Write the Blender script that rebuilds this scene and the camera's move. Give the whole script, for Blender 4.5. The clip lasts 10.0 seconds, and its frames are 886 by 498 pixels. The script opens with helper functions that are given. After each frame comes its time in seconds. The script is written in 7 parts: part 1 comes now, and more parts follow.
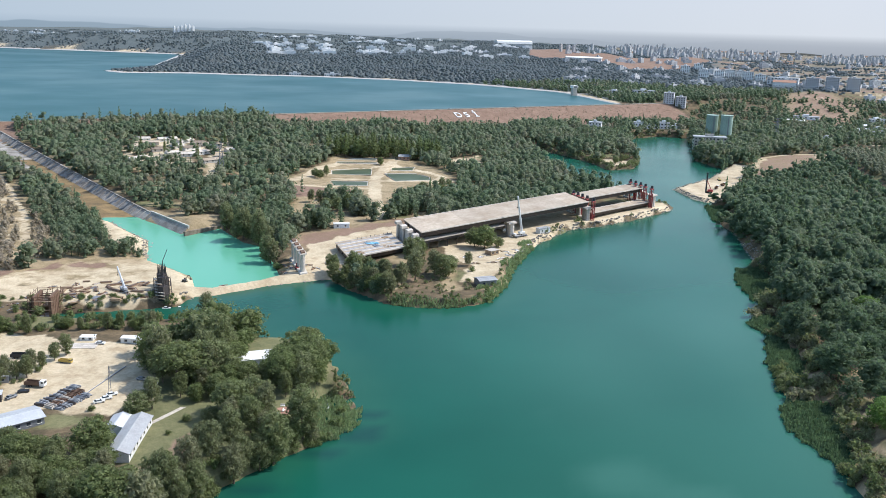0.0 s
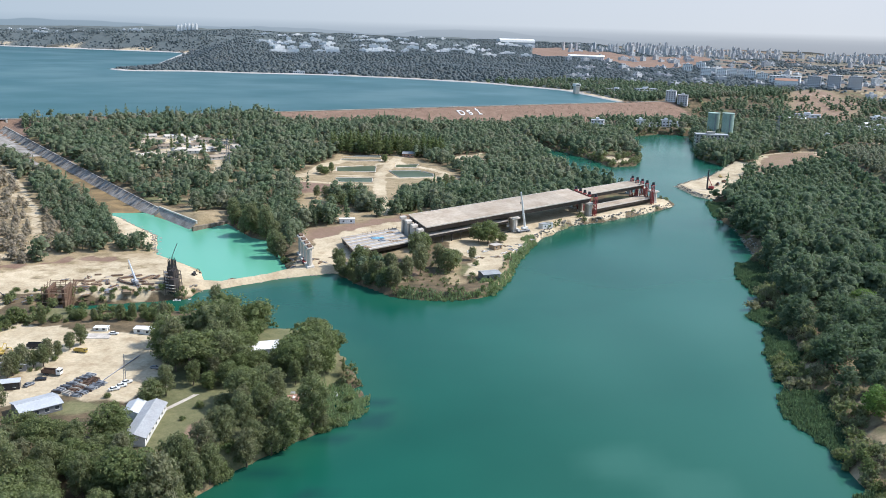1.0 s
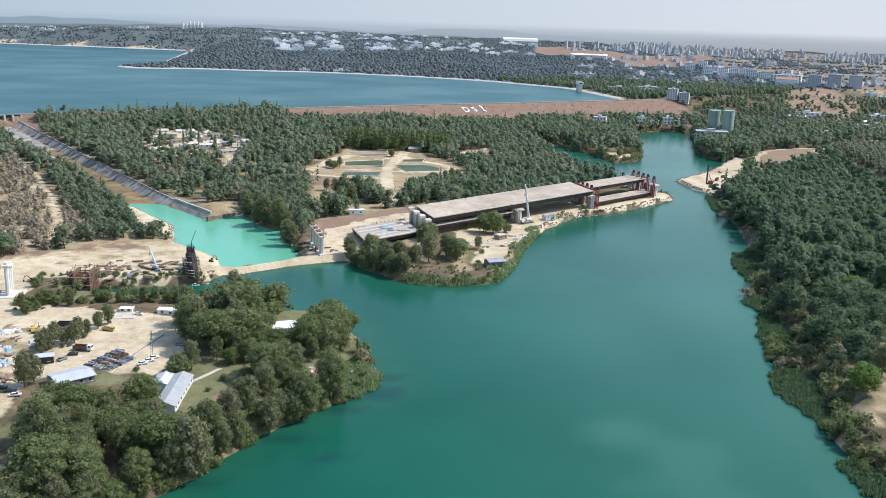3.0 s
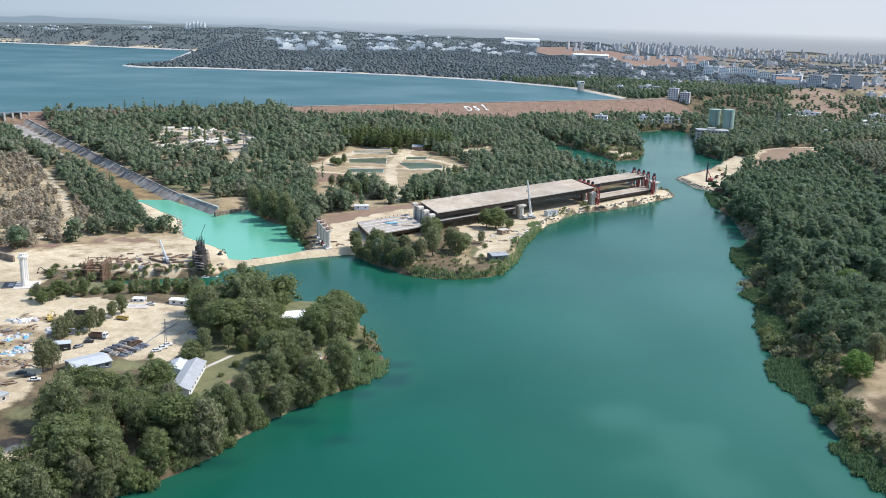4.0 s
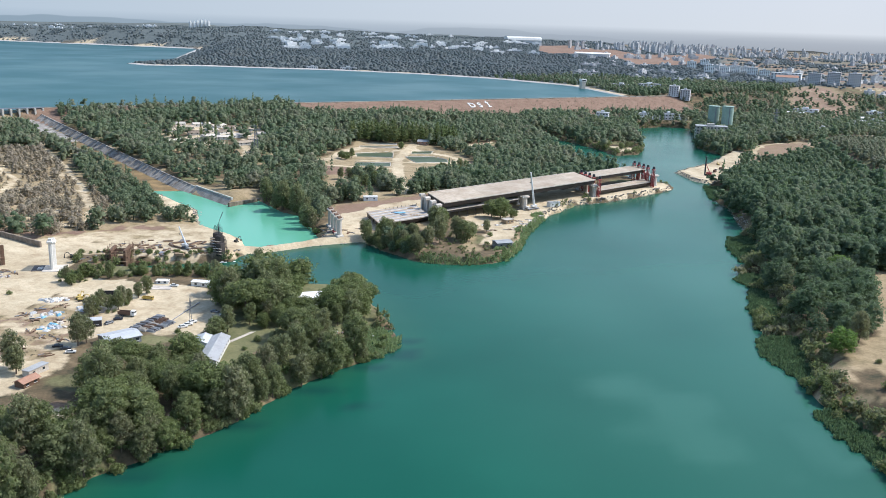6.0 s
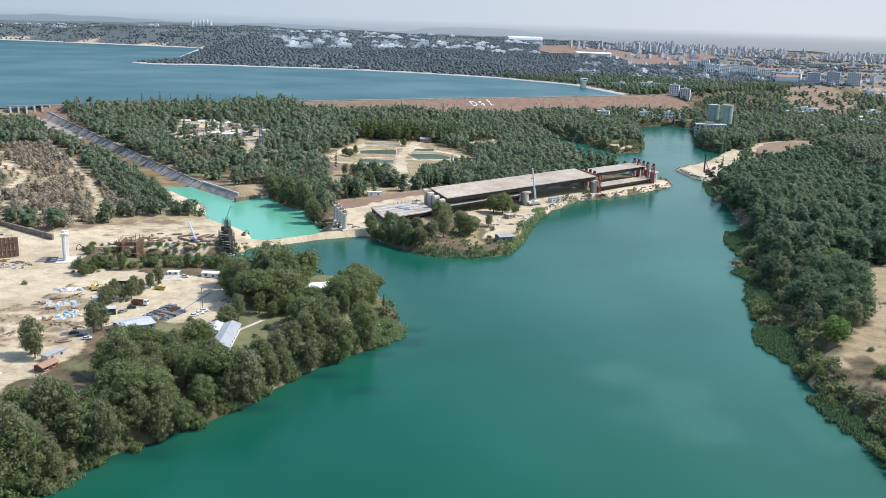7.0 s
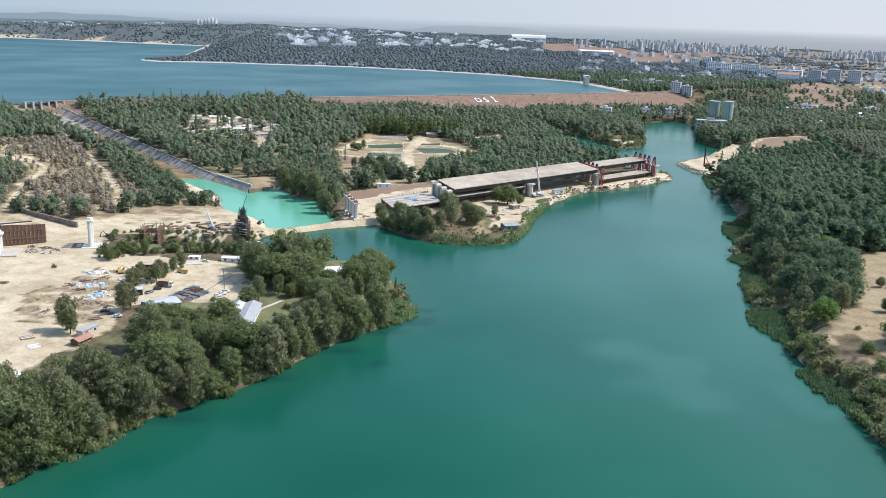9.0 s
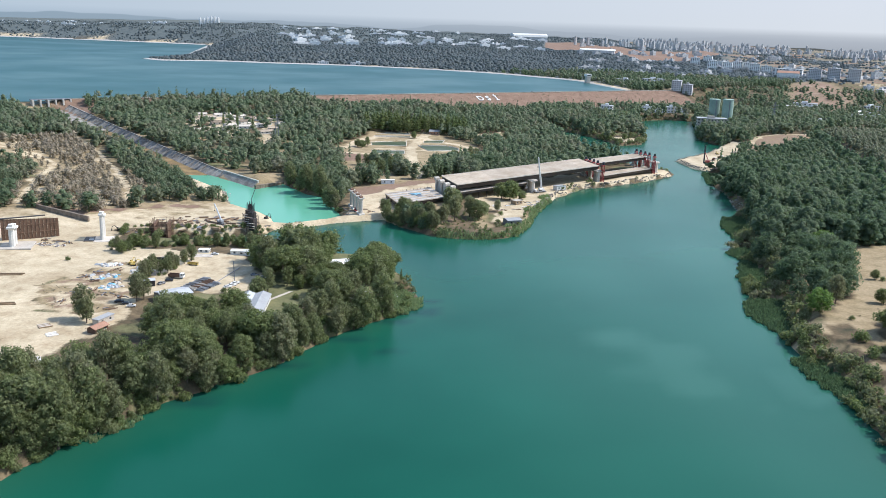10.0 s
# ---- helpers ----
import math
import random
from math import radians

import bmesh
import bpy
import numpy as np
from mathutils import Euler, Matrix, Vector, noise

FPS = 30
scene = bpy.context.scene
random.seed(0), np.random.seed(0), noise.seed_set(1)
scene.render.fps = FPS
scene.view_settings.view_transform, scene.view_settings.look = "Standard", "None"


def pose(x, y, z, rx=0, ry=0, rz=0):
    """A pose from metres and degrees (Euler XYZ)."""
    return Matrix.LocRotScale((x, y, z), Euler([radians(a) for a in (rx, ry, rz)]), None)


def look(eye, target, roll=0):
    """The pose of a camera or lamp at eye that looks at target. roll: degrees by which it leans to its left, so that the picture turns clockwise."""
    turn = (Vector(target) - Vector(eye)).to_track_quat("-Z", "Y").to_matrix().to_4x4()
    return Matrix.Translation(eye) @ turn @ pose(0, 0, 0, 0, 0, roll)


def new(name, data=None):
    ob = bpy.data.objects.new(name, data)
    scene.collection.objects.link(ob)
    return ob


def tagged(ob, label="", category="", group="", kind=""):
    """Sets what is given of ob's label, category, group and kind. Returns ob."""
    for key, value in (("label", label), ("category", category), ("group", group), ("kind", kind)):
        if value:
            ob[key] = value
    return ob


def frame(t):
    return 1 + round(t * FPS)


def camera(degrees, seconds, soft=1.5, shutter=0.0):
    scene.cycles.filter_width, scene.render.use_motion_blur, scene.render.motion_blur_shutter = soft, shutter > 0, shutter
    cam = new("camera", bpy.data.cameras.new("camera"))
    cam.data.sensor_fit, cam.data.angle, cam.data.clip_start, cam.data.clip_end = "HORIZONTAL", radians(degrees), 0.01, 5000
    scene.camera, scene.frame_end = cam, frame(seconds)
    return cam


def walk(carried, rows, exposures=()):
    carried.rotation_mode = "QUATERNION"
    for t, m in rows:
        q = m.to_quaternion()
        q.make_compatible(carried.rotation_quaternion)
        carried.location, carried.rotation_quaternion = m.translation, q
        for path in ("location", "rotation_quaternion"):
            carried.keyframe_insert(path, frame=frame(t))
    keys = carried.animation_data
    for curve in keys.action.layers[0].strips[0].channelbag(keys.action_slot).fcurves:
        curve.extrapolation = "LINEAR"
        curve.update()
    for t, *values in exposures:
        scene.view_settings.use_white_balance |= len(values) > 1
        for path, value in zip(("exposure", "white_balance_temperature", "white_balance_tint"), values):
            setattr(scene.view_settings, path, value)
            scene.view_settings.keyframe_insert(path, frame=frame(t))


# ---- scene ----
cam = camera(53.1, 10.0, 0.65)
PATH = [
    (0, (7.85, -1.34, 133.97), (9.35, 192.66, 85.17), 1.6),
    (0.5, (7.28, -5.60, 133.86), (8.58, 188.30, 84.86), 1.6),
    (1, (6.59, -10.00, 133.66), (7.59, 183.90, 84.56), 1.6),
    (1.5, (5.94, -14.59, 133.41), (6.84, 179.21, 84.31), 1.7),
    (2, (5.31, -19.37, 133.16), (6.01, 174.43, 83.96), 1.7),
    (2.5, (4.60, -24.37, 132.88), (5.20, 169.43, 83.58), 1.7),
    (4, (2.48, -40.31, 131.35), (2.68, 153.49, 82.15), 1.8),
    (4.5, (1.76, -45.70, 131.05), (1.86, 148.10, 81.85), 1.8),
    (5, (1.04, -51.31, 130.72), (1.04, 142.49, 81.42), 1.8),
    (5.5, (0.31, -56.84, 130.38), (0.21, 136.96, 80.98), 1.8),
    (7, (-1.99, -73.29, 128.63), (-2.29, 120.51, 79.23), 1.9),
    (7.5, (-2.71, -78.70, 128.28), (-3.11, 115.20, 78.98), 1.9),
    (8, (-3.37, -84.06, 127.97), (-3.87, 109.74, 78.47), 1.9),
    (8.5, (-4.07, -89.36, 127.67), (-4.77, 104.34, 78.17), 1.9),
    (9, (-4.80, -94.68, 127.40), (-5.70, 99.02, 77.70), 1.9),
    (9.5, (-5.48, -100.08, 127.17), (-6.38, 93.62, 77.37), 1.9),
    (10, (-6.07, -105.57, 127.00), (-7.27, 88.03, 77.10), 1.9),
]
walk(cam, [(t, look(eye, target, roll)) for t, eye, target, roll in PATH])

# ---- world and sun ----
world = bpy.data.worlds.new("sky")
scene.world = world
world.use_nodes = True
wn = world.node_tree.nodes
sky = wn.new("ShaderNodeTexSky")
sky.sky_type, sky.sun_disc = "NISHITA", False
SUN_TO = Vector((0.95, 0.22, 1.12)).normalized()
sky.sun_elevation = math.asin(SUN_TO.z)
sky.sun_rotation = math.atan2(SUN_TO.x, SUN_TO.y)
sky.air_density, sky.dust_density, sky.ozone_density, sky.altitude = 1.3, 1.2, 3.0, 0
wn["Background"].inputs["Strength"].default_value = 0.15
world.node_tree.links.new(sky.outputs[0], wn["Background"].inputs["Color"])

sun_data = bpy.data.lights.new("sun", "SUN")
sun_data.energy, sun_data.angle, sun_data.color = 3.1, radians(0.6), (1.0, 0.97, 0.93)
sun = new("sun", sun_data)
sun.matrix_world = look((0, 0, 600), Vector((0, 0, 600)) - SUN_TO)
scene.view_settings.exposure = 0.72

# ---- materials ----
def shader(name, rough=0.8, metal=0.0, spec=0.3):
    m = bpy.data.materials.new(name)
    m.use_nodes = True
    b = m.node_tree.nodes["Principled BSDF"]
    b.inputs["Roughness"].default_value = rough
    b.inputs["Metallic"].default_value = metal
    b.inputs["Specular IOR Level"].default_value = spec
    return m, m.node_tree.nodes, m.node_tree.links, b


def noise_node(nodes, links, scale, detail=4.0, rough=0.6, coords="Object"):
    n = nodes.new("ShaderNodeTexNoise")
    n.inputs["Scale"].default_value, n.inputs["Detail"].default_value = scale, detail
    n.inputs["Roughness"].default_value = rough
    tc = nodes.get("coords") or nodes.new("ShaderNodeTexCoord")
    tc.name = "coords"
    links.new(tc.outputs[coords], n.inputs["Vector"])
    return n


def mixer(nodes, links, fac, a, b, blend="MIX"):
    m = nodes.new("ShaderNodeMix")
    m.data_type, m.blend_type = "RGBA", blend
    for sock, v in ((m.inputs["Factor"], fac), (m.inputs["A"], a), (m.inputs["B"], b)):
        if isinstance(v, (int, float)):
            sock.default_value = v
        elif isinstance(v, tuple):
            sock.default_value = (*v, 1.0)
        else:
            links.new(v, sock)
    return m.outputs["Result"]


def ramp_node(nodes, links, fac, stops):
    r = nodes.new("ShaderNodeValToRGB")
    while len(r.color_ramp.elements) < len(stops):
        r.color_ramp.elements.new(0.5)
    for e, (p, c) in zip(r.color_ramp.elements, stops):
        e.position = p
        e.color = (*c, 1.0) if isinstance(c, tuple) else (c, c, c, 1.0)
    links.new(fac, r.inputs["Fac"])
    return r.outputs["Color"]


def bump_node(nodes, links, b, height, strength=0.3, dist=0.1):
    n = nodes.new("ShaderNodeBump")
    n.inputs["Strength"].default_value, n.inputs["Distance"].default_value = strength, dist
    links.new(height, n.inputs["Height"])
    links.new(n.outputs["Normal"], b.inputs["Normal"])


def plain(name, base, dark=None, coarse=0.25, fine=2.5, rough=0.8, metal=0.0, bump=0.15, spec=0.3, worn=0.5):
    """A surface of one colour with coarse stains, fine grain and a little relief."""
    m, nodes, links, b = shader(name, rough, metal, spec)
    dark = dark or tuple(c * 0.62 for c in base)
    big = noise_node(nodes, links, coarse, 5.0, 0.65)
    small = noise_node(nodes, links, fine, 4.0, 0.7)
    stain = ramp_node(nodes, links, big.outputs["Fac"], ((0.36, worn), (0.62, 0.0)))
    col = mixer(nodes, links, stain, base, dark)
    grain = ramp_node(nodes, links, small.outputs["Fac"], ((0.3, 0.82), (0.7, 1.12)))
    col = mixer(nodes, links, 1.0, col, grain, "MULTIPLY")
    ob = nodes.new("ShaderNodeObjectInfo")
    own = ramp_node(nodes, links, ob.outputs["Random"], ((0.0, 0.88), (1.0, 1.1)))
    col = mixer(nodes, links, 1.0, col, own, "MULTIPLY")
    links.new(col, b.inputs["Base Color"])
    bump_node(nodes, links, b, small.outputs["Fac"], bump, 0.1)
    return m


concrete = plain("concrete", (0.52, 0.49, 0.44), (0.34, 0.32, 0.28), 0.12, 1.4)
deck_concrete = plain("deck_concrete", (0.44, 0.368, 0.288), (0.29, 0.225, 0.16), 0.06, 0.5, worn=0.8)
pale_concrete = plain("pale_concrete", (0.53, 0.48, 0.42), (0.36, 0.32, 0.27), 0.15, 1.2)
chalk_concrete = plain("chalk_concrete", (0.62, 0.60, 0.56), (0.46, 0.44, 0.40), 0.3, 1.4)
dark_steel = plain("dark_steel", (0.055, 0.05, 0.05), (0.09, 0.06, 0.045), 0.2, 1.5, 0.55)
grey_steel = plain("grey_steel", (0.23, 0.24, 0.26), None, 0.2, 1.5, 0.5, 0.3)
red_paint = plain("red_paint", (0.33, 0.055, 0.055), (0.17, 0.045, 0.04), 0.3, 2.0, 0.5)
rust = plain("rust", (0.17, 0.10, 0.065), (0.09, 0.06, 0.045), 0.4, 2.0)
white_paint = plain("white_paint", (0.72, 0.72, 0.70), (0.55, 0.54, 0.51), 0.2, 1.0, 0.6)
blue_roof = plain("blue_roof", (0.48, 0.50, 0.52), (0.36, 0.37, 0.39), 0.3, 2.0, 0.5)
grey_roof = plain("grey_roof", (0.36, 0.37, 0.38), (0.25, 0.25, 0.25), 0.3, 2.0, 0.6)
tile_roof = plain("tile_roof", (0.36, 0.20, 0.14), (0.22, 0.14, 0.10), 0.3, 2.0)
brown_wood = plain("brown_wood", (0.30, 0.215, 0.135), (0.16, 0.11, 0.075), 0.5, 3.0)
yellow_paint = plain("yellow_paint", (0.50, 0.36, 0.09), (0.34, 0.25, 0.09), 0.5, 3.0, 0.45)
black_paint = plain("black_paint", (0.03, 0.03, 0.035), None, 0.5, 3.0, 0.4)
blue_sheet = plain("blue_sheet", (0.12, 0.33, 0.47), (0.24, 0.40, 0.48), 0.5, 3.0, 0.4)
silo_green = plain("silo_green", (0.29, 0.39, 0.33), (0.22, 0.29, 0.25), 0.1, 0.8, 0.6)
pane_dark = plain("pane_dark", (0.035, 0.045, 0.055), None, 0.5, 2.0, 0.12, spec=0.5)
rubber = plain("rubber", (0.02, 0.02, 0.02), None, 1.0, 4.0, 0.8)
bark = plain("bark", (0.16, 0.12, 0.09), (0.08, 0.06, 0.05), 1.0, 6.0, 0.9)
far_white = plain("far_white", (0.74, 0.74, 0.73), (0.62, 0.62, 0.62), 0.02, 0.2)
far_grey = plain("far_grey", (0.52, 0.52, 0.53), (0.42, 0.42, 0.44), 0.02, 0.2)


def ground_material():
    m, nodes, links, b = shader("ground", 0.95, 0.0, 0.15)
    at = nodes.new("ShaderNodeAttribute")
    at.attribute_name = "cover"
    sep = nodes.new("ShaderNodeSeparateColor")
    links.new(at.outputs["Color"], sep.inputs["Color"])
    big = noise_node(nodes, links, 0.02, 6.0, 0.65)
    mid = noise_node(nodes, links, 0.12, 6.0, 0.7)
    fine = noise_node(nodes, links, 0.8, 5.0, 0.75)

    def edge(ch, lo=0.35, hi=0.65):
        """The cover's mask with a ragged edge."""
        add = nodes.new("ShaderNodeMath")
        add.operation = "MULTIPLY_ADD"
        links.new(mid.outputs["Fac"], add.inputs[0])
        add.inputs[1].default_value = 0.9
        sub = nodes.new("ShaderNodeMath")
        sub.operation = "SUBTRACT"
        links.new(sep.outputs[ch], sub.inputs[0])
        sub.inputs[1].default_value = 0.45
        links.new(sub.outputs[0], add.inputs[2])
        return ramp_node(nodes, links, add.outputs[0], ((lo, 0.0), (hi, 1.0)))

    floor = ramp_node(nodes, links, mid.outputs["Fac"], ((0.3, (0.05, 0.05, 0.03)), (0.5, (0.12, 0.09, 0.055)), (0.7, (0.20, 0.15, 0.09))))
    sand = ramp_node(nodes, links, mid.outputs["Fac"], ((0.28, (0.30, 0.232, 0.15)), (0.45, (0.43, 0.358, 0.25)), (0.68, (0.53, 0.455, 0.33))))
    sand2 = ramp_node(nodes, links, big.outputs["Fac"], ((0.35, (0.82, 0.77, 0.71)), (0.5, (1.0, 0.98, 0.95)), (0.65, (1.14, 1.12, 1.10))))
    sand = mixer(nodes, links, 1.0, sand, sand2, "MULTIPLY")
    red = ramp_node(nodes, links, mid.outputs["Fac"], ((0.3, (0.165, 0.104, 0.075)), (0.7, (0.262, 0.178, 0.132))))
    grass = ramp_node(nodes, links, mid.outputs["Fac"], ((0.3, (0.095, 0.105, 0.050)), (0.7, (0.185, 0.175, 0.090))))
    col = mixer(nodes, links, edge("Blue"), floor, grass)
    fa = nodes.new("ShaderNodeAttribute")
    fa.attribute_name = "hazy_hillwood"
    # woodland floor with the blue of distant haze mixed into its colour
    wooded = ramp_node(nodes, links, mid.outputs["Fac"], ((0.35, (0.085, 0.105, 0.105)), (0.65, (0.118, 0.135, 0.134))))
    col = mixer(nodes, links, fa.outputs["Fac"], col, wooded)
    straw = ramp_node(nodes, links, mid.outputs["Fac"], ((0.3, (0.19, 0.15, 0.085)), (0.5, (0.29, 0.225, 0.135)), (0.7, (0.37, 0.29, 0.185))))
    straw_at = ramp_node(nodes, links, at.outputs["Alpha"], ((0.2, 0.0), (0.8, 1.0)))
    col = mixer(nodes, links, straw_at, col, straw)
    col = mixer(nodes, links, edge("Green"), col, red)
    col = mixer(nodes, links, edge("Red"), col, sand)
    grain = ramp_node(nodes, links, fine.outputs["Fac"], ((0.3, 0.8), (0.7, 1.15)))
    col = mixer(nodes, links, 1.0, col, grain, "MULTIPLY")
    links.new(col, b.inputs["Base Color"])
    bump_node(nodes, links, b, fine.outputs["Fac"], 0.4, 0.4)
    return m


def water_material(name, deep, shoal, rough=0.12, spread=0.004, spec=0.42):
    m, nodes, links, b = shader(name, rough, 0.0, spec)
    b.inputs["IOR"].default_value = 1.33
    big = noise_node(nodes, links, spread, 3.0, 0.5)
    col = ramp_node(nodes, links, big.outputs["Fac"], ((0.35, deep), (0.65, shoal)))
    at = nodes.new("ShaderNodeAttribute")
    at.attribute_name = "shoal"
    col = mixer(nodes, links, at.outputs["Fac"], col, (0.028, 0.10, 0.062))
    # paler colour where sky glare lies on the water, painted in
    pl = nodes.new("ShaderNodeAttribute")
    pl.attribute_name = "sky_glare"
    col = mixer(nodes, links, pl.outputs["Fac"], col, (0.034, 0.118, 0.088))
    wd = nodes.new("ShaderNodeAttribute")
    wd.attribute_name = "weed"
    col = mixer(nodes, links, wd.outputs["Fac"], col, (0.006, 0.045, 0.038))
    links.new(col, b.inputs["Base Color"])
    calm = noise_node(nodes, links, 0.006, 3.0, 0.55)
    links.new(ramp_node(nodes, links, calm.outputs["Fac"], ((0.35, rough * 0.8), (0.65, rough * (1.8 if rough < 0.2 else 1.05)))), b.inputs["Roughness"])
    rip = noise_node(nodes, links, 0.5, 3.0, 0.6)
    bump_node(nodes, links, b, rip.outputs["Fac"], 0.12, 0.12)
    return m


def foliage_material(name, stops, lift=1.0):
    """Leaves that reflect and let a part of the light through."""
    m, nodes, links, b = shader(name, 0.7, 0.0, 0.25)
    at = nodes.new("ShaderNodeAttribute")
    at.attribute_name = "tint"
    ob = nodes.new("ShaderNodeObjectInfo")
    add = nodes.new("ShaderNodeMath")
    add.operation = "ADD"
    vary = nodes.new("ShaderNodeAttribute")
    vary.attribute_name = "vary"
    own = nodes.new("ShaderNodeMath")
    own.operation = "MULTIPLY"
    links.new(ob.outputs["Random"], own.inputs[0])
    links.new(vary.outputs["Fac"], own.inputs[1])
    links.new(at.outputs["Fac"], add.inputs[0])
    links.new(own.outputs[0], add.inputs[1])
    fr = nodes.new("ShaderNodeMath")
    fr.operation = "FRACT"
    links.new(add.outputs[0], fr.inputs[0])
    col = ramp_node(nodes, links, fr.outputs[0], stops)
    geo = nodes.new("ShaderNodeNewGeometry")
    leaf = ramp_node(nodes, links, geo.outputs["Random Per Island"], ((0.0, 0.98 * lift), (1.0, 1.42 * lift)))
    col = mixer(nodes, links, 1.0, col, leaf, "MULTIPLY")
    # noise darkens hollows between leaf clumps, shade put into the colour
    tuft = noise_node(nodes, links, 1.1, 5.0, 0.72)
    col = mixer(nodes, links, 1.0, col, ramp_node(nodes, links, tuft.outputs["Fac"], ((0.36, 0.66), (0.62, 1.24))), "MULTIPLY")
    bump_node(nodes, links, b, tuft.outputs["Fac"], 0.9, 0.8)
    links.new(col, b.inputs["Base Color"])
    tr = nodes.new("ShaderNodeBsdfTranslucent")
    links.new(mixer(nodes, links, 1.0, col, (1.02, 1.08, 0.85), "MULTIPLY"), tr.inputs["Color"])
    mx = nodes.new("ShaderNodeMixShader")
    mx.inputs["Fac"].default_value = 0.5
    links.new(b.outputs[0], mx.inputs[1])
    links.new(tr.outputs[0], mx.inputs[2])
    links.new(mx.outputs[0], nodes["Material Output"].inputs["Surface"])
    return m


ground_mat = ground_material()
river_mat = water_material("river_water", (0.002, 0.059, 0.038), (0.006, 0.082, 0.054), 0.24, 0.008, 0.15)
basin_mat = water_material("basin_water", (0.092, 0.325, 0.212), (0.118, 0.365, 0.245), 0.22)
lake_mat = water_material("lake_water", (0.012, 0.070, 0.076), (0.017, 0.080, 0.086), 0.40, 0.002, 0.22)
pond_mat = water_material("pond_water", (0.050, 0.070, 0.032), (0.075, 0.095, 0.048), 0.35, 0.05, 0.2)
leaf_mat = foliage_material("leaves", ((0.0, (0.092, 0.122, 0.050)), (0.3, (0.116, 0.138, 0.058)), (0.55, (0.132, 0.148, 0.074)), (0.75, (0.146, 0.152, 0.086)), (0.9, (0.158, 0.155, 0.096)), (1.0, (0.110, 0.135, 0.060))), 1.32)
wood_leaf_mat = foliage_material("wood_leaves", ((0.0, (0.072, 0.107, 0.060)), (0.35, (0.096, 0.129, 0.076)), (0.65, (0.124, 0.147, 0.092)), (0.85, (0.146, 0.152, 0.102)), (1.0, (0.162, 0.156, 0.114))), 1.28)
bright_leaf_mat = foliage_material("bright_leaves", ((0.0, (0.125, 0.20, 0.055)), (1.0, (0.145, 0.22, 0.065))))
# far leaves carry the haze of distance in their blue-grey colour
hazy_leaf_mat = foliage_material("hazy_far_leaves", ((0.0, (0.098, 0.122, 0.132)), (0.5, (0.115, 0.138, 0.148)), (1.0, (0.135, 0.152, 0.158))), 1.18)
dry_leaf_mat = foliage_material("dry_leaves", ((0.0, (0.165, 0.148, 0.108)), (0.5, (0.208, 0.178, 0.136)), (1.0, (0.235, 0.200, 0.158))), 1.3)
rubble = plain("rubble", (0.26, 0.21, 0.165), (0.14, 0.11, 0.085), 0.4, 2.0, 0.95, worn=0.9)
shore_rock = plain("shore_rock", (0.47, 0.44, 0.41), (0.36, 0.33, 0.30), 0.3, 0.2, 0.9)
net_dark = plain("net_dark", (0.10, 0.11, 0.10), None, 0.5, 3.0, 0.9)
reed_mat = foliage_material("reeds", ((0.0, (0.044, 0.074, 0.042)), (0.45, (0.085, 0.118, 0.070)), (0.7, (0.125, 0.165, 0.085)), (1.0, (0.155, 0.170, 0.100))), 1.6)

# ---- plan of the shores, going round the river ----
SHORE_WEST = [(-230, -900), (-190, -200), (-150, 30), (-128, 114), (-121, 135), (-110, 149), (-98, 170), (-83, 186), (-67, 208), (-58, 230), (-42, 253), (-28, 266), (-19, 281), (-19, 290), (-26, 315), (-32, 332), (-42, 351), (-62, 358), (-78, 354), (-80, 378), (-105, 378), (-140, 372), (-172, 376)]
SHORE_ISLAND = [(-172, 388), (-137, 397), (-117, 405), (-112, 422), (-104, 423), (-78, 444), (-49, 459), (-36, 438), (-14, 417), (5, 413), (22, 416), (34, 425), (43, 448), (53, 496), (68, 543), (96, 591), (122, 608), (156, 637), (189, 672), (192, 684), (170, 712), (148, 735), (126, 770)]
SHORE_HEAD = [(113, 863), (106, 939), (98, 1018), (125, 995), (146, 963), (168, 910), (176, 867), (203, 882), (222, 939), (224, 1005), (252, 1136), (293, 1169), (332, 1160), (314, 1062), (286, 951), (293, 912), (304, 896)]
SHORE_EAST = [(268, 831), (242, 796), (215, 766), (220, 725), (227, 709), (238, 713), (224, 692), (213, 636), (215, 600), (208, 554), (200, 511), (184, 492), (180, 455), (182, 441), (170, 423), (163, 401), (165, 388), (151, 351), (146, 325), (142, 300), (138, 274), (139, 249), (140, 238), (138, 202), (138, 185), (137, 149), (142, 20), (160, -300), (200, -900)]
RIVER = SHORE_WEST + SHORE_ISLAND + SHORE_HEAD + SHORE_EAST
BASIN = [(-212, 591), (-194, 590), (-154, 555), (-137, 572), (-112, 534), (-97, 521), (-76, 460), (-87, 447), (-106, 434), (-115, 434), (-123, 456), (-156, 486), (-170, 530), (-204, 571)]
BASIN_EDGE = [(-222, 594), (-194, 598), (-154, 562), (-137, 580), (-108, 538), (-92, 524), (-71, 462), (-84, 443.5), (-104, 430.5), (-118, 430), (-127, 452), (-160, 484), (-176, 528), (-210, 566)]
LAKE = [(-995, 562), (288, 1338), (272, 1391), (227, 1581), (80, 1730), (-83, 1810), (-250, 1850), (-396, 1840), (-520, 1850), (-630, 1804), (-690, 1860), (-640, 2000), (-802, 2821), (-1436, 2972), (-3600, 3100), (-4200, 400)]
CANAL_LOW, CANAL_TOP = Vector((-204, 581)), Vector((-452, 876))
DAM_A, DAM_B = Vector((-481, 873)), Vector((362, 1382))
DAM_U = (DAM_B - DAM_A).normalized()
DAM_N = Vector((DAM_U.y, -DAM_U.x))
CREST, LAKE_LEVEL = 28.0, 25.6
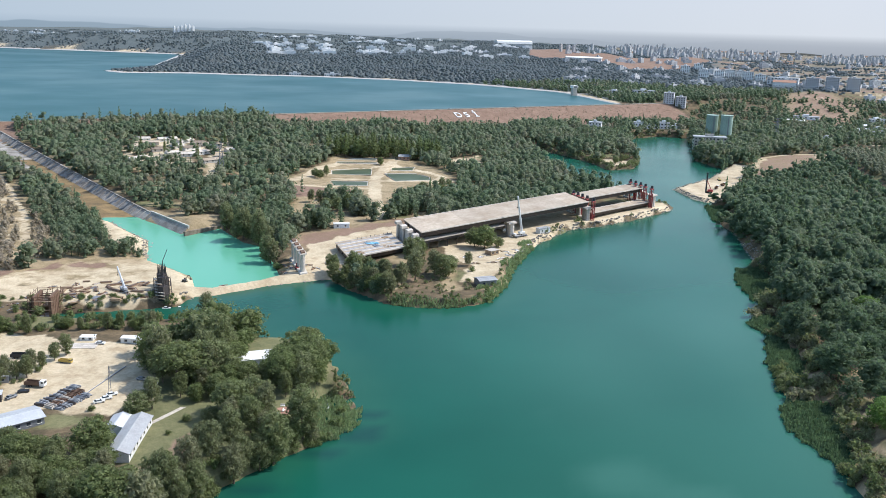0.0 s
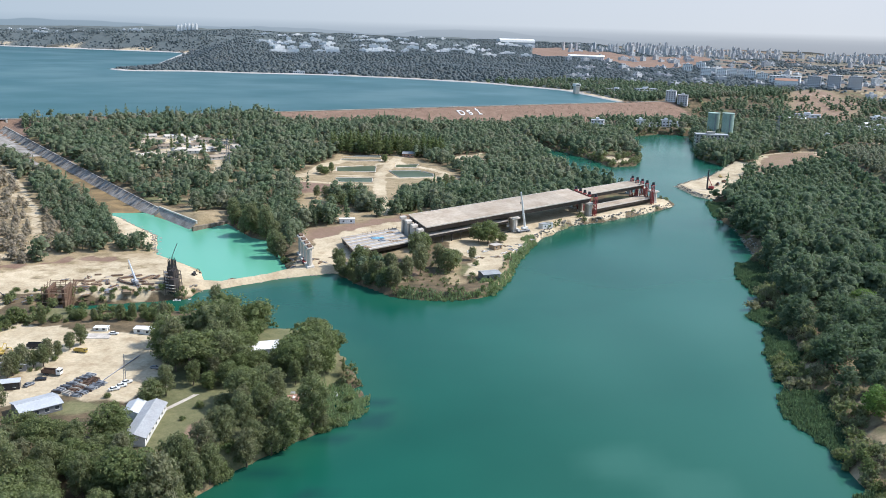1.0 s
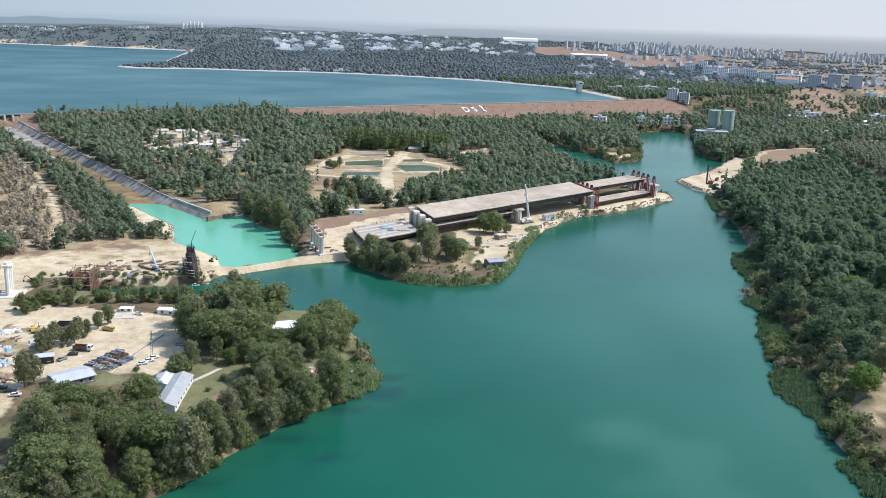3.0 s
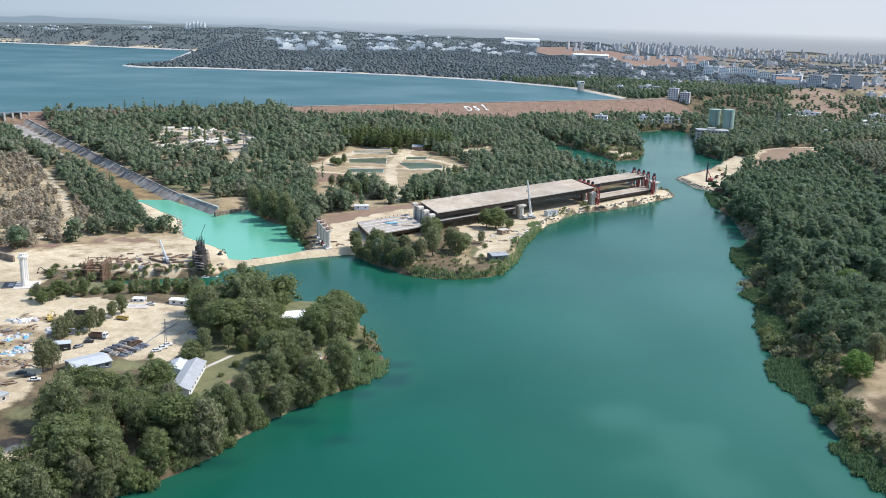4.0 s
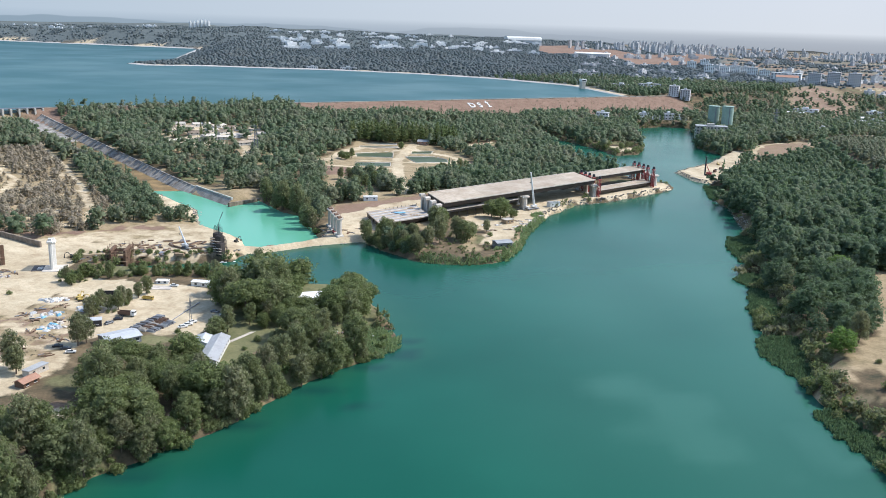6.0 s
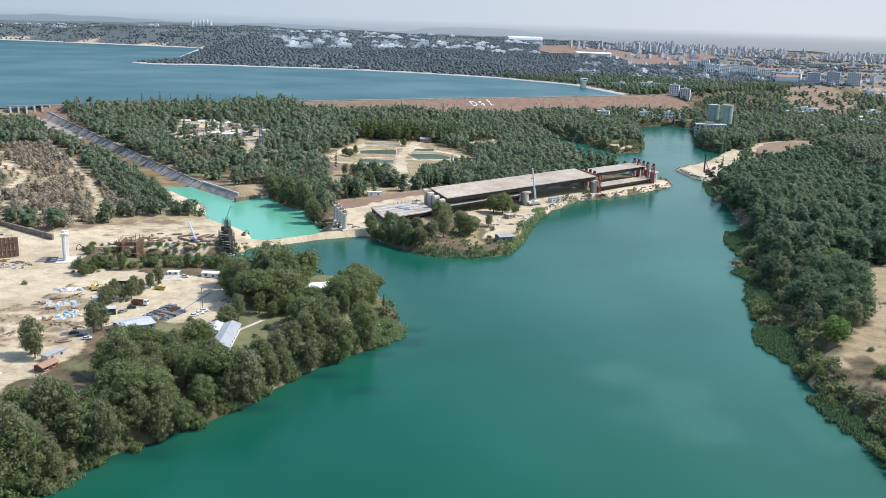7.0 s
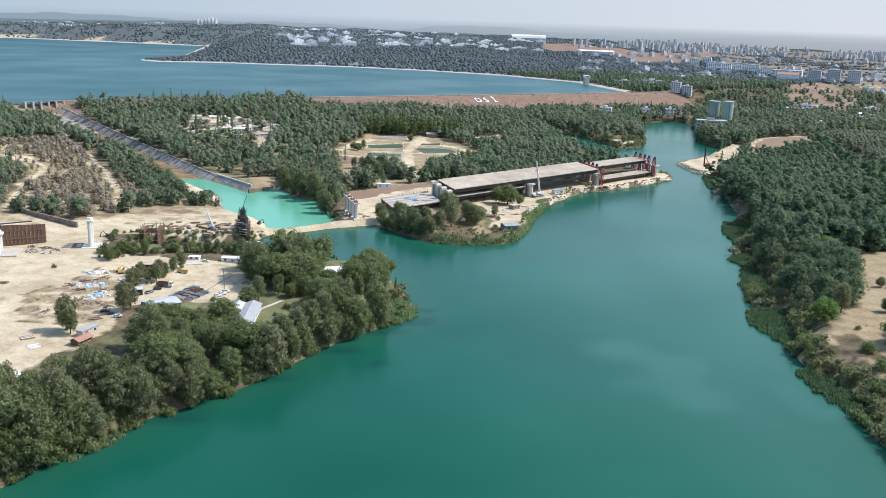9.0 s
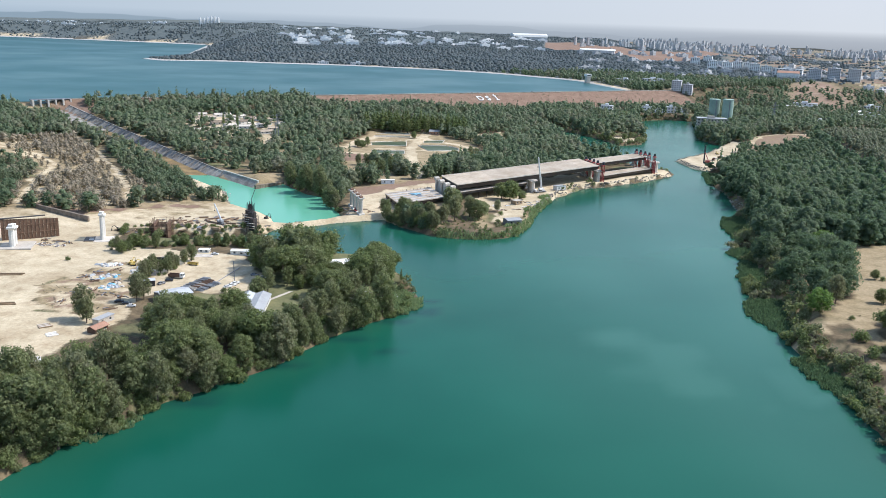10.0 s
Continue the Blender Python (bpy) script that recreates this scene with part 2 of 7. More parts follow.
POND_1 = [(-88, 786), (-53, 804), (-51, 765), (-85, 762)]
POND_2 = [(-83, 732), (-51, 734), (-50, 713), (-77, 711)]
POND_3 = [(-40, 778), (-12, 782), (0, 765), (1, 750), (-28, 740)]
POND_4 = [(-36, 812), (-14, 816), (-16, 796), (-35, 792)]
RACEWAY_1 = [(-88, 826), (-50, 829), (-50, 821), (-88, 818)]
RACEWAY_2 = [(-87, 844), (-52, 847), (-52, 838), (-87, 835)]
PONDS = [POND_1, POND_2, POND_3, POND_4, RACEWAY_1, RACEWAY_2]

# heights of the land between the waters: x, y, z
HEIGHTS = [(-125, 310, 6), (-110, 200, 5), (-200, 250, 7), (-200, 360, 6), (-270, 380, 9), (-150, 425, 5), (-280, 560, 13), (-380, 620, 19), (-66, 480, 3), (-80, 447, 2.4), (-100, 430, 2.4), (0, 450, 3), (40, 530, 3), (150, 640, 3), (-50, 580, 6), (-50, 740, 6), (-120, 650, 8), (60, 680, 5), (90, 850, 5), (0, 980, 8), (-240, 830, 17), (-420, 960, 25)]
HEIGHTS += [(-230, 980, 24), (100, 1130, 8), (280, 1190, 7), (190, 910, 2.5), (330, 1000, 5), (420, 850, 11), (290, 700, 6), (240, 742, 1.8), (258, 790, 2.2), (300, 860, 4), (230, 500, 7), (200, 330, 6), (250, 250, 8), (400, 430, 13), (350, 890, 9), (395, 925, 11), (-230, 640, 14), (-60, 1000, 18)]
HEIGHTS_FAR = [(330, 1480, 29), (600, 1250, 28), (800, 1800, 33), (500, 2300, 37), (300, 2900, 42), (900, 3500, 40), (2000, 3500, 40), (0, 2500, 52), (-300, 2300, 52), (-80, 3500, 76), (300, 3900, 70), (-560, 3700, 76), (-960, 3400, 86), (-1300, 3500, 62), (-2200, 3800, 66), (-1500, 4600, 80), (-500, 2000, 38), (0, 1950, 38), (1500, 2400, 36), (1200, 4600, 44), (-200, 2900, 64)]


def offset(poly, X, Y, closed=True):
    """Distance from an outline; inside it is negative."""
    best, inside = np.full(X.shape, 1e18), np.zeros(X.shape, bool)
    n = len(poly)
    for i in range(n if closed else n - 1):
        (ax, ay), (bx, by) = poly[i], poly[(i + 1) % n]
        ex, ey = bx - ax, by - ay
        k = np.clip(((X - ax) * ex + (Y - ay) * ey) / (ex * ex + ey * ey), 0, 1)
        best = np.minimum(best, (X - ax - k * ex) ** 2 + (Y - ay - k * ey) ** 2)
        if closed and ay != by:
            inside ^= ((ay > Y) != (by > Y)) & (X < ex * (Y - ay) / (by - ay) + ax)
    d = np.sqrt(best)
    return np.where(inside, -d, d) if closed else d


def smooth(a, b, v):
    k = np.clip((v - a) / (b - a), 0, 1)
    return k * k * (3 - 2 * k)


def waves(X, Y, size, seed):
    """Smooth uneven field of about -1 to 1."""
    r = np.random.RandomState(seed)
    out = np.zeros(np.shape(X))
    for _ in range(7):
        a, f, p = r.uniform(0, 6.283), r.uniform(0.6, 1.7) / size, r.uniform(0, 6.283)
        out = out + np.sin((X * math.cos(a) + Y * math.sin(a)) * f * 6.283 + p)
    return out / 3.5


def between(points, X, Y, soft):
    num, den = 0.0, 0.0
    for x, y, z in points:
        w = 1.0 / ((X - x) ** 2 + (Y - y) ** 2 + soft * soft) ** 1.5
        num, den = num + w * z, den + w
    return num / den


REEDS_EAST = ([(176, 477), (172, 437), (182, 436), (192, 456), (198, 480), (198, 504), (184, 499)], [(156, 399), (161, 384), (172, 394), (175, 406), (170, 414)], [(136, 303), (132, 284), (136, 267), (140, 252), (145, 260), (152, 284), (156, 306), (146, 311)], [(211, 636), (222, 694), (236, 690), (224, 626)], [(131, 228), (132, 208), (138, 188), (139, 170), (144, 184), (145, 202), (144, 232)], [(146, 341), (150, 322), (153, 322), (165, 352), (166, 382), (158, 380)])
REEDS_WEST = ([(-32, 262), (-24, 268), (-17, 280), (-17, 292), (-23, 293), (-24, 281), (-34, 268)], [(-21, 278), (-19, 288), (-25, 302), (-31, 304), (-36, 296), (-37, 282), (-34, 268), (-28, 266)], [(-14, 415), (5, 411), (22, 414), (36, 424), (45, 448), (55, 496), (70, 541), (64, 547), (48, 502), (38, 456), (28, 434), (5, 423), (-14, 428)], [(-112, 143), (-105, 147), (-101, 156), (-106, 157), (-111, 150)], [(-115, 137), (-110, 139), (-110, 143), (-115, 144)], [(-127, 129), (-121, 132), (-124, 136), (-128, 134)], [(-86, 183), (-78, 189), (-80, 198), (-86, 193)])
REEDS = REEDS_EAST + REEDS_WEST


def height(X, Y):
    X, Y = np.asarray(X, float), np.asarray(Y, float)
    jig = waves(X, Y, 22, 3) * 1.6 + waves(X, Y, 8, 4) * 0.7
    dike = offset([(-118, 427), (-104, 428), (-76, 449), (-49, 463)], X, Y, False)
    jig = jig * smooth(6, 25, dike)
    shore = offset(RIVER, X, Y) + np.where(Y < 1000, jig, 0) * 0.8
    P = between(HEIGHTS, X, Y, 25) + waves(X, Y, 60, 5) * 0.4
    P = P + 7.0 * smooth(2, -16, offset(PLANTATION, X, Y))
    # the spillway canal
    ax = (CANAL_TOP - CANAL_LOW).normalized()
    s = (X - CANAL_LOW.x) * ax.x + (Y - CANAL_LOW.y) * ax.y
    w = (X - CANAL_LOW.x) * ax.y - (Y - CANAL_LOW.y) * ax.x
    run = (CANAL_TOP - CANAL_LOW).length
    floor = -0.5 + 17.5 * np.clip(s / run, 0, 1) ** 1.15
    near = (1 - smooth(70, 130, np.abs(w))) * smooth(-70, -10, s) * (1 - smooth(run + 20, run + 90, s))
    P = P * (1 - near) + np.maximum(floor + np.where(w > 0, 5, 4), 4.5) * near
    # ponds
    for pond in PONDS:
        P = P - 1.6 * smooth(3, -2, offset(pond, X, Y))
    land = P * smooth(-0.5, np.maximum(2.5, P * 0.75), shore) + np.minimum(shore, 0) * 0.35
    land = np.maximum(land, -6)
    # flat shelves under the reeds
    for poly, rise in [(p, 0.6) for p in REEDS_EAST] + [(p, 1.6) for p in REEDS_WEST[:2]]:
        away = offset(poly, X, Y)
        land = np.where(away < 9, np.minimum(land, np.maximum(-0.15, -0.15 + away * rise)), land)
    basin = offset(BASIN, X, Y) + jig * 0.4
    land = np.where(basin < 13, np.minimum(land, np.maximum(-3, 0.2 + basin * 0.55)), land)
    ditch = floor + np.clip((np.abs(w - 4) - 12) * 0.68, 0, 40)
    land = np.where((s > -3) & (s < run), np.minimum(land, ditch), land)
    # the dam
    ds = (X - DAM_A.x) * DAM_U.x + (Y - DAM_A.y) * DAM_U.y
    dw = (X - DAM_A.x) * DAM_N.x + (Y - DAM_A.y) * DAM_N.y
    dam = CREST - np.maximum(np.abs(dw) - 4, 0) / 2.6
    dam = np.where(np.abs(dw) < 85, dam - 3 * smooth(45, 20, ds) - 30 * smooth(985, 1060, ds), -50)
    lake = offset(LAKE, X, Y)
    F = between(HEIGHTS_FAR, X, Y, 200) + waves(X, Y, 420, 8) * 7 * smooth(200, 900, -dw) + waves(X, Y, 160, 9) * 2.5 * smooth(100, 600, -dw)
    far = np.where(lake > 0, LAKE_LEVEL + (F - LAKE_LEVEL) * smooth(-2, 160, lake) + 0.8 * smooth(0, 6, lake), LAKE_LEVEL + np.maximum(lake * 0.3, -14))
    back = smooth(-15, 15, -dw)
    edge_r = smooth(960, 1120, ds) * smooth(250, 0, dw)
    land = land * (1 - edge_r) + np.maximum(land, 25) * edge_r
    z = land * (1 - back) + far * back
    z = np.where((np.abs(dw) < 90) & (ds > -400) & ~((s > -3) & (s < run) & (np.abs(w) < 34)), np.maximum(z, dam), z)
    return z


def ground_z(x, y):
    return float(height(np.array([x]), np.array([y]))[0])


# ---- what covers the ground ----
SAND_WEST = [(-160, 150), (-150, 180), (-146, 207), (-136, 227), (-140, 262), (-126, 275), (-98, 268), (-88, 290), (-105, 322), (-112, 336), (-150, 345), (-185, 352), (-195, 387), (-137, 398), (-118, 407), (-112, 428), (-118, 445), (-150, 478), (-188, 462), (-203, 440), (-226, 417), (-248, 424), (-275, 415), (-330, 380), (-420, 330), (-420, 100)]
SAND_ISLAND = [(-76, 462), (-50, 460), (-38, 500), (-15, 525), (10, 520), (15, 500), (28, 480), (20, 450), (36, 452), (45, 480), (58, 515), (72, 548), (98, 595), (124, 611), (158, 640), (190, 672), (186, 690), (120, 660), (40, 590), (-30, 562), (-66, 522)]
SAND_EAST = [(208, 750), (214, 722), (221, 694), (246, 711), (268, 740), (284, 800), (300, 838), (318, 884), (306, 892), (286, 858), (266, 832), (240, 798), (213, 768)]
MOUND_EAST = [(305, 838), (330, 890), (351, 927), (373, 941), (418, 955), (398, 888), (361, 856), (318, 818)]
PLANTATION = [(404, 905), (396, 830), (390, 770), (368, 645), (430, 640), (700, 700), (700, 955), (470, 945), (425, 945)]
PLANT_EDGE = [(403, 900), (387, 779), (361, 640)]
DRY_EAST = [(541, 1275), (611, 1295), (718, 1500), (730, 1714), (618, 1589), (539, 1368)]
DRY_TRACKS = [(425, 938), (470, 946), (510, 975), (525, 1035), (475, 1015), (430, 975)]
TRACK_EAST = [(470, 960), (540, 1080), (560, 1200), (470, 1270), (382, 1266)]
ROAD_DAM = [(362, 1382), (357, 1463), (300, 1500)]
CLEARING = [(-118, 732), (-92, 831), (-35, 870), (20, 783), (22, 700), (-8, 672), (-26, 650), (-26, 592), (-38, 590), (-40, 630), (-49, 655), (-103, 660)]
MEADOW = [(-98, 648), (-83, 663), (-74, 652), (-72, 592), (-38, 592), (-36, 568), (-84, 562), (-96, 600)]
QUAY_SIDE = [(-206, 606), (-182, 578), (-152, 545), (-134, 568), (-140, 590), (-162, 584), (-184, 600)]
RED_SOIL = [(-82, 536), (-56, 556), (-24, 588), (-8, 600), (-8, 574), (-18, 558), (-40, 528), (-57, 514), (-72, 508)]
BROWN_EAST = [(155, 256), (161, 266), (173, 283), (190, 303), (203, 334), (214, 365), (221, 392), (260, 410), (330, 400), (270, 330), (222, 292), (198, 270), (176, 254)]
GARDEN = [(-100, 240), (-80, 236), (-60, 224), (-30, 264), (-22, 285), (-35, 335), (-60, 355), (-100, 335), (-92, 290)]
LAWN = [(-84, 243), (-82, 282), (-70, 280), (-66, 262), (-68, 240), (-80, 238)]
GLADE_A = [(18, 869), (49, 901), (49, 821), (21, 794)]
GLADE_B = [(3, 758), (20, 752), (23, 689), (4, 678)]
GLADE_D = [(-124, 186), (-118, 196), (-110, 196), (-112, 184), (-119, 180)]
GLADE_E = [(-88, 196), (-82, 206), (-78, 203), (-84, 194)]
GLADE_C = [(186, 892), (200, 890), (208, 915), (192, 925)]
RED_BANK = [(-262, 430), (-228, 419), (-216, 431), (-203, 439), (-188, 453), (-165, 455)]
SLOPE = [(-330, 400), (-260, 445), (-200, 480), (-150, 480), (-128, 450), (-150, 425), (-200, 415), (-270, 385)]
GARDEN_SOIL = [(-73, 256), (-68, 264), (-63, 262), (-62, 245), (-69, 239), (-73, 248)]
PATCH_LAWN = [(-80, 236), (-71, 237), (-70, 226), (-73, 221), (-75, 230)]
YARD_SCRUB = [(-188, 270), (-176, 300), (-172, 318), (-158, 316), (-147, 300), (-140, 270), (-150, 240), (-172, 236)]
TRACK_ORCHARD = [(-274, 428), (-280, 448), (-291, 486), (-303, 533), (-319, 587), (-345, 610)]
ORCHARD = [(-395, 640), (-386, 688), (-352, 700), (-289, 612), (-240, 540), (-214, 490), (-205, 452), (-226, 424), (-250, 431), (-278, 424), (-296, 486), (-308, 540), (-340, 585), (-372, 590)]
CLEARING_GROVE = [(-392, 640), (-384, 676), (-362, 650), (-330, 606), (-344, 584), (-372, 596)]
VILLAGE = [(-305, 858), (-270, 890), (-200, 880), (-176, 800), (-178, 745), (-262, 752)]
HOLLOW = [(-129, 205), (-118, 206), (-111, 193), (-113, 181), (-124, 183), (-131, 194)]
HOLLOW_SHED = [(-82, 238), (-73, 240), (-70, 228), (-76, 219), (-82, 228)]
TRACK_WEST = [(-216, 455), (-228, 493), (-266, 576), (-308, 645), (-364, 728)]
TRACK_POND = [(-33, 590), (-42, 690), (-46, 750), (-30, 880)]
TRACK_VILLAGE = [(-178, 700), (-188, 800), (-230, 840), (-290, 870)]
TRACK_CAUSEWAY = [(-125, 420), (-104, 427), (-78, 448), (-49, 463)]
FIELD_FAR = [(342, 3430), (502, 3500), (637, 3200), (770, 3090), (977, 3330), (820, 2756), (610, 2357), (492, 2292), (480, 2500), (369, 2663), (294, 2923)]
FIELDS_PLAIN = [(740, 1640), (780, 1850), (690, 2100), (700, 2350), (830, 2740), (990, 3330), (800, 3500), (600, 4900), (4800, 4900), (2800, 1100), (1000, 1500)]
TREE_BELT = [(1161, 3574), (1112, 3114), (1159, 2886), (1145, 2529), (1048, 2308), (1015, 2520), (965, 2694), (988, 3032)]
ROCK_SHORE = [(-214, 578), (-182, 562), (-166, 522), (-156, 492), (-180, 498), (-203, 540)]
OPEN = [GLADE_A, GLADE_B, GLADE_C, GLADE_D, GLADE_E, ROCK_SHORE, SAND_WEST, SAND_ISLAND, SAND_EAST, CLEARING, RED_SOIL, BROWN_EAST, LAWN, FIELD_FAR, MOUND_EAST, PATCH_LAWN, QUAY_SIDE, MEADOW, DRY_TRACKS]


def cover(X, Y):
    jig = waves(X, Y, 18, 13) * 2.5
    sand = np.zeros(X.shape)
    for poly in (ROCK_SHORE, SAND_WEST, SAND_ISLAND, SAND_EAST, PATCH_LAWN):
        sand = np.maximum(sand, smooth(3, -3, offset(poly, X, Y) + jig))
    for line, wide in ((TRACK_WEST, 1.8), (TRACK_POND, 5), (TRACK_VILLAGE, 4), (TRACK_CAUSEWAY, 6)):
        sand = np.maximum(sand, smooth(wide + 2, wide - 2, offset(line, X, Y, False) + jig * 0.4))
    for line, wide in ((TRACK_POND, 5), ([(-105, 700), (-60, 700), (-42, 700)], 3), ([(-110, 735), (-46, 742), (20, 745)], 2.5), ([(-95, 757), (-45, 808), (-30, 790)], 2.5), ([(-112, 722), (-104, 745), (-98, 790), (-84, 812), (-46, 822)], 5), ([(-38, 735), (4, 742), (12, 765), (-6, 790), (-34, 818)], 3.5), ([(430, 968), (432, 937), (452, 946), (475, 989), (503, 1026)], 3), (TRACK_EAST, 4), (ROAD_DAM, 6), (TRACK_ORCHARD, 1.8)):
        sand = np.maximum(sand, smooth(wide + 2, wide - 2, offset(line, X, Y, False) + jig * 0.4))
    for glade in (GLADE_A, GLADE_B, GLADE_C, GLADE_D, GLADE_E):
        sand = np.maximum(sand, (1.0 if glade is GLADE_D else 0.6) * smooth(3, -3, offset(glade, X, Y) + jig))
    sand = np.maximum(sand, 0.40 * smooth(15, -15, offset(DRY_EAST, X, Y)) * smooth(0.0, 0.4, waves(X, Y, 60, 18)))
    sand = np.maximum(sand, 0.8 * smooth(2, -2, np.abs(offset(MOUND_EAST, X, Y)) - 4 + jig))
    sand = np.maximum(sand, 0.9 * smooth(8, -8, offset(VILLAGE, X, Y)) * smooth(-0.5, 0.1, waves(X, Y, 40, 14)))
    sand = np.maximum(sand, smooth(4, 0, np.abs(offset(LAKE, X, Y) - 6) - np.where(Y > 2300, 9, 6)) * (Y > 1380))
    sand = np.maximum(sand, 0.42 * smooth(20, -20, offset(FIELDS_PLAIN, X, Y)) * smooth(-0.1, 0.3, waves(X, Y * 2.2, 260, 15)))
    dw = (X - DAM_A.x) * DAM_N.x + (Y - DAM_A.y) * DAM_N.y
    ds = (X - DAM_A.x) * DAM_U.x + (Y - DAM_A.y) * DAM_U.y
    red = 0.8 * smooth(4, -4, offset([(-112, 700), (-58, 690), (-52, 640), (-100, 648)], X, Y) + jig)
    for poly, much in ((RED_SOIL, 0.62), (FIELD_FAR, 1.0)):
        red = np.maximum(red, much * smooth(6, -6, offset(poly, X, Y) + jig))
    red = np.maximum(red, 0.75 * smooth(-2, 4, dw) * smooth(80, 64, dw) * smooth(0, 60, ds) * smooth(1000, 970, ds))
    red = np.maximum(red, 0.6 * smooth(5, -5, offset(YARD_SCRUB, X, Y) + jig) * smooth(-0.3, 0.2, waves(X, Y, 15, 19)))
    sand = np.where(offset(YARD_SCRUB, X, Y) < 2, sand * (0.25 + 0.45 * smooth(-0.3, 0.4, waves(X, Y, 14, 20))), sand)
    slope = smooth(10, -10, offset(SLOPE, X, Y) + jig * 3)
    lines = smooth(0.25, 0.0, np.abs(np.sin((Y - 0.45 * X + 3.5 * waves(X, Y, 30, 52)) * 0.42)))
    sand = sand * (1 - 0.35 * slope * lines)
    sand = sand * (1 - slope * (0.34 + 0.2 * smooth(-0.2, 0.5, waves(X, Y * 1.6, 24, 27))))
    red = np.maximum(red, 0.3 * slope)
    rb = smooth(4, 0.5, offset(RED_BANK, X, Y, False) + jig * 2)
    red, sand = np.maximum(red, rb), sand * (1 - 0.75 * rb)
    red = np.maximum(red, 0.8 * smooth(1, -2, offset(GARDEN_SOIL, X, Y)))
    sand = np.maximum(sand, 0.8 * smooth(5, -5, offset([(178, 880), (204, 888), (206, 915), (188, 930), (172, 915)], X, Y) + jig * 2))
    red = np.maximum(red, 0.35 * smooth(4, -4, offset([(-30, 474), (-8, 484), (4, 452), (8, 428), (-12, 432)], X, Y) + jig))
    red = np.maximum(red, 0.55 * smooth(4, -2, offset(HOLLOW, X, Y) + jig * 0.6))
    sand = np.maximum(sand, 0.75 * smooth(1, -3, np.minimum(offset(HOLLOW, X, Y) + 2, offset(HOLLOW_SHED, X, Y)) + jig * 0.5))
    for line in ([(-420, 300), (-260, 330), (-150, 350), (-100, 345)], [(-300, 395), (-200, 400), (-120, 420)], [(-230, 130), (-215, 250), (-200, 330)]):
        rut = smooth(2.2, 0.6, np.abs(offset(line, X, Y, False) + jig * 0.5 - 2.2))
        sand = sand * (1 - 0.3 * rut)
    red = np.maximum(red, 0.22 * smooth(8, -8, offset(ORCHARD, X, Y) + jig))
    sand = np.maximum(sand, 0.7 * smooth(4, -4, offset(ORCHARD, X, Y) + jig) * smooth(0.1, 0.5, waves(X, Y, 26, 54)))
    sand = np.maximum(sand, 0.6 * smooth(4, -4, offset(CLEARING_GROVE, X, Y) + jig * 2) * smooth(-0.3, 0.2, waves(X, Y, 20, 59)))
    red = np.maximum(red, 0.55 * smooth(2, -3, offset(MOUND_EAST, X, Y) + jig))
    red = np.maximum(red, 0.8 * smooth(20, -20, offset(FIELDS_PLAIN, X, Y)) * smooth(0.05, -0.25, waves(X, Y * 2.2, 260, 15)))
    red = np.maximum(red, 0.6 * smooth(15, -15, offset(DRY_EAST, X, Y)))
    grass = np.maximum(np.maximum(np.maximum(0.75 * smooth(4, -4, offset(GARDEN, X, Y)), smooth(4, -4, offset(LAWN, X, Y))), 0.3 * smooth(7, 4, offset(RIVER, X, Y))), 0.6 * smooth(0.2, 0.7, waves(X, Y, 50, 16)))
    straw = np.zeros(X.shape)
    for poly in (CLEARING, BROWN_EAST, ORCHARD, MEADOW, QUAY_SIDE, SLOPE, RED_SOIL, MOUND_EAST, YARD_SCRUB):
        straw = np.maximum(straw, smooth(4, -4, offset(poly, X, Y) + jig))
    straw = np.maximum(straw, 0.8 * smooth(15, -15, offset(DRY_EAST, X, Y)))
    straw = np.maximum(straw, 0.4 * smooth(30, -30, offset(FIELDS_PLAIN, X, Y)))
    straw = np.maximum(straw, smooth(0.1, 0.4, waves(X, Y, 15, 51)) * (X > 128) * (Y < 420))
    straw = np.maximum(straw, 0.8 * smooth(0.1, 0.6, waves(X, Y, 45, 33)) * (Y > 430) * (Y < 900) * (X < 100))
    return sand, red, grass, straw


def spread_out(lo, hi, step, end, grow):
    """Even steps from lo to hi, then ever longer ones to end."""
    out, v, s = list(np.arange(lo, hi, step)), hi, step
    while v < end:
        out.append(v)
        s *= grow
        v += s
    return out + [end]


xs = [-v for v in spread_out(360, 361, 4, 4800, 1.09)[::-1]] + list(np.arange(-357, 330, 3)) + spread_out(330, 331, 4, 4800, 1.09)
ys = [-v for v in spread_out(-90, -89, 6, 1500, 1.3)[::-1]] + list(np.arange(93, 700, 3)) + list(np.arange(700, 1000, 5)) + spread_out(1000, 1450, 7, 4850, 1.035)
xs, ys = sorted(set(xs)), sorted(set(ys))
GX, GY = np.meshgrid(np.array(xs), np.array(ys))
GZ = height(GX, GY)


def quads_mesh(name, V, Q, mat, tint=None):
    """A mesh from rows of four corners; a repeated last corner makes a triangle."""
    me = bpy.data.meshes.new(name)
    V, Q = np.asarray(V, np.float32), np.asarray(Q, np.int32)
    me.vertices.add(len(V))
    me.vertices.foreach_set("co", V.ravel())
    count = np.where(Q[:, 2] == Q[:, 3], 3, 4)
    corners = Q[np.arange(4)[None, :] < count[:, None]]
    me.loops.add(len(corners))
    me.loops.foreach_set("vertex_index", corners)
    me.polygons.add(len(Q))
    me.polygons.foreach_set("loop_start", np.concatenate([[0], np.cumsum(count)[:-1]]).astype(np.int32))
    me.update(calc_edges=True)
    me.polygons.foreach_set("use_smooth", np.full(len(Q), tint is not None))
    if tint is not None:
        me.attributes.new("tint", "FLOAT", "POINT").data.foreach_set("value", np.asarray(tint, np.float32))
    me.materials.append(mat)
    return me


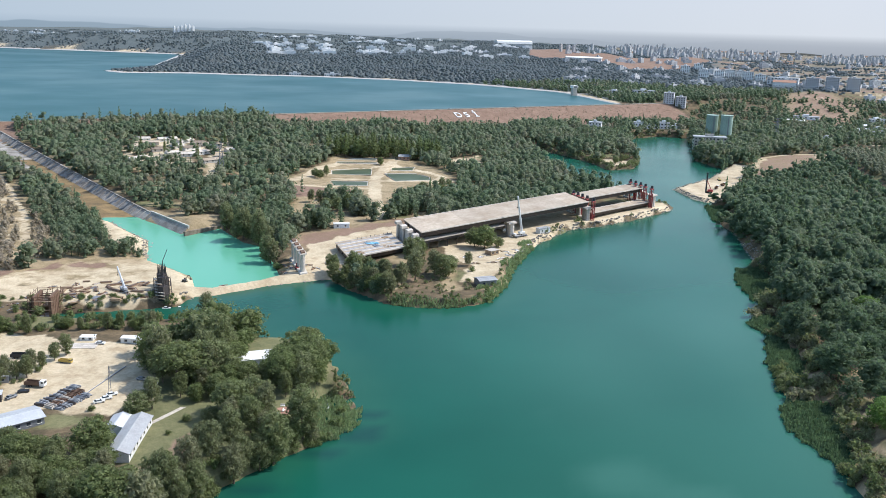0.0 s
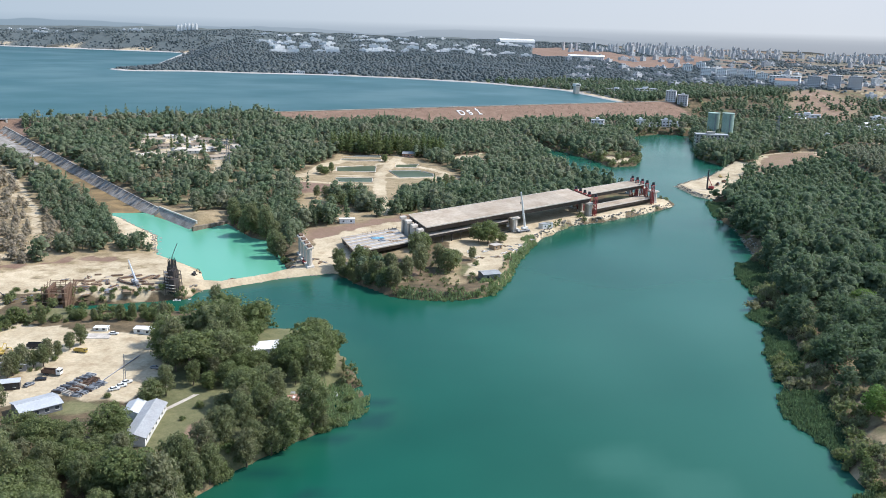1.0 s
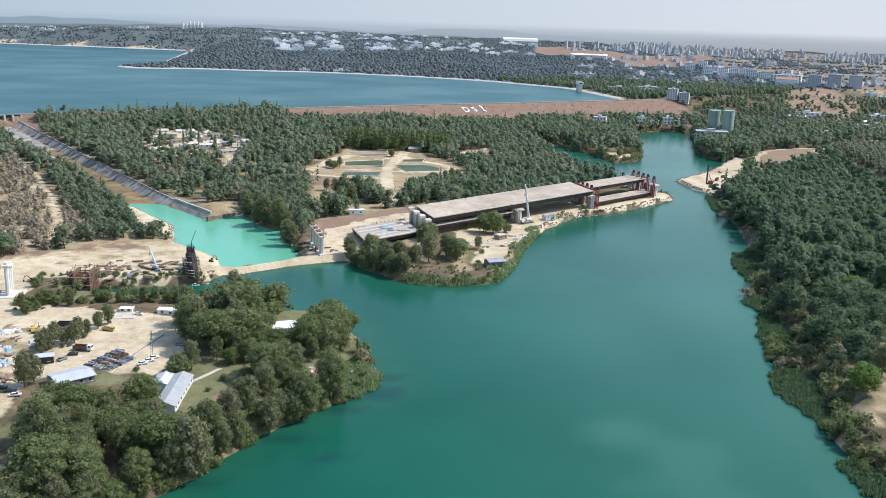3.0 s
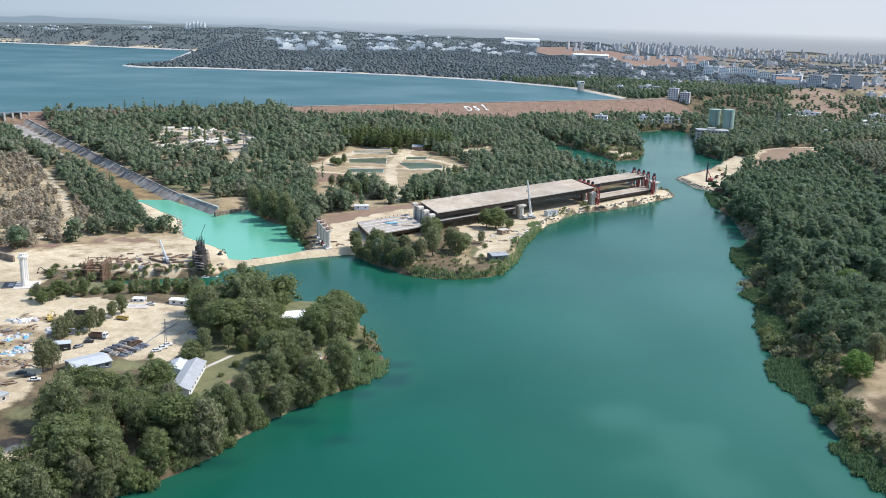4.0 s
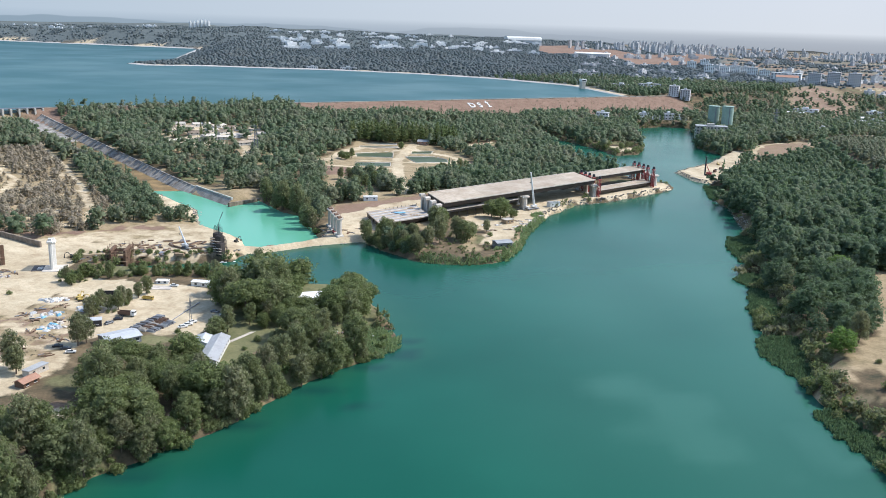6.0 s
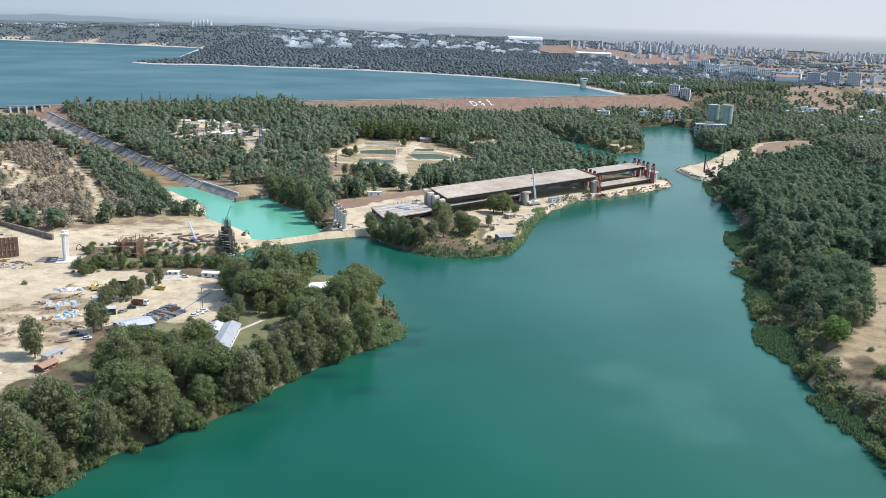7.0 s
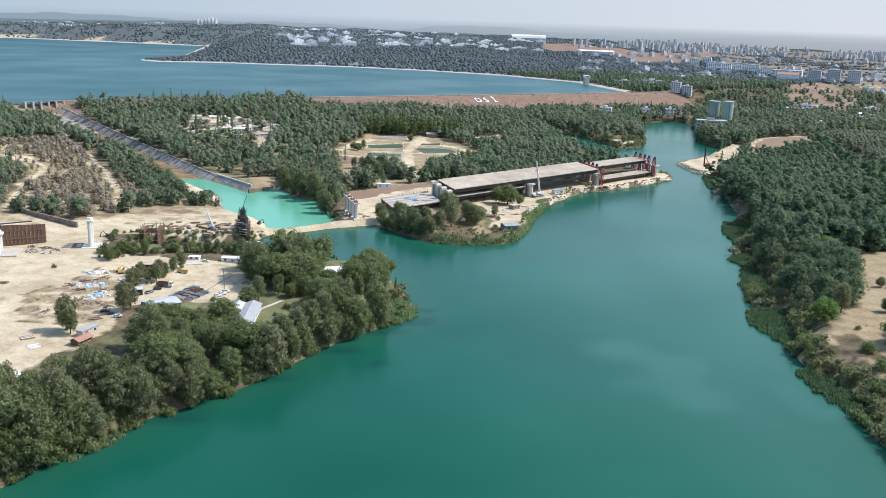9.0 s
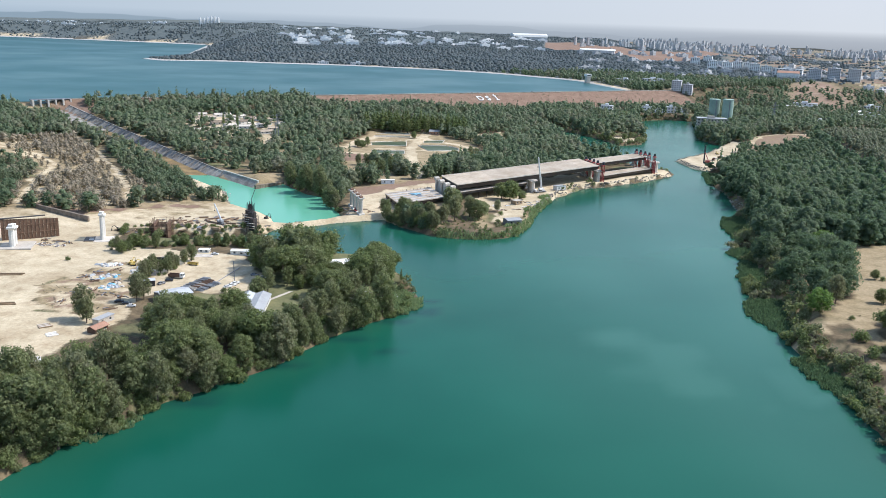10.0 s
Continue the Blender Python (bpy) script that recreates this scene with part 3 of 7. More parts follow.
def sheet_mesh(name, X, Y, Z, mat):
    r, c = X.shape
    i = np.arange(r * c).reshape(r, c)
    Q = np.stack([i[:-1, :-1], i[:-1, 1:], i[1:, 1:], i[1:, :-1]], -1).reshape(-1, 4)
    me = quads_mesh(name, np.stack([X, Y, Z], -1).reshape(-1, 3), Q, mat)
    me.polygons.foreach_set("use_smooth", np.ones(len(Q), bool))
    return me


ground_mesh = sheet_mesh("ground", GX, GY, GZ, ground_mat)
sand_, red_, grass_, straw_ = cover(GX, GY)
col = np.stack([sand_, red_, grass_, straw_], -1).reshape(-1, 4).astype(np.float32)
ground_mesh.attributes.new("cover", "FLOAT_COLOR", "POINT").data.foreach_set("color", col.ravel())
hazy_hillwood = (1 - 0.35 * smooth(10, -60, offset(FIELDS_PLAIN, GX, GY))) * smooth(40, 110, -((GX - DAM_A.x) * DAM_N.x + (GY - DAM_A.y) * DAM_N.y)) * smooth(0, 25, offset(LAKE, GX, GY))
ground_mesh.attributes.new("hazy_hillwood", "FLOAT", "POINT").data.foreach_set("value", hazy_hillwood.astype(np.float32).ravel())
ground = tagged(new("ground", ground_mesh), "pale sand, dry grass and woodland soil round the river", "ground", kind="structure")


def water_sheet(name, x0, x1, y0, y1, z, mat, label, step=6.0, poly=None):
    X, Y = np.meshgrid(np.arange(x0, x1 + step, step), np.arange(y0, y1 + step, step))
    me = sheet_mesh(name, X, Y, np.full(X.shape, z), mat)
    if poly:
        d = -offset(poly, X, Y) + waves(X, Y, 30, 21) * 4
        weed = np.zeros(X.shape)
        for wx, wy, a, b in ((-13.8, 288, 6.5, 2.4), (-14, 277, 4.5, 2.6), (-17, 269, 8, 3), (-29, 258, 7, 3.5), (-30, 224, 6, 4), (-46, 236, 9, 4), (-66, 204, 8, 5), (-90, 170, 8, 5)):
            weed = np.maximum(weed, 0.8 * smooth(1.3, 0.6, np.hypot((X - wx) / a, (Y - wy) / b) + waves(X, Y, 9, 22) * 0.25))
        # painted sky glare: water colour lightens eastwards, with two pale streaks
        glare_wide = smooth(-20, 120, X) * smooth(60, 140, Y) * smooth(560, 330, Y) * (0.5 + 0.2 * waves(X, Y, 120, 23))
        streak = 0.8 * smooth(1.3, 0.2, np.hypot((X - 84 + (Y - 210) * 0.25) / 26, (Y - 222) / 62) + waves(X, Y, 40, 25) * 0.3)
        streak = np.maximum(streak, 0.7 * smooth(1.2, 0.2, np.hypot((X - 124) / 14, (Y - 205) / 45) + waves(X, Y, 25, 26) * 0.3))
        me.attributes.new("sky_glare", "FLOAT", "POINT").data.foreach_set("value", np.clip(np.maximum(glare_wide, streak), 0, 1).astype(np.float32).ravel())
        me.attributes.new("weed", "FLOAT", "POINT").data.foreach_set("value", weed.astype(np.float32).ravel())
        me.attributes.new("shoal", "FLOAT", "POINT").data.foreach_set("value", (0.3 * smooth(26, 2, d)).astype(np.float32).ravel())
    return tagged(new(name, me), label, "water", kind="structure")


water_sheet("river_water", -240, 360, -900, 1190, 0.0, river_mat, "calm teal green river water with soft reflections", 6, RIVER)


def outline_sheet(name, poly, z, mat, label):
    bm = bmesh.new()
    bm.faces.new([bm.verts.new((x, y, z)) for x, y in poly])
    bmesh.ops.recalc_face_normals(bm, faces=bm.faces)
    if bm.faces[:][0].normal.z < 0:
        bmesh.ops.reverse_faces(bm, faces=bm.faces)
    me = bpy.data.meshes.new(name)
    bm.to_mesh(me)
    me.materials.append(mat)
    return tagged(new(name, me), label, "water", kind="structure")


outline_sheet("basin_water", BASIN_EDGE, 0.22, basin_mat, "milky turquoise water in the canal's outlet basin")
outline_sheet("lake_water", LAKE, LAKE_LEVEL, lake_mat, "blue reservoir water behind the dam")
for poly in PONDS:
    cx, cy = sum(p[0] for p in poly) / len(poly), sum(p[1] for p in poly) / len(poly)
    outline_sheet("pond_water", poly, ground_z(cx, cy) + 0.8, pond_mat, "still olive green water of a fish pond")

# the bridge's origin, its direction and that of its pier rows
BR = Vector((-2.2, 504.2))
EU, EV = Vector((0.727, 0.686)), Vector((-0.324, 0.946))

# ---- building helpers ----
def part(name, bm, material, parent=None, label=""):
    """Links a bmesh as one mesh object, under its thing if one is given."""
    me = bpy.data.meshes.new(name)
    bm.normal_update()
    bm.to_mesh(me)
    bm.free()
    me.materials.append(material)
    ob = new(name, me)
    if parent:
        ob.parent = parent
    return tagged(ob, label)


def thing(name, x, y, z=None, turn=0.0, label="", category="", group="", sink=0.0):
    """An Empty at the base of a thing that parents its parts."""
    ob = new(name)
    ob.matrix_basis = pose(x, y, (ground_z(x, y) if z is None else z) - sink, 0, 0, turn)
    return tagged(ob, label, category, group)


def add_box(bm, x0, x1, y0, y1, z0, z1, bevel=0.0):
    r = bmesh.ops.create_cube(bm, size=1.0, matrix=Matrix.Translation(((x0 + x1) / 2, (y0 + y1) / 2, (z0 + z1) / 2)) @ Matrix.Diagonal((x1 - x0, y1 - y0, z1 - z0, 1)))
    if bevel:
        edges = {e for v in r["verts"] for e in v.link_edges}
        bmesh.ops.bevel(bm, geom=list(edges), offset=bevel, segments=1, affect="EDGES")
    return bm


def box(x0, x1, y0, y1, z0, z1, bevel=0.0):
    return add_box(bmesh.new(), x0, x1, y0, y1, z0, z1, bevel)


def add_rod(bm, a, b, r, r2=None, seg=6):
    """A round or tapered bar from a to b."""
    a, b = Vector(a), Vector(b)
    d = b - a
    m = Matrix.Translation((a + b) / 2) @ d.to_track_quat("Z", "Y").to_matrix().to_4x4()
    bmesh.ops.create_cone(bm, cap_ends=True, segments=seg, radius1=r, radius2=r if r2 is None else r2, depth=d.length, matrix=m)
    return bm


def rod(a, b, r, r2=None, seg=6):
    return add_rod(bmesh.new(), a, b, r, r2, seg)


def prism(points, z0, z1):
    """An upright solid over an outline in the plan."""
    bm = bmesh.new()
    low = [bm.verts.new((x, y, z0)) for x, y in points]
    top = [bm.verts.new((x, y, z1)) for x, y in points]
    n = len(points)
    bm.faces.new(low[::-1])
    bm.faces.new(top)
    for i in range(n):
        bm.faces.new((low[i], low[(i + 1) % n], top[(i + 1) % n], top[i]))
    bmesh.ops.recalc_face_normals(bm, faces=bm.faces)
    return bm


def extrude_x(profile, x0, x1):
    """A solid with the given y, z profile along x."""
    bm = bmesh.new()
    a = [bm.verts.new((x0, y, z)) for y, z in profile]
    b = [bm.verts.new((x1, y, z)) for y, z in profile]
    n = len(profile)
    bm.faces.new(a)
    bm.faces.new(b[::-1])
    for i in range(n):
        bm.faces.new((a[i], b[i], b[(i + 1) % n], a[(i + 1) % n]))
    bmesh.ops.recalc_face_normals(bm, faces=bm.faces)
    return bm

# ---- trees ----
CUBE = np.array([(x, y, z) for z in (-1, 0, 1) for y in (-1, 0, 1) for x in (-1, 0, 1) if max(abs(x), abs(y), abs(z)) == 1], float)


def ball_quads():
    """A small round body of 24 quads."""
    key = {tuple(int(c) for c in v): i for i, v in enumerate(CUBE)}
    Q = []
    for axis in range(3):
        for side in (-1, 1):
            for u in (-1, 0):
                for v in (-1, 0):
                    c = []
                    for du, dv in ((0, 0), (1, 0), (1, 1), (0, 1)):
                        p = [0, 0, 0]
                        p[axis], p[(axis + 1) % 3], p[(axis + 2) % 3] = side, u + du, v + dv
                        c.append(key[tuple(p)])
                    Q.append(c if side > 0 else c[::-1])
    return CUBE / np.linalg.norm(CUBE, axis=1)[:, None], np.array(Q)


BALL_V, BALL_Q = ball_quads()
KNOB_V = np.array([(x, y, z) for z in (-1, 1) for y in (-1, 1) for x in (-1, 1)], float) / 1.6
KNOB_Q = np.array([(0, 2, 3, 1), (4, 5, 7, 6), (0, 1, 5, 4), (2, 6, 7, 3), (0, 4, 6, 2), (1, 3, 7, 5)])


def dome_quads():
    """A cheap rounded clump of nine quads, open below."""
    V = [(0.92 * math.cos(a), 0.92 * math.sin(a), -0.42) for a in np.arange(6) * math.pi / 3]
    V += [(0.74 * math.cos(a), 0.74 * math.sin(a), 0.48) for a in np.arange(6) * math.pi / 3 + 0.5] + [(0, 0, 0.95)]
    Q = [(i, (i + 1) % 6, 6 + (i + 1) % 6, 6 + i) for i in range(6)] + [(12, 6 + i, 6 + (i + 1) % 6, 6 + (i + 2) % 6) for i in (0, 2, 4)]
    return np.array(V, float), np.array(Q)


DOME_V, DOME_Q = dome_quads()


def crown_parts(rng, lobes, leaves, size, body, full=1.0):
    """A rough rounded clump at every lobe, with sprays of leaves standing out of it."""
    V, Q = [], []
    n = 0
    bv, bq = body
    for c, r in lobes:
        t = rng.uniform(0, 6.283)
        turn = np.array([(math.cos(t), -math.sin(t), 0), (math.sin(t), math.cos(t), 0), (0, 0, 1)])
        v = (bv @ turn) * np.array(r) * (1.0 if not leaves else 0.58 if leaves > 400 else 0.66) * full * rng.uniform(0.78, 1.15, (len(bv), 1)) + np.array(c)
        V.append(v)
        Q.append(bq + n)
        n += len(v)
    if not leaves:
        return np.concatenate(V), np.concatenate(Q)
    area = np.array([r[0] * r[1] + r[0] * r[2] for _, r in lobes])
    pick = rng.choice(len(lobes), leaves, p=area / area.sum())
    C = np.array([c for c, _ in lobes])[pick]
    R = np.array([r for _, r in lobes])[pick]
    D = rng.normal(size=(leaves, 3))
    D[:, 2] = D[:, 2] * 0.9 + 0.25
    D /= np.linalg.norm(D, axis=1)[:, None]
    at = C + D * R * rng.uniform(0.74, 1.18, (leaves, 1))
    N = D + rng.normal(size=(leaves, 3)) * 0.5
    N /= np.linalg.norm(N, axis=1)[:, None]
    T = np.cross(N, rng.normal(size=(leaves, 3)))
    T /= np.linalg.norm(T, axis=1)[:, None]
    B = np.cross(N, T)
    s = size * rng.uniform(0.5, 1.3, (leaves, 1))
    w = s * rng.uniform(0.5, 0.95, (leaves, 1))
    spray = np.stack([at - T * s - B * w * 0.4, at + T * s * 0.5 - B * w, at + T * s * 0.6 + B * w], 1)
    V.append(spray.reshape(-1, 3))
    Q.append((np.arange(leaves * 3).reshape(-1, 3) + n)[:, [0, 1, 2, 2]])
    return np.concatenate(V), np.concatenate(Q)


def trunk_parts(rng, tall, thick, reach, limbs=4, seg=5):
    V, Q, n = [], [], 0

    def tube(pts, radii):
        nonlocal n
        for p, r in zip(pts, radii):
            for k in range(seg):
                a = 6.283 * k / seg
                V.append((p[0] + r * math.cos(a), p[1] + r * math.sin(a), p[2]))
        for j in range(len(pts) - 1):
            for k in range(seg):
                a, b = n + j * seg + k, n + j * seg + (k + 1) % seg
                Q.append((a, b, b + seg, a + seg))
        n += len(pts) * seg

    lean = rng.uniform(-0.06, 0.06, 2) * tall
    tube([(0, 0, -0.8), (lean[0] * 0.3, lean[1] * 0.3, tall * 0.35), (lean[0], lean[1], tall * 0.85)], [thick, thick * 0.75, thick * 0.25])
    for k in range(limbs):
        a, h = 6.283 * (k + rng.uniform(0, 0.6)) / limbs, tall * rng.uniform(0.3, 0.55)
        e = (reach * 0.6 * math.cos(a), reach * 0.6 * math.sin(a), h + tall * 0.25)
        tube([(lean[0] * 0.4, lean[1] * 0.4, h), e], [thick * 0.45, thick * 0.15])
    return np.array(V, float), np.array(Q)


def tree_form(kind, seed, count, leaves, size, body="ball", full=1.0):
    """Trunk and crown of a tree: broad, gum, pine, cypress or bush, with count clumps and that many sprays of leaves."""
    rng = np.random.RandomState(seed)
    lobes = []
    if kind == "cypress":
        tall, thick, reach = 14.0, 0.22, 0.8
        for k in range(5):
            z, r = 2.6 + k * 2.6, (1.4, 1.7, 1.5, 1.1, 0.6)[k]
            lobes.append(((rng.uniform(-0.25, 0.25), rng.uniform(-0.25, 0.25), z), (r, r, 2.1)))
    elif kind == "bush":
        tall, thick, reach = 3.0, 0.10, 1.2
        for k in range(count):
            a = 6.283 * (k + rng.uniform(0, 0.7)) / count
            d = 0.3 if k == 0 else rng.uniform(0.9, 1.6)
            r = rng.uniform(0.8, 1.35)
            lobes.append(((d * math.cos(a), d * math.sin(a), 1.0 + rng.uniform(-0.3, 0.8) + (0.7 if k == 0 else 0)), (r, r, r * 0.95)))
    else:
        tall = {"broad": 11.0, "gum": 13.5, "pine": 12.5}[kind]
        thick, reach = 0.32, {"broad": 4.5, "gum": 4.0, "pine": 4.7}[kind]
        mid, half = {"broad": (0.55, 0.40), "gum": (0.58, 0.40), "pine": (0.70, 0.24)}[kind]
        near = 1.0 if count > 20 else 1.18 if count > 8 else 1.4
        if count < 20:
            mid, half = mid - 0.04, half + 0.02
        low = -0.9 if count < 12 else {"broad": -0.88, "gum": -0.88, "pine": -0.5}[kind]
        r0 = reach * min(0.62, 1.75 / math.sqrt(count)) * near
        off = rng.uniform(0, 6.283)
        heads = rng.uniform(0, 6.283, 3)
        for k in range(count):
            h = low + (1.0 - low) * (k + 0.5) / count
            a = off + 2.39996 * k + rng.uniform(-0.25, 0.25)
            ring = math.sqrt(max(0.0, 1 - h * h))
            swell = 1.0 + 0.16 * math.sin(2 * a + heads[0]) + 0.14 * math.sin(3 * a + heads[1] + 2.5 * h)
            out = (reach - r0 * 0.65) * ring * swell * rng.uniform(0.82, 1.06)
            z = tall * (mid + half * h * (1 + 0.10 * math.sin(a + heads[2]))) - r0 * 0.35
            r = r0 * rng.uniform(0.72, 1.28)
            lobes.append(((out * math.cos(a), out * math.sin(a), z), (r, r * rng.uniform(0.85, 1.15), r * (0.66 if kind == "pine" else 0.92 if kind == "gum" else 0.85))))
        lobes.append(((0, 0, tall * (mid - 0.04)), (reach * 0.62, reach * 0.62, tall * half * 0.72)))
    fine = leaves > 300
    tv, tq = trunk_parts(rng, tall, thick, reach, 4 if fine and kind not in ("cypress", "bush") else 0, 5 if fine else 3)
    cv, cq = crown_parts(rng, lobes, leaves, size, (BALL_V, BALL_Q) if body == "ball" else (DOME_V, DOME_Q), full)
    return tv, tq, cv, cq


NEAR_FORMS = {k: [tree_form(k, 10 * i + len(k), n, m, 0.33, "dome") for i in range(4)] for k, n, m in (("broad", 30, 3200), ("gum", 27, 3000), ("pine", 24, 3000))}
NEAR_FORMS["cypress"] = [tree_form("cypress", 5, 5, 700, 0.34)]
NEAR_FORMS["bush"] = [tree_form("bush", 7 + i, 6, 520, 0.26, "dome") for i in range(2)]
LABELS = {"broad": "dark green broad-leaved tree with a dense rounded crown", "gum": "tall grey-green gum tree with loose foliage", "pine": "spreading pine tree with layered dark needles", "cypress": "slim dark cypress tree", "bush": "low dense green shrub by the water"}
_meshes = {}


def tree(kind, form, x, y, size, turn):
    key = (kind, form)
    tv, tq, cv, cq = NEAR_FORMS[kind][form]
    if key not in _meshes:
        _meshes[key] = (quads_mesh("trunk", tv, tq, bark), quads_mesh("crown", cv, cq, leaf_mat, np.full(len(cv), {"broad": 0.2, "gum": 0.45, "pine": 0.1, "cypress": 0.0, "bush": 0.15}[kind])))
        crown = _meshes[key][1]
        crown.attributes.new("vary", "FLOAT", "POINT").data.foreach_set("value", np.full(len(cv), 0.42, np.float32))
    ob = thing("shrub" if kind == "bush" else "tree", x, y, None, turn, LABELS[kind], "shrub" if kind == "bush" else "tree", "trees of the river banks")
    wide = size * {"bush": 1.1, "cypress": 1.1, "gum": 1.06, "pine": 1.24, "broad": 1.24}[kind]
    ob.scale = (wide, wide, size * (0.92 + 0.24 * ((x * 7.3 + y * 3.1) % 1)) * (1.08 if kind == "gum" else 1.0))
    for name, me in zip(("trunk", "crown"), _meshes[key]):
        new(name, me).parent = ob
    return ob


def wood(name, rows, forms, mat, label, spread=1.0):
    """Many trees in one mesh. rows: x, y, z, size, turn, form, tint."""
    Vs, Qs, Ts, n = [], [], [], 0
    for i, (V, Q) in enumerate(forms):
        sel = rows[rows[:, 5].astype(int) == i]
        if not len(sel):
            continue
        c, s = np.cos(sel[:, 4])[:, None], np.sin(sel[:, 4])[:, None]
        k = sel[:, 3][:, None]
        broad = k * spread * (0.98 + 0.38 * ((sel[:, 4] * 7.7) % 1)[:, None])
        X = (V[None, :, 0] * c - V[None, :, 1] * s) * broad + sel[:, 0][:, None]
        Y = (V[None, :, 0] * s + V[None, :, 1] * c) * broad + sel[:, 1][:, None]
        Z = V[None, :, 2] * k + sel[:, 2][:, None]
        Vs.append(np.stack([X, Y, Z], -1).reshape(-1, 3))
        Qs.append((Q[None] + (np.arange(len(sel)) * len(V))[:, None, None]).reshape(-1, 4) + n)
        Ts.append(np.repeat(sel[:, 6], len(V)))
        n += len(sel) * len(V)
    me = quads_mesh(name, np.concatenate(Vs), np.concatenate(Qs), mat, np.concatenate(Ts))
    return tagged(new(name, me), label, "woodland", kind="stuff")


def joined(form):
    tv, tq, cv, cq = form
    return np.concatenate([tv, cv]), np.concatenate([tq, cq + len(tv)])


def scatter(x0, x1, y0, y1, step, seed):
    """Uneven spots over a stretch of the plan."""
    rng = np.random.RandomState(seed)
    X, Y = np.meshgrid(np.arange(x0, x1, step), np.arange(y0, y1, step))
    X = (X + rng.uniform(-0.48, 0.48, X.shape) * step).ravel()
    Y = (Y + rng.uniform(-0.48, 0.48, Y.shape) * step).ravel()
    return X, Y, rng


def open_ground(X, Y):
    """How far each spot lies inside bare or built ground (true where no wood grows)."""
    bare = np.zeros(X.shape, bool)
    for poly in OPEN:
        bare |= offset(poly, X, Y) < 1.5
    for pond in PONDS:
        bare |= offset(pond, X, Y) < 5
    for line, wide in ((TRACK_WEST, 3.6), (TRACK_POND, 7), (TRACK_VILLAGE, 6), (TRACK_CAUSEWAY, 9), (TRACK_ORCHARD, 4)):
        bare |= offset(line, X, Y, False) < wide
    bare |= offset(BASIN_EDGE, X, Y) < 1.5
    ax = (CANAL_TOP - CANAL_LOW).normalized()
    s = (X - CANAL_LOW.x) * ax.x + (Y - CANAL_LOW.y) * ax.y
    w = (X - CANAL_LOW.x) * ax.y - (Y - CANAL_LOW.y) * ax.x
    bare |= (s > -20) & (s < 430) & (w > np.where(s < 230, -11, -15)) & (w < 22.5)
    bare |= (s > 330) & (s < 430) & (np.abs(w) < 36)
    ds = (X - DAM_A.x) * DAM_U.x + (Y - DAM_A.y) * DAM_U.y
    dw = (X - DAM_A.x) * DAM_N.x + (Y - DAM_A.y) * DAM_N.y
    bare |= (dw > -8) & (dw < 66) & (ds > 325) & (ds < 985)
    bare |= (dw > -8) & (dw < 9) & (ds <= 325)
    return bare


def lake_side(X, Y):
    return (X - DAM_A.x) * DAM_N.x + (Y - DAM_A.y) * DAM_N.y


WOOD_SOUTH = [(-170, 100), (-160, 135), (-144, 149), (-134, 177), (-126, 192), (-121, 208), (-122, 238), (-110, 244), (-98, 240), (-88, 236), (-81, 226), (-72, 220), (-60, 222), (-64, 205), (-83, 182), (-98, 166), (-110, 145), (-121, 131), (-128, 110), (-150, 30)]
WOOD_GARDEN = [(-106, 302), (-106, 326), (-98, 335), (-92, 350), (-80, 356), (-68, 352), (-68, 332), (-72, 310), (-66, 296), (-80, 292), (-92, 296)]
WOOD_SHORE_S = [(-190, 358), (-110, 354), (-104, 377), (-140, 371), (-172, 375), (-190, 380)]
WOOD_SHORE_N = [(-198, 388), (-137, 396), (-117, 404), (-109, 420), (-118, 416), (-137, 408), (-198, 396)]
WOOD_CORNER = [(-108, 379), (-81, 379), (-88, 393), (-98, 397), (-106, 392)]
WOOD_ISLAND = [(-50, 462), (-38, 440), (-18, 421), (-13, 428), (-15, 446), (-17, 466), (-24, 488), (-34, 492), (-42, 478)]


def inside(polys, X, Y):
    hit = np.zeros(X.shape, bool)
    for poly in polys:
        hit |= offset(poly, X, Y) < 0
    return hit


def offset_out(poly, d):
    """The outline pushed outwards from its middle."""
    cx, cy = sum(p[0] for p in poly) / len(poly), sum(p[1] for p in poly) / len(poly)
    return [(x + d * (x - cx) / (math.hypot(x - cx, y - cy) + 0.01), y + d * (y - cy) / (math.hypot(x - cx, y - cy) + 0.01)) for x, y in poly]


def bridge_uv(X, Y):
    det = EU.x * EV.y - EU.y * EV.x
    dx, dy = X - BR.x, Y - BR.y
    return (dx * EV.y - dy * EV.x) / det, (EU.x * dy - EU.y * dx) / det


X, Y, rng = scatter(-660, 560, 90, 1240, 5.5, 31)
shore = offset(RIVER, X, Y)
keep = (shore > -1.0) & ~open_ground(X, Y) & (lake_side(X, Y) > -6)
keep &= ~((X > 100) & (Y < 570) & (shore < 5.5))
keep &= ~((X > 100) & (Y < 640) & (rng.uniform(size=X.shape) < 0.22))
keep &= ~((X > 128) & (X < 185) & (Y < 400) & (waves(X, Y, 15, 51) > 0.25))
keep &= ~((X > 100) & (X < 168) & (Y < 300)) & (np.abs(X) < Y * 0.62 + 70)
keep &= ~((X > 100) & (Y < 720) & inside([offset_out(p, 2.5) for p in REEDS_EAST], X, Y))
keep &= offset(GLADE_D, X, Y) > 4.5
keep &= ~((X > 190) & (X < 350) & (Y > 1100) & (Y < 1210) & (offset(RIVER, X, Y) > 12) & (rng.uniform(size=X.shape) < 0.85))
keep &= (np.hypot(X - 160, Y - 272) > 11) & (np.hypot(X - 157, Y - 262) > 9) & (np.hypot(X - 210, Y - 395) > 8)
keep &= ~((offset(PLANT_EDGE, X - 6, Y, False) < 5) & (Y < 900))
west = (X < -12) & (Y < 400)
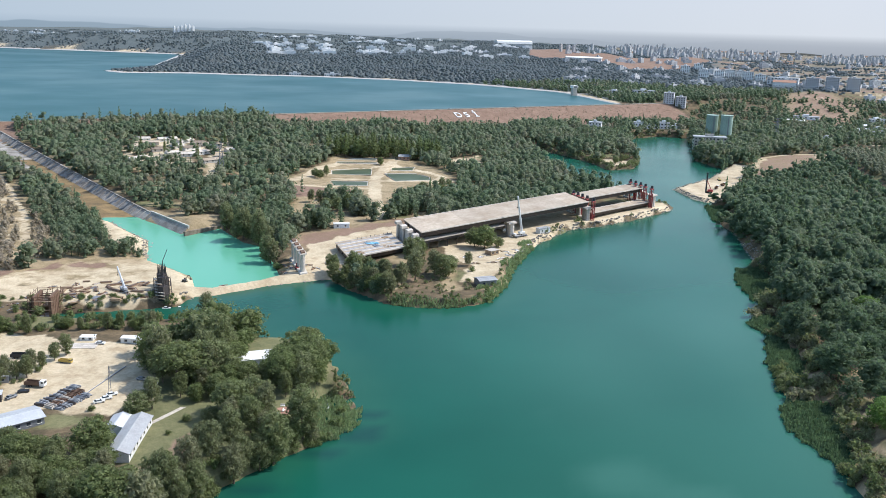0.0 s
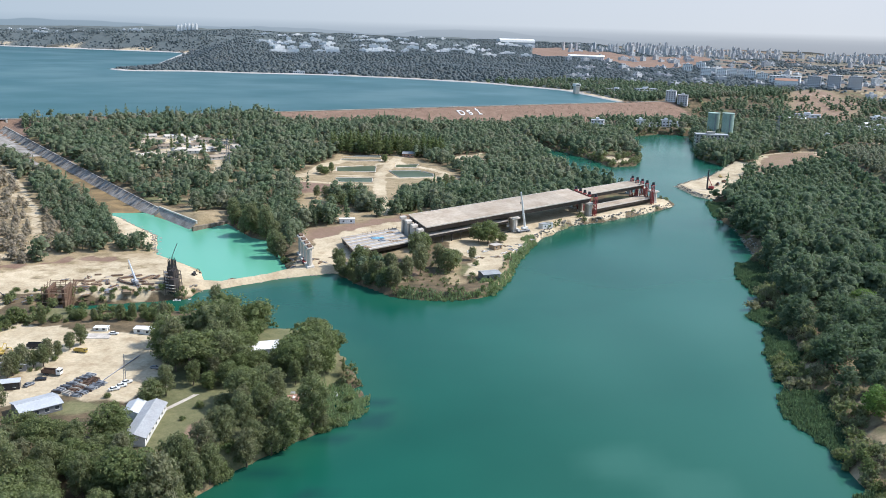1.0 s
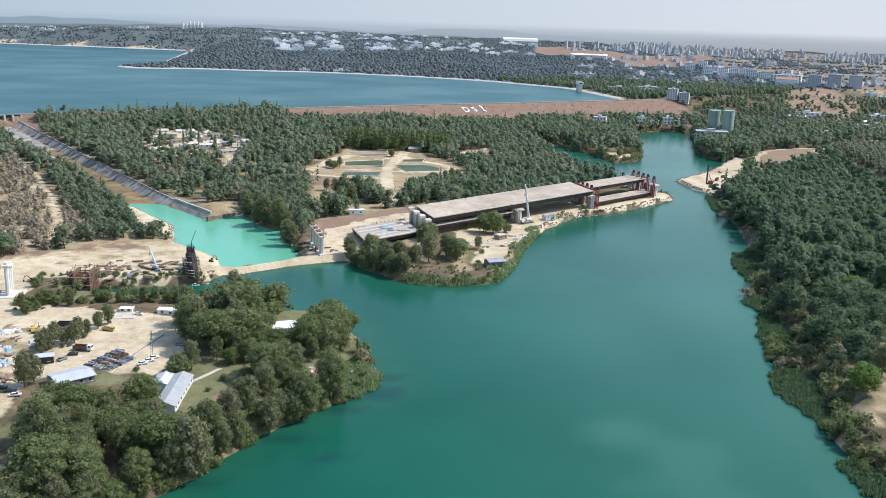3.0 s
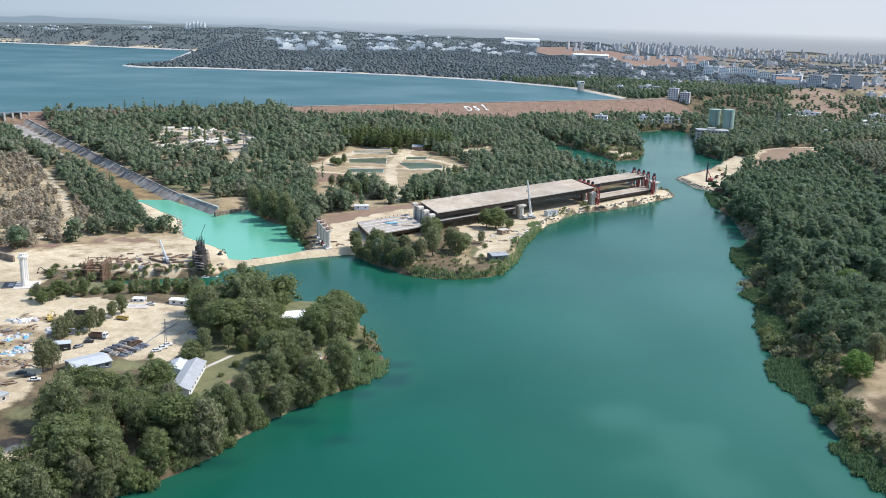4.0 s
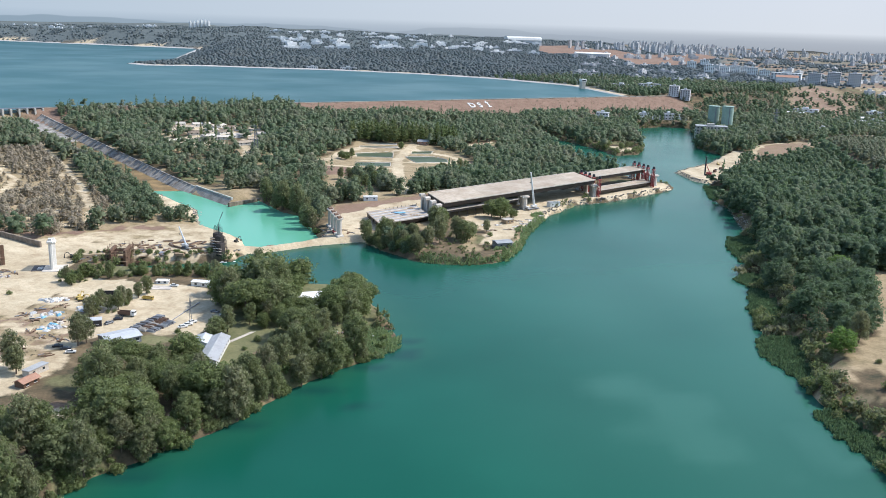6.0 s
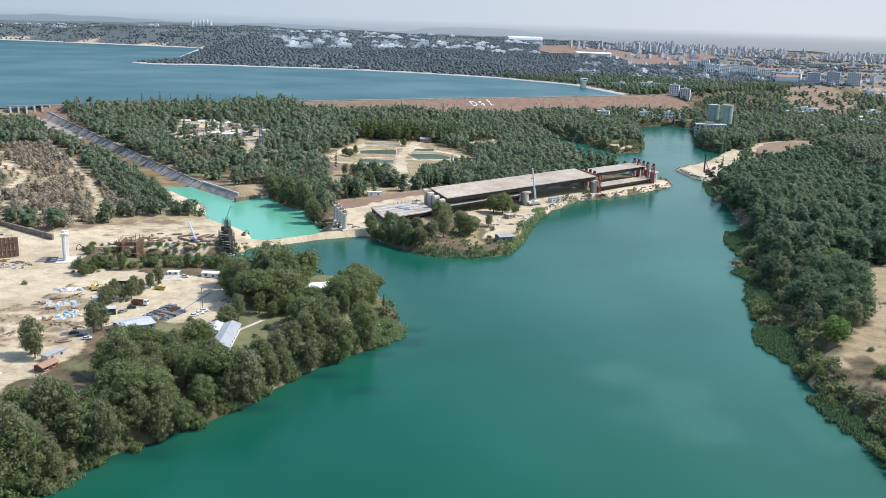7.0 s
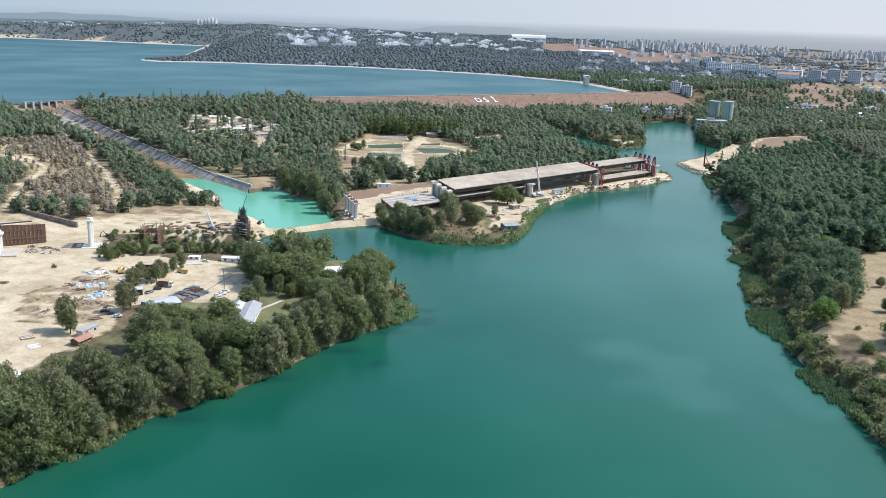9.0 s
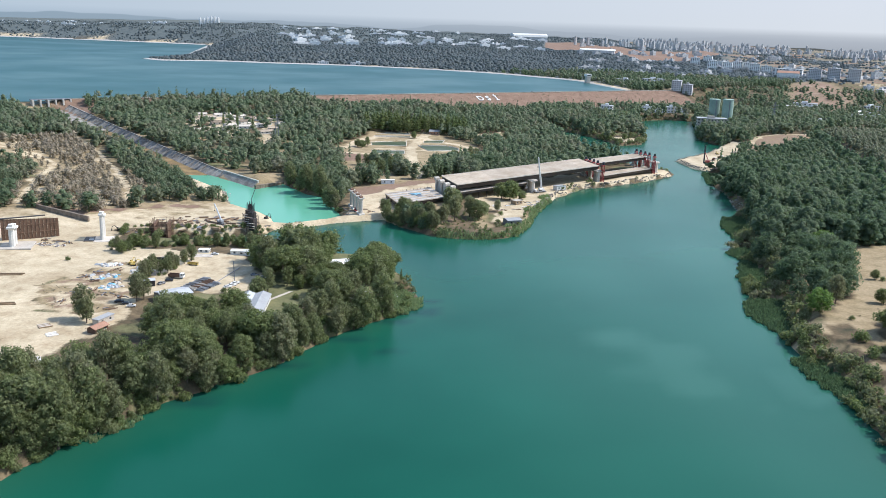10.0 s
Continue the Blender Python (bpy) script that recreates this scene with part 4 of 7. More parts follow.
keep &= (offset(HOLLOW, X, Y) > 1) & (offset(HOLLOW_SHED, X, Y) > 1)
keep &= ~west | inside((WOOD_SOUTH, WOOD_GARDEN, WOOD_SHORE_S, WOOD_CORNER), X, Y)
isle = (X > -80) & (X < 75) & (Y > 400) & (Y < 530)
keep &= ~isle | inside((WOOD_ISLAND,), X, Y)
bu, bv = bridge_uv(X, Y)
far_off = rng.uniform(size=X.shape) < np.where(np.hypot(X, Y) < 440, 0.36, np.where(np.hypot(X, Y) > 850, 0.3, np.where(X > 100, 0.34, 0.12)))
keep &= ~far_off
keep &= ~((bu > -95) & (bu < 300) & (bv > -25) & (bv < 47))
keep &= ~((offset(ORCHARD, X, Y) < 0) & (rng.uniform(size=X.shape) < 0.26 + 0.35 * waves(X, Y, 30, 53)))
keep &= ~((offset(CLEARING_GROVE, X, Y) < 0) & (rng.uniform(size=X.shape) < 0.6))
keep &= ~((offset(VILLAGE, X, Y) < 0) & (rng.uniform(size=X.shape) < 0.9))
keep &= ~(((X > -67) & (X < -51) & (Y > 296) & (Y < 330)) | (np.hypot(X + 40, Y - 274) < 5))
keep &= ~((X > 330) & (Y > 1.02 * X + 480) & (rng.uniform(size=X.shape) < 0.5))
keep &= ~((offset(DRY_EAST, X, Y) < 0) & (rng.uniform(size=X.shape) < 0.6))
keep &= ~((X > 120) & (Y < 238) & (rng.uniform(size=X.shape) < 0.3))
keep &= ~((X > 150) & (X < 226) & (Y > 862) & (Y < 965) & (rng.uniform(size=X.shape) < np.where(Y < 925, 0.9, 0.5)))
thin = waves(X, Y, 45, 33)
keep &= ~((thin > np.where((X > -240) & (X < -50) & (Y > 570) & (Y < 780), -0.1, 0.5)) & (rng.uniform(size=X.shape) < 0.75) & (Y > 430) & (X < 100))
keep &= offset(PLANTATION, X, Y) > 0
keep &= ~((X < -290) & (Y < 600) & (rng.uniform(size=X.shape) < 0.35))
X, Y = X[keep], Y[keep]
Z = height(X, Y)
dist = np.hypot(X, Y)
size = rng.uniform(0.68, 1.12, X.shape)
size = np.where(offset(ORCHARD, X, Y) < 3, size * 0.56, size)
size = np.where((X < -296) & (Y < 600), size * 0.62, size)
size = np.where((X > 275) & (X < 420) & (Y > 690) & (Y < 870), size * 0.74, size)
size = np.where(offset(PLANT_EDGE, X, Y, False) < 9, size * 1.25, size)
size = np.where((X > -80) & (X < 75) & (Y > 400) & (Y < 530), size * 0.78, size)
size = np.where((X > 100) & (Y < 640), size * 1.08, size)
size = np.where(inside((WOOD_SOUTH, WOOD_GARDEN), X, Y), size * rng.uniform(0.8, 1.35, X.shape), size)
size = np.where((X > -108) & (X < -68) & (Y > 212) & (Y < 250), np.minimum(size, 0.78), size)
size = np.where(inside(([(-140, 474), (-160, 530), (-205, 600), (-420, 850), (-480, 790), (-300, 610), (-222, 470)],), X, Y), size * (0.66 + 0.3 * smooth(560, 660, Y)), size)
size = np.where(dist > 440, size * np.where(X > 100, 1.22, 1.06), size)
size = np.where(inside((WOOD_SHORE_S, WOOD_SHORE_N), X, Y), size * 0.36, size)
turn = rng.uniform(0, 6.283, X.shape)
# beyond y 700 the tint is paler: haze put into leaf colour
tint = np.clip(rng.normal(0.42, 0.15, X.shape) + 0.2 * waves(X, Y, 70, 34) - 0.25 * ((X > 120) & (Y < 900)) + 0.12 * ((X < 20) & (Y > 500) & (Y < 720)) + 0.14 * (Y > 700) + 0.45 * (offset(ORCHARD, X, Y) < 3) - 0.4 * (offset(PLANT_EDGE, X, Y, False) < 9), 0.0, 0.93)
order = np.argsort(dist)
near = order[:150]
for i in near:
    kind = ("broad", "gum", "pine", "broad", "gum")[int(rng.randint(5))]
    tree(kind, int(rng.randint(4)), float(X[i]), float(Y[i]), float(size[i]), math.degrees(turn[i]))
# single trees on open ground: x, y, size, kind
TREES_YARD = [(-90, 271, 0.8, "broad"), (-87, 277, 0.75, "gum"), (-139, 256, 0.8, "gum"), (-137, 259, 0.7, "gum"), (-152, 231, 0.95, "gum"), (-149, 227, 0.8, "gum"), (-94, 243, 1.15, "broad"), (-174, 334, 0.55, "broad"), (-172, 347, 0.7, "broad"), (-100, 398, 0.95, "gum"), (-94, 402, 0.85, "broad")]
TREES_GARDEN = [(-80, 286, 0.62, "gum"), (-74, 293, 0.7, "gum"), (-66, 296, 0.75, "broad"), (-59, 299, 0.8, "pine"), (-83, 303, 0.85, "broad"), (-77, 300, 0.6, "broad"), (-64, 266, 0.55, "broad"), (-57, 262, 0.8, "gum"), (-72, 305, 0.9, "gum")]
TREES_ISLAND = [(37, 521, 1.3, "broad"), (31, 525, 1.0, "broad"), (46, 526, 0.6, "broad"), (-3, 448, 1, "gum"), (-3, 500, 1, "broad"), (-6, 479, 1.15, "gum"), (-2, 468, 0.95, "gum"), (12, 458, 1.15, "broad"), (7, 462, 0.95, "gum"), (16, 468, 0.8, "broad"), (26, 482, 0.6, "gum"), (-24, 434, 0.75, "gum"), (-34, 450, 0.8, "gum")]
TREES_PONDS = [(-70, 612, 0.8, "broad"), (-62, 606, 0.75, "gum"), (-55, 610, 0.8, "gum"), (-76, 622, 0.8, "gum"), (-66, 622, 0.75, "broad"), (-84, 632, 0.7, "gum"), (-92, 738, 0.7, "broad"), (-97, 745, 0.65, "broad"), (-88, 750, 0.6, "gum"), (-46, 815, 0.6, "broad"), (-12, 670, 0.7, "broad"), (-2, 676, 0.75, "gum"), (8, 682, 0.75, "broad"), (16, 690, 0.7, "gum"), (-4, 690, 0.7, "broad"), (11, 694, 0.75, "gum")]
TREES_EAST = [(160, 273, 1.0, "bright"), (212, 332, 0.42, "broad"), (196, 290, 0.6, "broad"), (194, 268, 0.7, "gum"), (184, 243, 0.55, "broad"), (210, 395, 0.95, "bright"), (188, 895, 0.6, "broad"), (196, 905, 0.6, "gum")]
TREES_TIP = [(-82, 381, 0.6, "broad"), (-28.4, 306, 0.42, "cypress"), (-40, 299, 1.05, "broad"), (-46, 297, 1, "pine"), (-51, 301, 0.9, "broad"), (-35, 304, 0.75, "broad"), (-44, 290, 0.6, "gum"), (-47, 304, 1.15, "pine"), (-40, 307, 1.1, "pine"), (-38, 318, 1.2, "broad"), (-44, 316, 1.25, "broad"), (-42, 328, 1.1, "pine"), (-36, 312, 0.9, "gum"), (-35, 326, 0.85, "broad"), (-58, 270, 1.05, "pine"), (-52, 275, 1.05, "broad"), (-60, 277, 0.95, "broad"), (-51, 266, 0.95, "broad"), (-47, 269, 0.85, "gum"), (-50, 259, 0.8, "gum"), (-54, 249, 0.9, "gum"), (-58, 241, 0.85, "gum"), (-62, 231, 0.9, "gum"), (-66, 222, 0.9, "gum"), (-71, 213, 0.95, "broad"), (-45, 257, 0.65, "gum"), (-41, 263, 0.55, "broad"), (-69, 226, 0.85, "broad"), (-62, 244, 0.7, "gum"), (-35, 270, 0.4, "broad"), (-34, 288, 0.4, "gum"), (-68, 288, 0.8, "broad"), (-74, 284, 0.6, "broad")]
for x, y, s, kind in TREES_YARD + TREES_GARDEN + TREES_ISLAND + TREES_PONDS + TREES_EAST + TREES_TIP:
    ob = tree("broad" if kind == "bright" else kind, int(rng.randint(4)) if kind != "cypress" else 0, x, y, s, rng.uniform(0, 360))
    if kind == "bright":
        crown = [c for c in ob.children if c.name.startswith("crown")][0]
        crown.data = crown.data.copy()
        crown.data.materials[0] = bright_leaf_mat
        ob.scale[0], ob.scale[1] = ob.scale[0] * 1.12, ob.scale[1] * 1.12
        ob["label"] = "fresh green round-crowned tree standing out from the rest"
def tree_row(points, count, jitter, kinds, lo, hi):
    """Trees set unevenly along a line in the plan."""
    for k in range(count):
        f = (k + 0.5) / count * (len(points) - 1)
        i = min(int(f), len(points) - 2)
        a, b = Vector(points[i]), Vector(points[i + 1])
        p = a + (b - a) * (f - i) + Vector((rng.uniform(-jitter, jitter), rng.uniform(-jitter, jitter)))
        kind = kinds[int(rng.randint(len(kinds)))]
        tree(kind, int(rng.randint(len(NEAR_FORMS[kind]))), p.x, p.y, rng.uniform(lo, hi), rng.uniform(0, 360))


tree_row([(-148, 288), (-141, 296), (-138, 310), (-136, 327)], 17, 2.0, ("gum", "gum", "bush"), 0.42, 0.62)
tree_row([(-182, 337), (-170, 341), (-140, 354), (-112, 358)], 14, 3.0, ("gum", "broad", "bush"), 0.35, 0.55)
tree_row([(-196, 391), (-160, 396), (-137, 402), (-116, 412)], 34, 2.4, ("bush",), 0.4, 0.75)
tree_row([(-186, 345), (-168, 350), (-140, 357), (-112, 362)], 40, 3.5, ("bush",), 0.6, 1.1)
tree_row([(-51, 464), (-44, 451), (-36, 441), (-26, 432), (-12, 423)], 15, 2.0, ("gum", "gum", "broad"), 0.5, 0.78)
tree_row([(-42, 472), (-30, 458), (-20, 446), (-6, 436)], 11, 2.5, ("gum", "gum", "broad"), 0.55, 0.85)
tree_row([(-72, 300), (-66, 298), (-68, 314), (-71, 324)], 5, 1.5, ("pine", "broad"), 0.7, 0.95)
tree_row([(-128, 116), (-120, 137), (-109, 150), (-97, 171), (-82, 187), (-66, 209), (-57, 231), (-41, 254), (-29, 266)], 76, 2.2, ("bush", "bush", "bush", "gum"), 0.55, 1.4)
tree_row([(-134, 570), (-113, 538), (-98, 525), (-90, 500), (-80, 472)], 36, 2.2, ("bush", "bush", "gum"), 0.7, 1.3)
tree_row([(142, 316), (146, 326), (149, 335), (153, 346)], 9, 1.2, ("bush",), 0.8, 1.2)
tree_row([(140, 254), (141, 245), (140, 234), (139, 222)], 9, 1.2, ("bush",), 0.8, 1.2)
tree_row([(-78, 292), (-70, 306), (-60, 300), (-50, 292), (-56, 288), (-66, 284)], 14, 3.0, ("bush",), 0.5, 0.9)
for k in range(36):
    ob = tree("cypress", 0, -100 + 3.1 * k + rng.uniform(-1, 1), 846 + 8 * (k % 3) + rng.uniform(-2, 2) + 0.25 * k, rng.uniform(1.05, 1.45), rng.uniform(0, 360))
    ob.scale[0], ob.scale[1] = ob.scale[0] * 1.7, ob.scale[1] * 1.7
for x, y in ((-238, 792), (-226, 800), (-205, 778), (-262, 800), (-196, 842), (-244, 838)):
    tree("cypress", 0, x, y, rng.uniform(0.9, 1.2), rng.uniform(0, 360))
for x, y, s in ((-76, 258, 0.5), (-73, 268, 0.7), (-68, 250, 0.6), (-194, 315, 0.6), (-106, 273, 0.6), (-101, 266, 0.7), (25, 450, 0.7), (28, 470, 0.8), (162, 235, 1.5), (159, 217, 1.5), (188, 256, 0.9), (170, 262, 0.6), (152, 205, 1.4), (166, 222, 1.0), (215, 330, 0.7), (180, 880, 1.4), (190, 878, 1.2), (202, 890, 1.5), (172, 900, 1.6), (168, 915, 1.6), (210, 905, 1.4), (196, 912, 1.1), (178, 925, 1.8), (205, 930, 1.7)):
    tree("bush", int(rng.randint(2)), x, y, s, rng.uniform(0, 360))
mid = order[150:]
mid_a, mid_b = mid[dist[mid] < 440], mid[dist[mid] >= 440]
forms_a = [joined(tree_form(k, 50 + i, 16, 800, 0.44, "dome")) for i, k in enumerate(("broad", "gum", "broad", "gum", "broad"))]
forms_b = [joined(tree_form(k, 70 + i, 10, 210, 0.56, "dome", 0.92)) for i, k in enumerate(("broad", "gum", "pine", "gum", "broad", "cypress"))]
forms_d = [tree_form(k, 80 + i, 3, 28, 0.85, "dome")[2:] for i, k in enumerate(("broad", "gum", "pine", "gum", "broad", "cypress"))]


def rows_of(sel, count):
    f = rng.randint(0, count, len(sel))
    return np.stack([X[sel], Y[sel], Z[sel], size[sel], turn[sel], f, tint[sel]], -1)


in_garden = (X[mid_a] < 0) & (Y[mid_a] < 400)
tint[mid_a[in_garden]] = np.clip(rng.normal(0.28, 0.14, in_garden.sum()), 0, 0.7)
wood("garden_woodland", rows_of(mid_a[in_garden], 5), forms_a, leaf_mat, "green pines and gum trees of the riverside garden", 1.1)
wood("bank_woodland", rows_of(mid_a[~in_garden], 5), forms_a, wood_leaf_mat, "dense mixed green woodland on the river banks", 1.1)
mid_c = mid_b[dist[mid_b] >= 640]
mid_b = mid_b[dist[mid_b] < 640]
in_grove = offset(ORCHARD, X[mid_b], Y[mid_b]) < 3
in_grove_far = offset(ORCHARD, X[mid_c], Y[mid_c]) < 3
on_east = X[mid_b] > 100
forms_g = [joined(tree_form(k, 65 + i, 7, 170, 0.6, "dome", 0.85)) for i, k in enumerate(("broad", "gum", "broad", "gum"))]
forms_m = [joined(tree_form(k, 60 + i, 11, 210, 0.56, "dome")) for i, k in enumerate(("broad", "gum", "broad", "gum"))]
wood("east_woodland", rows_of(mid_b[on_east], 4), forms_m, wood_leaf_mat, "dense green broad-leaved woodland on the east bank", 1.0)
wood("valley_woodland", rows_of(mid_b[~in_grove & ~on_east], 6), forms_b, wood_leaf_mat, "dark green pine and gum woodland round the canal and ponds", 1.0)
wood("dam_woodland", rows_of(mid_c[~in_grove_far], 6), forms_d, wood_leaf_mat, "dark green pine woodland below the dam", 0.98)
wood("dry_grove", rows_of(np.concatenate([mid_b[in_grove], mid_c[in_grove_far]]), 4), forms_g, dry_leaf_mat, "grey-brown thinly leaved trees planted in rows on brown soil", 1.1)

# a young plantation in close rows on the east bank
X, Y, rng = scatter(380, 640, 650, 950, 5.2, 55)
keep = (offset(PLANTATION, X, Y) < -9) & (X < Y * 0.62 + 40)
X, Y = X[keep], Y[keep]
Z, size, turn = height(X, Y), rng.uniform(0.5, 0.66, X.shape), rng.uniform(0, 6.283, X.shape)
tint = np.clip(rng.normal(0.8, 0.07, X.shape), 0, 0.95)
wood("pine_plantation", rows_of(np.arange(len(X)), 3), [tree_form("broad", 85 + i, 4, 26, 0.8, "dome")[2:] for i in range(3)], wood_leaf_mat, "even light green young trees planted close together", 1.0)

# far woods across the reservoir
X, Y, rng = scatter(-1700, 1600, 1050, 4000, 10, 35)
keep = (lake_side(X, Y) < -10) & (offset(LAKE, X, Y) > 14) & (np.abs(X) < Y * 0.62 + 60)
gaps = smooth(100, 400, X - 0.1 * Y) * smooth(0.3, 0.6, waves(X, Y * 1.8, 150, 39))
keep &= rng.uniform(size=X.shape) > 0.05 + 0.8 * gaps + 0.35 * smooth(2800, 3700, Y)
keep &= offset(FIELD_FAR, X, Y) > 5
keep &= ~((Y > 2450) & (X < 100) & (rng.uniform(size=X.shape) < np.where(waves(X, Y * 1.5, 130, 60) > 0.0, 0.75, 0.25)))
keep &= ~((offset(FIELDS_PLAIN, X, Y) < 0) & (offset(TREE_BELT, X, Y) > 0) & (rng.uniform(size=X.shape) < np.where(waves(X, Y * 2.5, 200, 40) > 0.45, 0.3, 0.97)))
keep &= ~((offset(DRY_EAST, X, Y) < 0) & (rng.uniform(size=X.shape) < 0.85))
X2, Y2, _ = scatter(300, 950, 900, 1560, 10.5, 37)
k2 = (offset(RIVER, X2, Y2) > 6) & (offset(LAKE, X2, Y2) > 14) & ~open_ground(X2, Y2) & ((X2 > 560) | (Y2 > 1240)) & (waves(X2, Y2, 80, 38) > -0.45) & ~((offset(DRY_EAST, X2, Y2) < 0) & (rng.uniform(size=X2.shape) < 0.6)) & (X2 < Y2 * 0.62)
X, Y = np.concatenate([X[keep], X2[k2]]), np.concatenate([Y[keep], Y2[k2]])
Z, size, turn = height(X, Y), rng.uniform(0.55, 0.95, X.shape), rng.uniform(0, 6.283, X.shape)
tint = np.clip(rng.normal(0.4, 0.25, X.shape) + 0.3 * waves(X, Y, 200, 36), 0, 0.98)


def far_form(seed):
    """A low uneven tuft, for crowns that stand close together."""
    r = np.random.RandomState(seed)
    return DOME_V * np.array([4.2, 4.2, 4.0]) * r.uniform(0.8, 1.2, (len(DOME_V), 1)) + np.array([0, 0, 2.4]), DOME_Q


def pale_shore():
    """Bare pale rock along the reservoir's waterline."""
    r, pts = np.random.RandomState(57), []
    for a, b in zip(LAKE[1:14], LAKE[2:15]):
        m = max(2, int(math.hypot(b[0] - a[0], b[1] - a[1]) / 9))
        pts += [(a[0] + (b[0] - a[0]) * k / m, a[1] + (b[1] - a[1]) * k / m) for k in range(m)]
    P = np.array(pts)
    for _ in range(6):
        P[1:-1] = (P[:-2] + P[1:-1] + P[2:]) / 3
    P = P[1:-1]
    T = np.gradient(P, axis=0)
    N = np.stack([T[:, 1], -T[:, 0]], -1) / np.linalg.norm(T, axis=1)[:, None]
    N *= np.where(offset(LAKE, P[:, 0] + N[:, 0] * 4, P[:, 1] + N[:, 1] * 4) > 0, 1, -1)[:, None]
    wide = (3 + 7 * np.abs(waves(P[:, 0], P[:, 1], 70, 58)) + r.uniform(0, 3, len(P)) + np.where(P[:, 1] > 2200, 7, 0))[:, None] * (0.35 + 0.65 * smooth(1450, 1700, P[:, 1]))[:, None]
    rows = [P - N * 5, P + N * 1, P + N * wide]
    Z = [np.full(len(P), LAKE_LEVEL - 0.6), np.full(len(P), LAKE_LEVEL + 0.9)] + [np.maximum(height(rows[2][:, 0], rows[2][:, 1]), LAKE_LEVEL) + 0.7]
    V = np.concatenate([np.column_stack([q, z]) for q, z in zip(rows, Z)])
    n, k = len(P), np.arange(len(P) - 1)
    Q = np.concatenate([np.stack([k + j * n, k + 1 + j * n, k + 1 + (j + 1) * n, k + (j + 1) * n], -1) for j in (0, 1)])
    tagged(new("lake_shore", quads_mesh("lake_shore", V, Q, shore_rock)), "bare pale rock along the reservoir's waterline", "shore", kind="structure")


pale_shore()
forms_c = [far_form(90 + i) for i in range(3)]
nearer = np.hypot(X, Y) < 1750
forms_e = [tree_form(k, 95 + i, 4, 14, 1.3, "dome")[2:] for i, k in enumerate(("broad", "gum", "broad"))]
wood("city_side_woodland", rows_of(np.where(nearer)[0], 3), forms_e, wood_leaf_mat, "dark green trees between the dam and the town", 1.1)
wood("far_woodland", rows_of(np.where(~nearer)[0], 3) * np.array([1, 1, 1, 0.95, 1, 1, 1]), forms_c, hazy_leaf_mat, "far hazy green woods on the hills beyond the reservoir", 1.2)

# shrubs along the shores and scrub on the dam
X, Y, rng = scatter(-260, 330, 80, 1180, 3.4, 41)
d = offset(RIVER, X, Y)
east = (X > 100) & (Y < 520)
bank = (d > np.where((X < 0) & (Y < 330) | east, -3.5, -0.6)) & (height(X, Y) > -0.3) & ((d < np.where(east, 9, 5.5)) | (east & inside([offset_out(p, 9) for p in REEDS_EAST], X, Y))) & (rng.uniform(size=X.shape) < np.where((X < -12) & (Y < 270), 0.78, np.where((X < 40) & (Y > 405) & (Y < 470), 0.95, np.where(east, 0.75, np.where(Y > 840, 0.95, 0.5))))) & ((waves(X, Y, 14, 42) > -0.35) | (Y < 270) | (Y > 840) | east)
bu, bv = bridge_uv(X, Y)
bank &= ~((bu > 60) & (bu < 255) & (bv > -40) & (bv < 47) & (rng.uniform(size=X.shape) < 0.8))
bank &= ~inside([offset_out(p, 0.5) for p in REEDS_EAST], X, Y)
bank &= ~((offset(SAND_EAST, X, Y) < 8) | (offset(TRACK_CAUSEWAY, X, Y, False) < 9))
X, Y = X[bank], Y[bank]
Z, size, turn = height(X, Y), rng.uniform(0.6, 1.35, X.shape) * np.where((X < -12) & (Y < 270), 1.15, np.where((X > 100) & (Y < 500), 1.5, 1.0)), rng.uniform(0, 6.283, X.shape)
thicket = offset(REEDS_WEST[2], X, Y) < 0.5
size = np.where(thicket, 0.55 + 0.35 * (size % 1), size)
tint = np.clip(rng.normal(0.4, 0.22, X.shape) - 0.5 * thicket + 0.25 * (X > 100) - 0.15 * (X < -12) * (Y < 300), 0, 0.88)
X2, Y2, _ = scatter(-20, 34, 420, 486, 4.2, 61)
isle_in = (offset([(-14, 427), (18, 424), (28, 440), (22, 452), (4, 474), (-16, 482)], X2, Y2) < 0) & (rng.uniform(size=X2.shape) < 0.55)
X, Y = np.concatenate([X, X2[isle_in]]), np.concatenate([Y, Y2[isle_in]])
more = int(isle_in.sum())
Z, size, turn = height(X, Y), np.concatenate([size, rng.uniform(0.3, 0.75, more)]), np.concatenate([turn, rng.uniform(0, 6.283, more)])
tint = np.concatenate([tint, rng.uniform(0.3, 0.8, more)])
wood("bank_shrubs", rows_of(np.arange(len(X)), 3), [joined(tree_form("bush", 110 + i, 5, 110, 0.34, "dome")) for i in range(3)], leaf_mat, "dense green shrubs overhanging the river's edge", 0.85)
X, Y, rng = scatter(-480, 420, 860, 1420, 6.5, 43)
dw = lake_side(X, Y)
ds = (X - DAM_A.x) * DAM_U.x + (Y - DAM_A.y) * DAM_U.y
on = (dw > 4) & (dw < 66) & (ds > 310) & (ds < 985) & (rng.uniform(size=X.shape) < 0.8)
X2, Y2, _ = scatter(-400, -200, 430, 680, 5.0, 44)
X3, Y3, _ = scatter(150, 300, 230, 400, 8.0, 45)
X4, Y4, _ = scatter(-190, -136, 232, 320, 2.6, 46)
o2, o3 = (offset(ORCHARD, X2, Y2) < 0) & (rng.uniform(size=X2.shape) < 0.15), (offset(BROWN_EAST, X3, Y3) < -3) & (rng.uniform(size=X3.shape) < 0.35)
o4 = (offset(YARD_SCRUB, X4, Y4) < 0) & (waves(X4, Y4, 14, 20) < 0.05) & (rng.uniform(size=X4.shape) < 0.65)
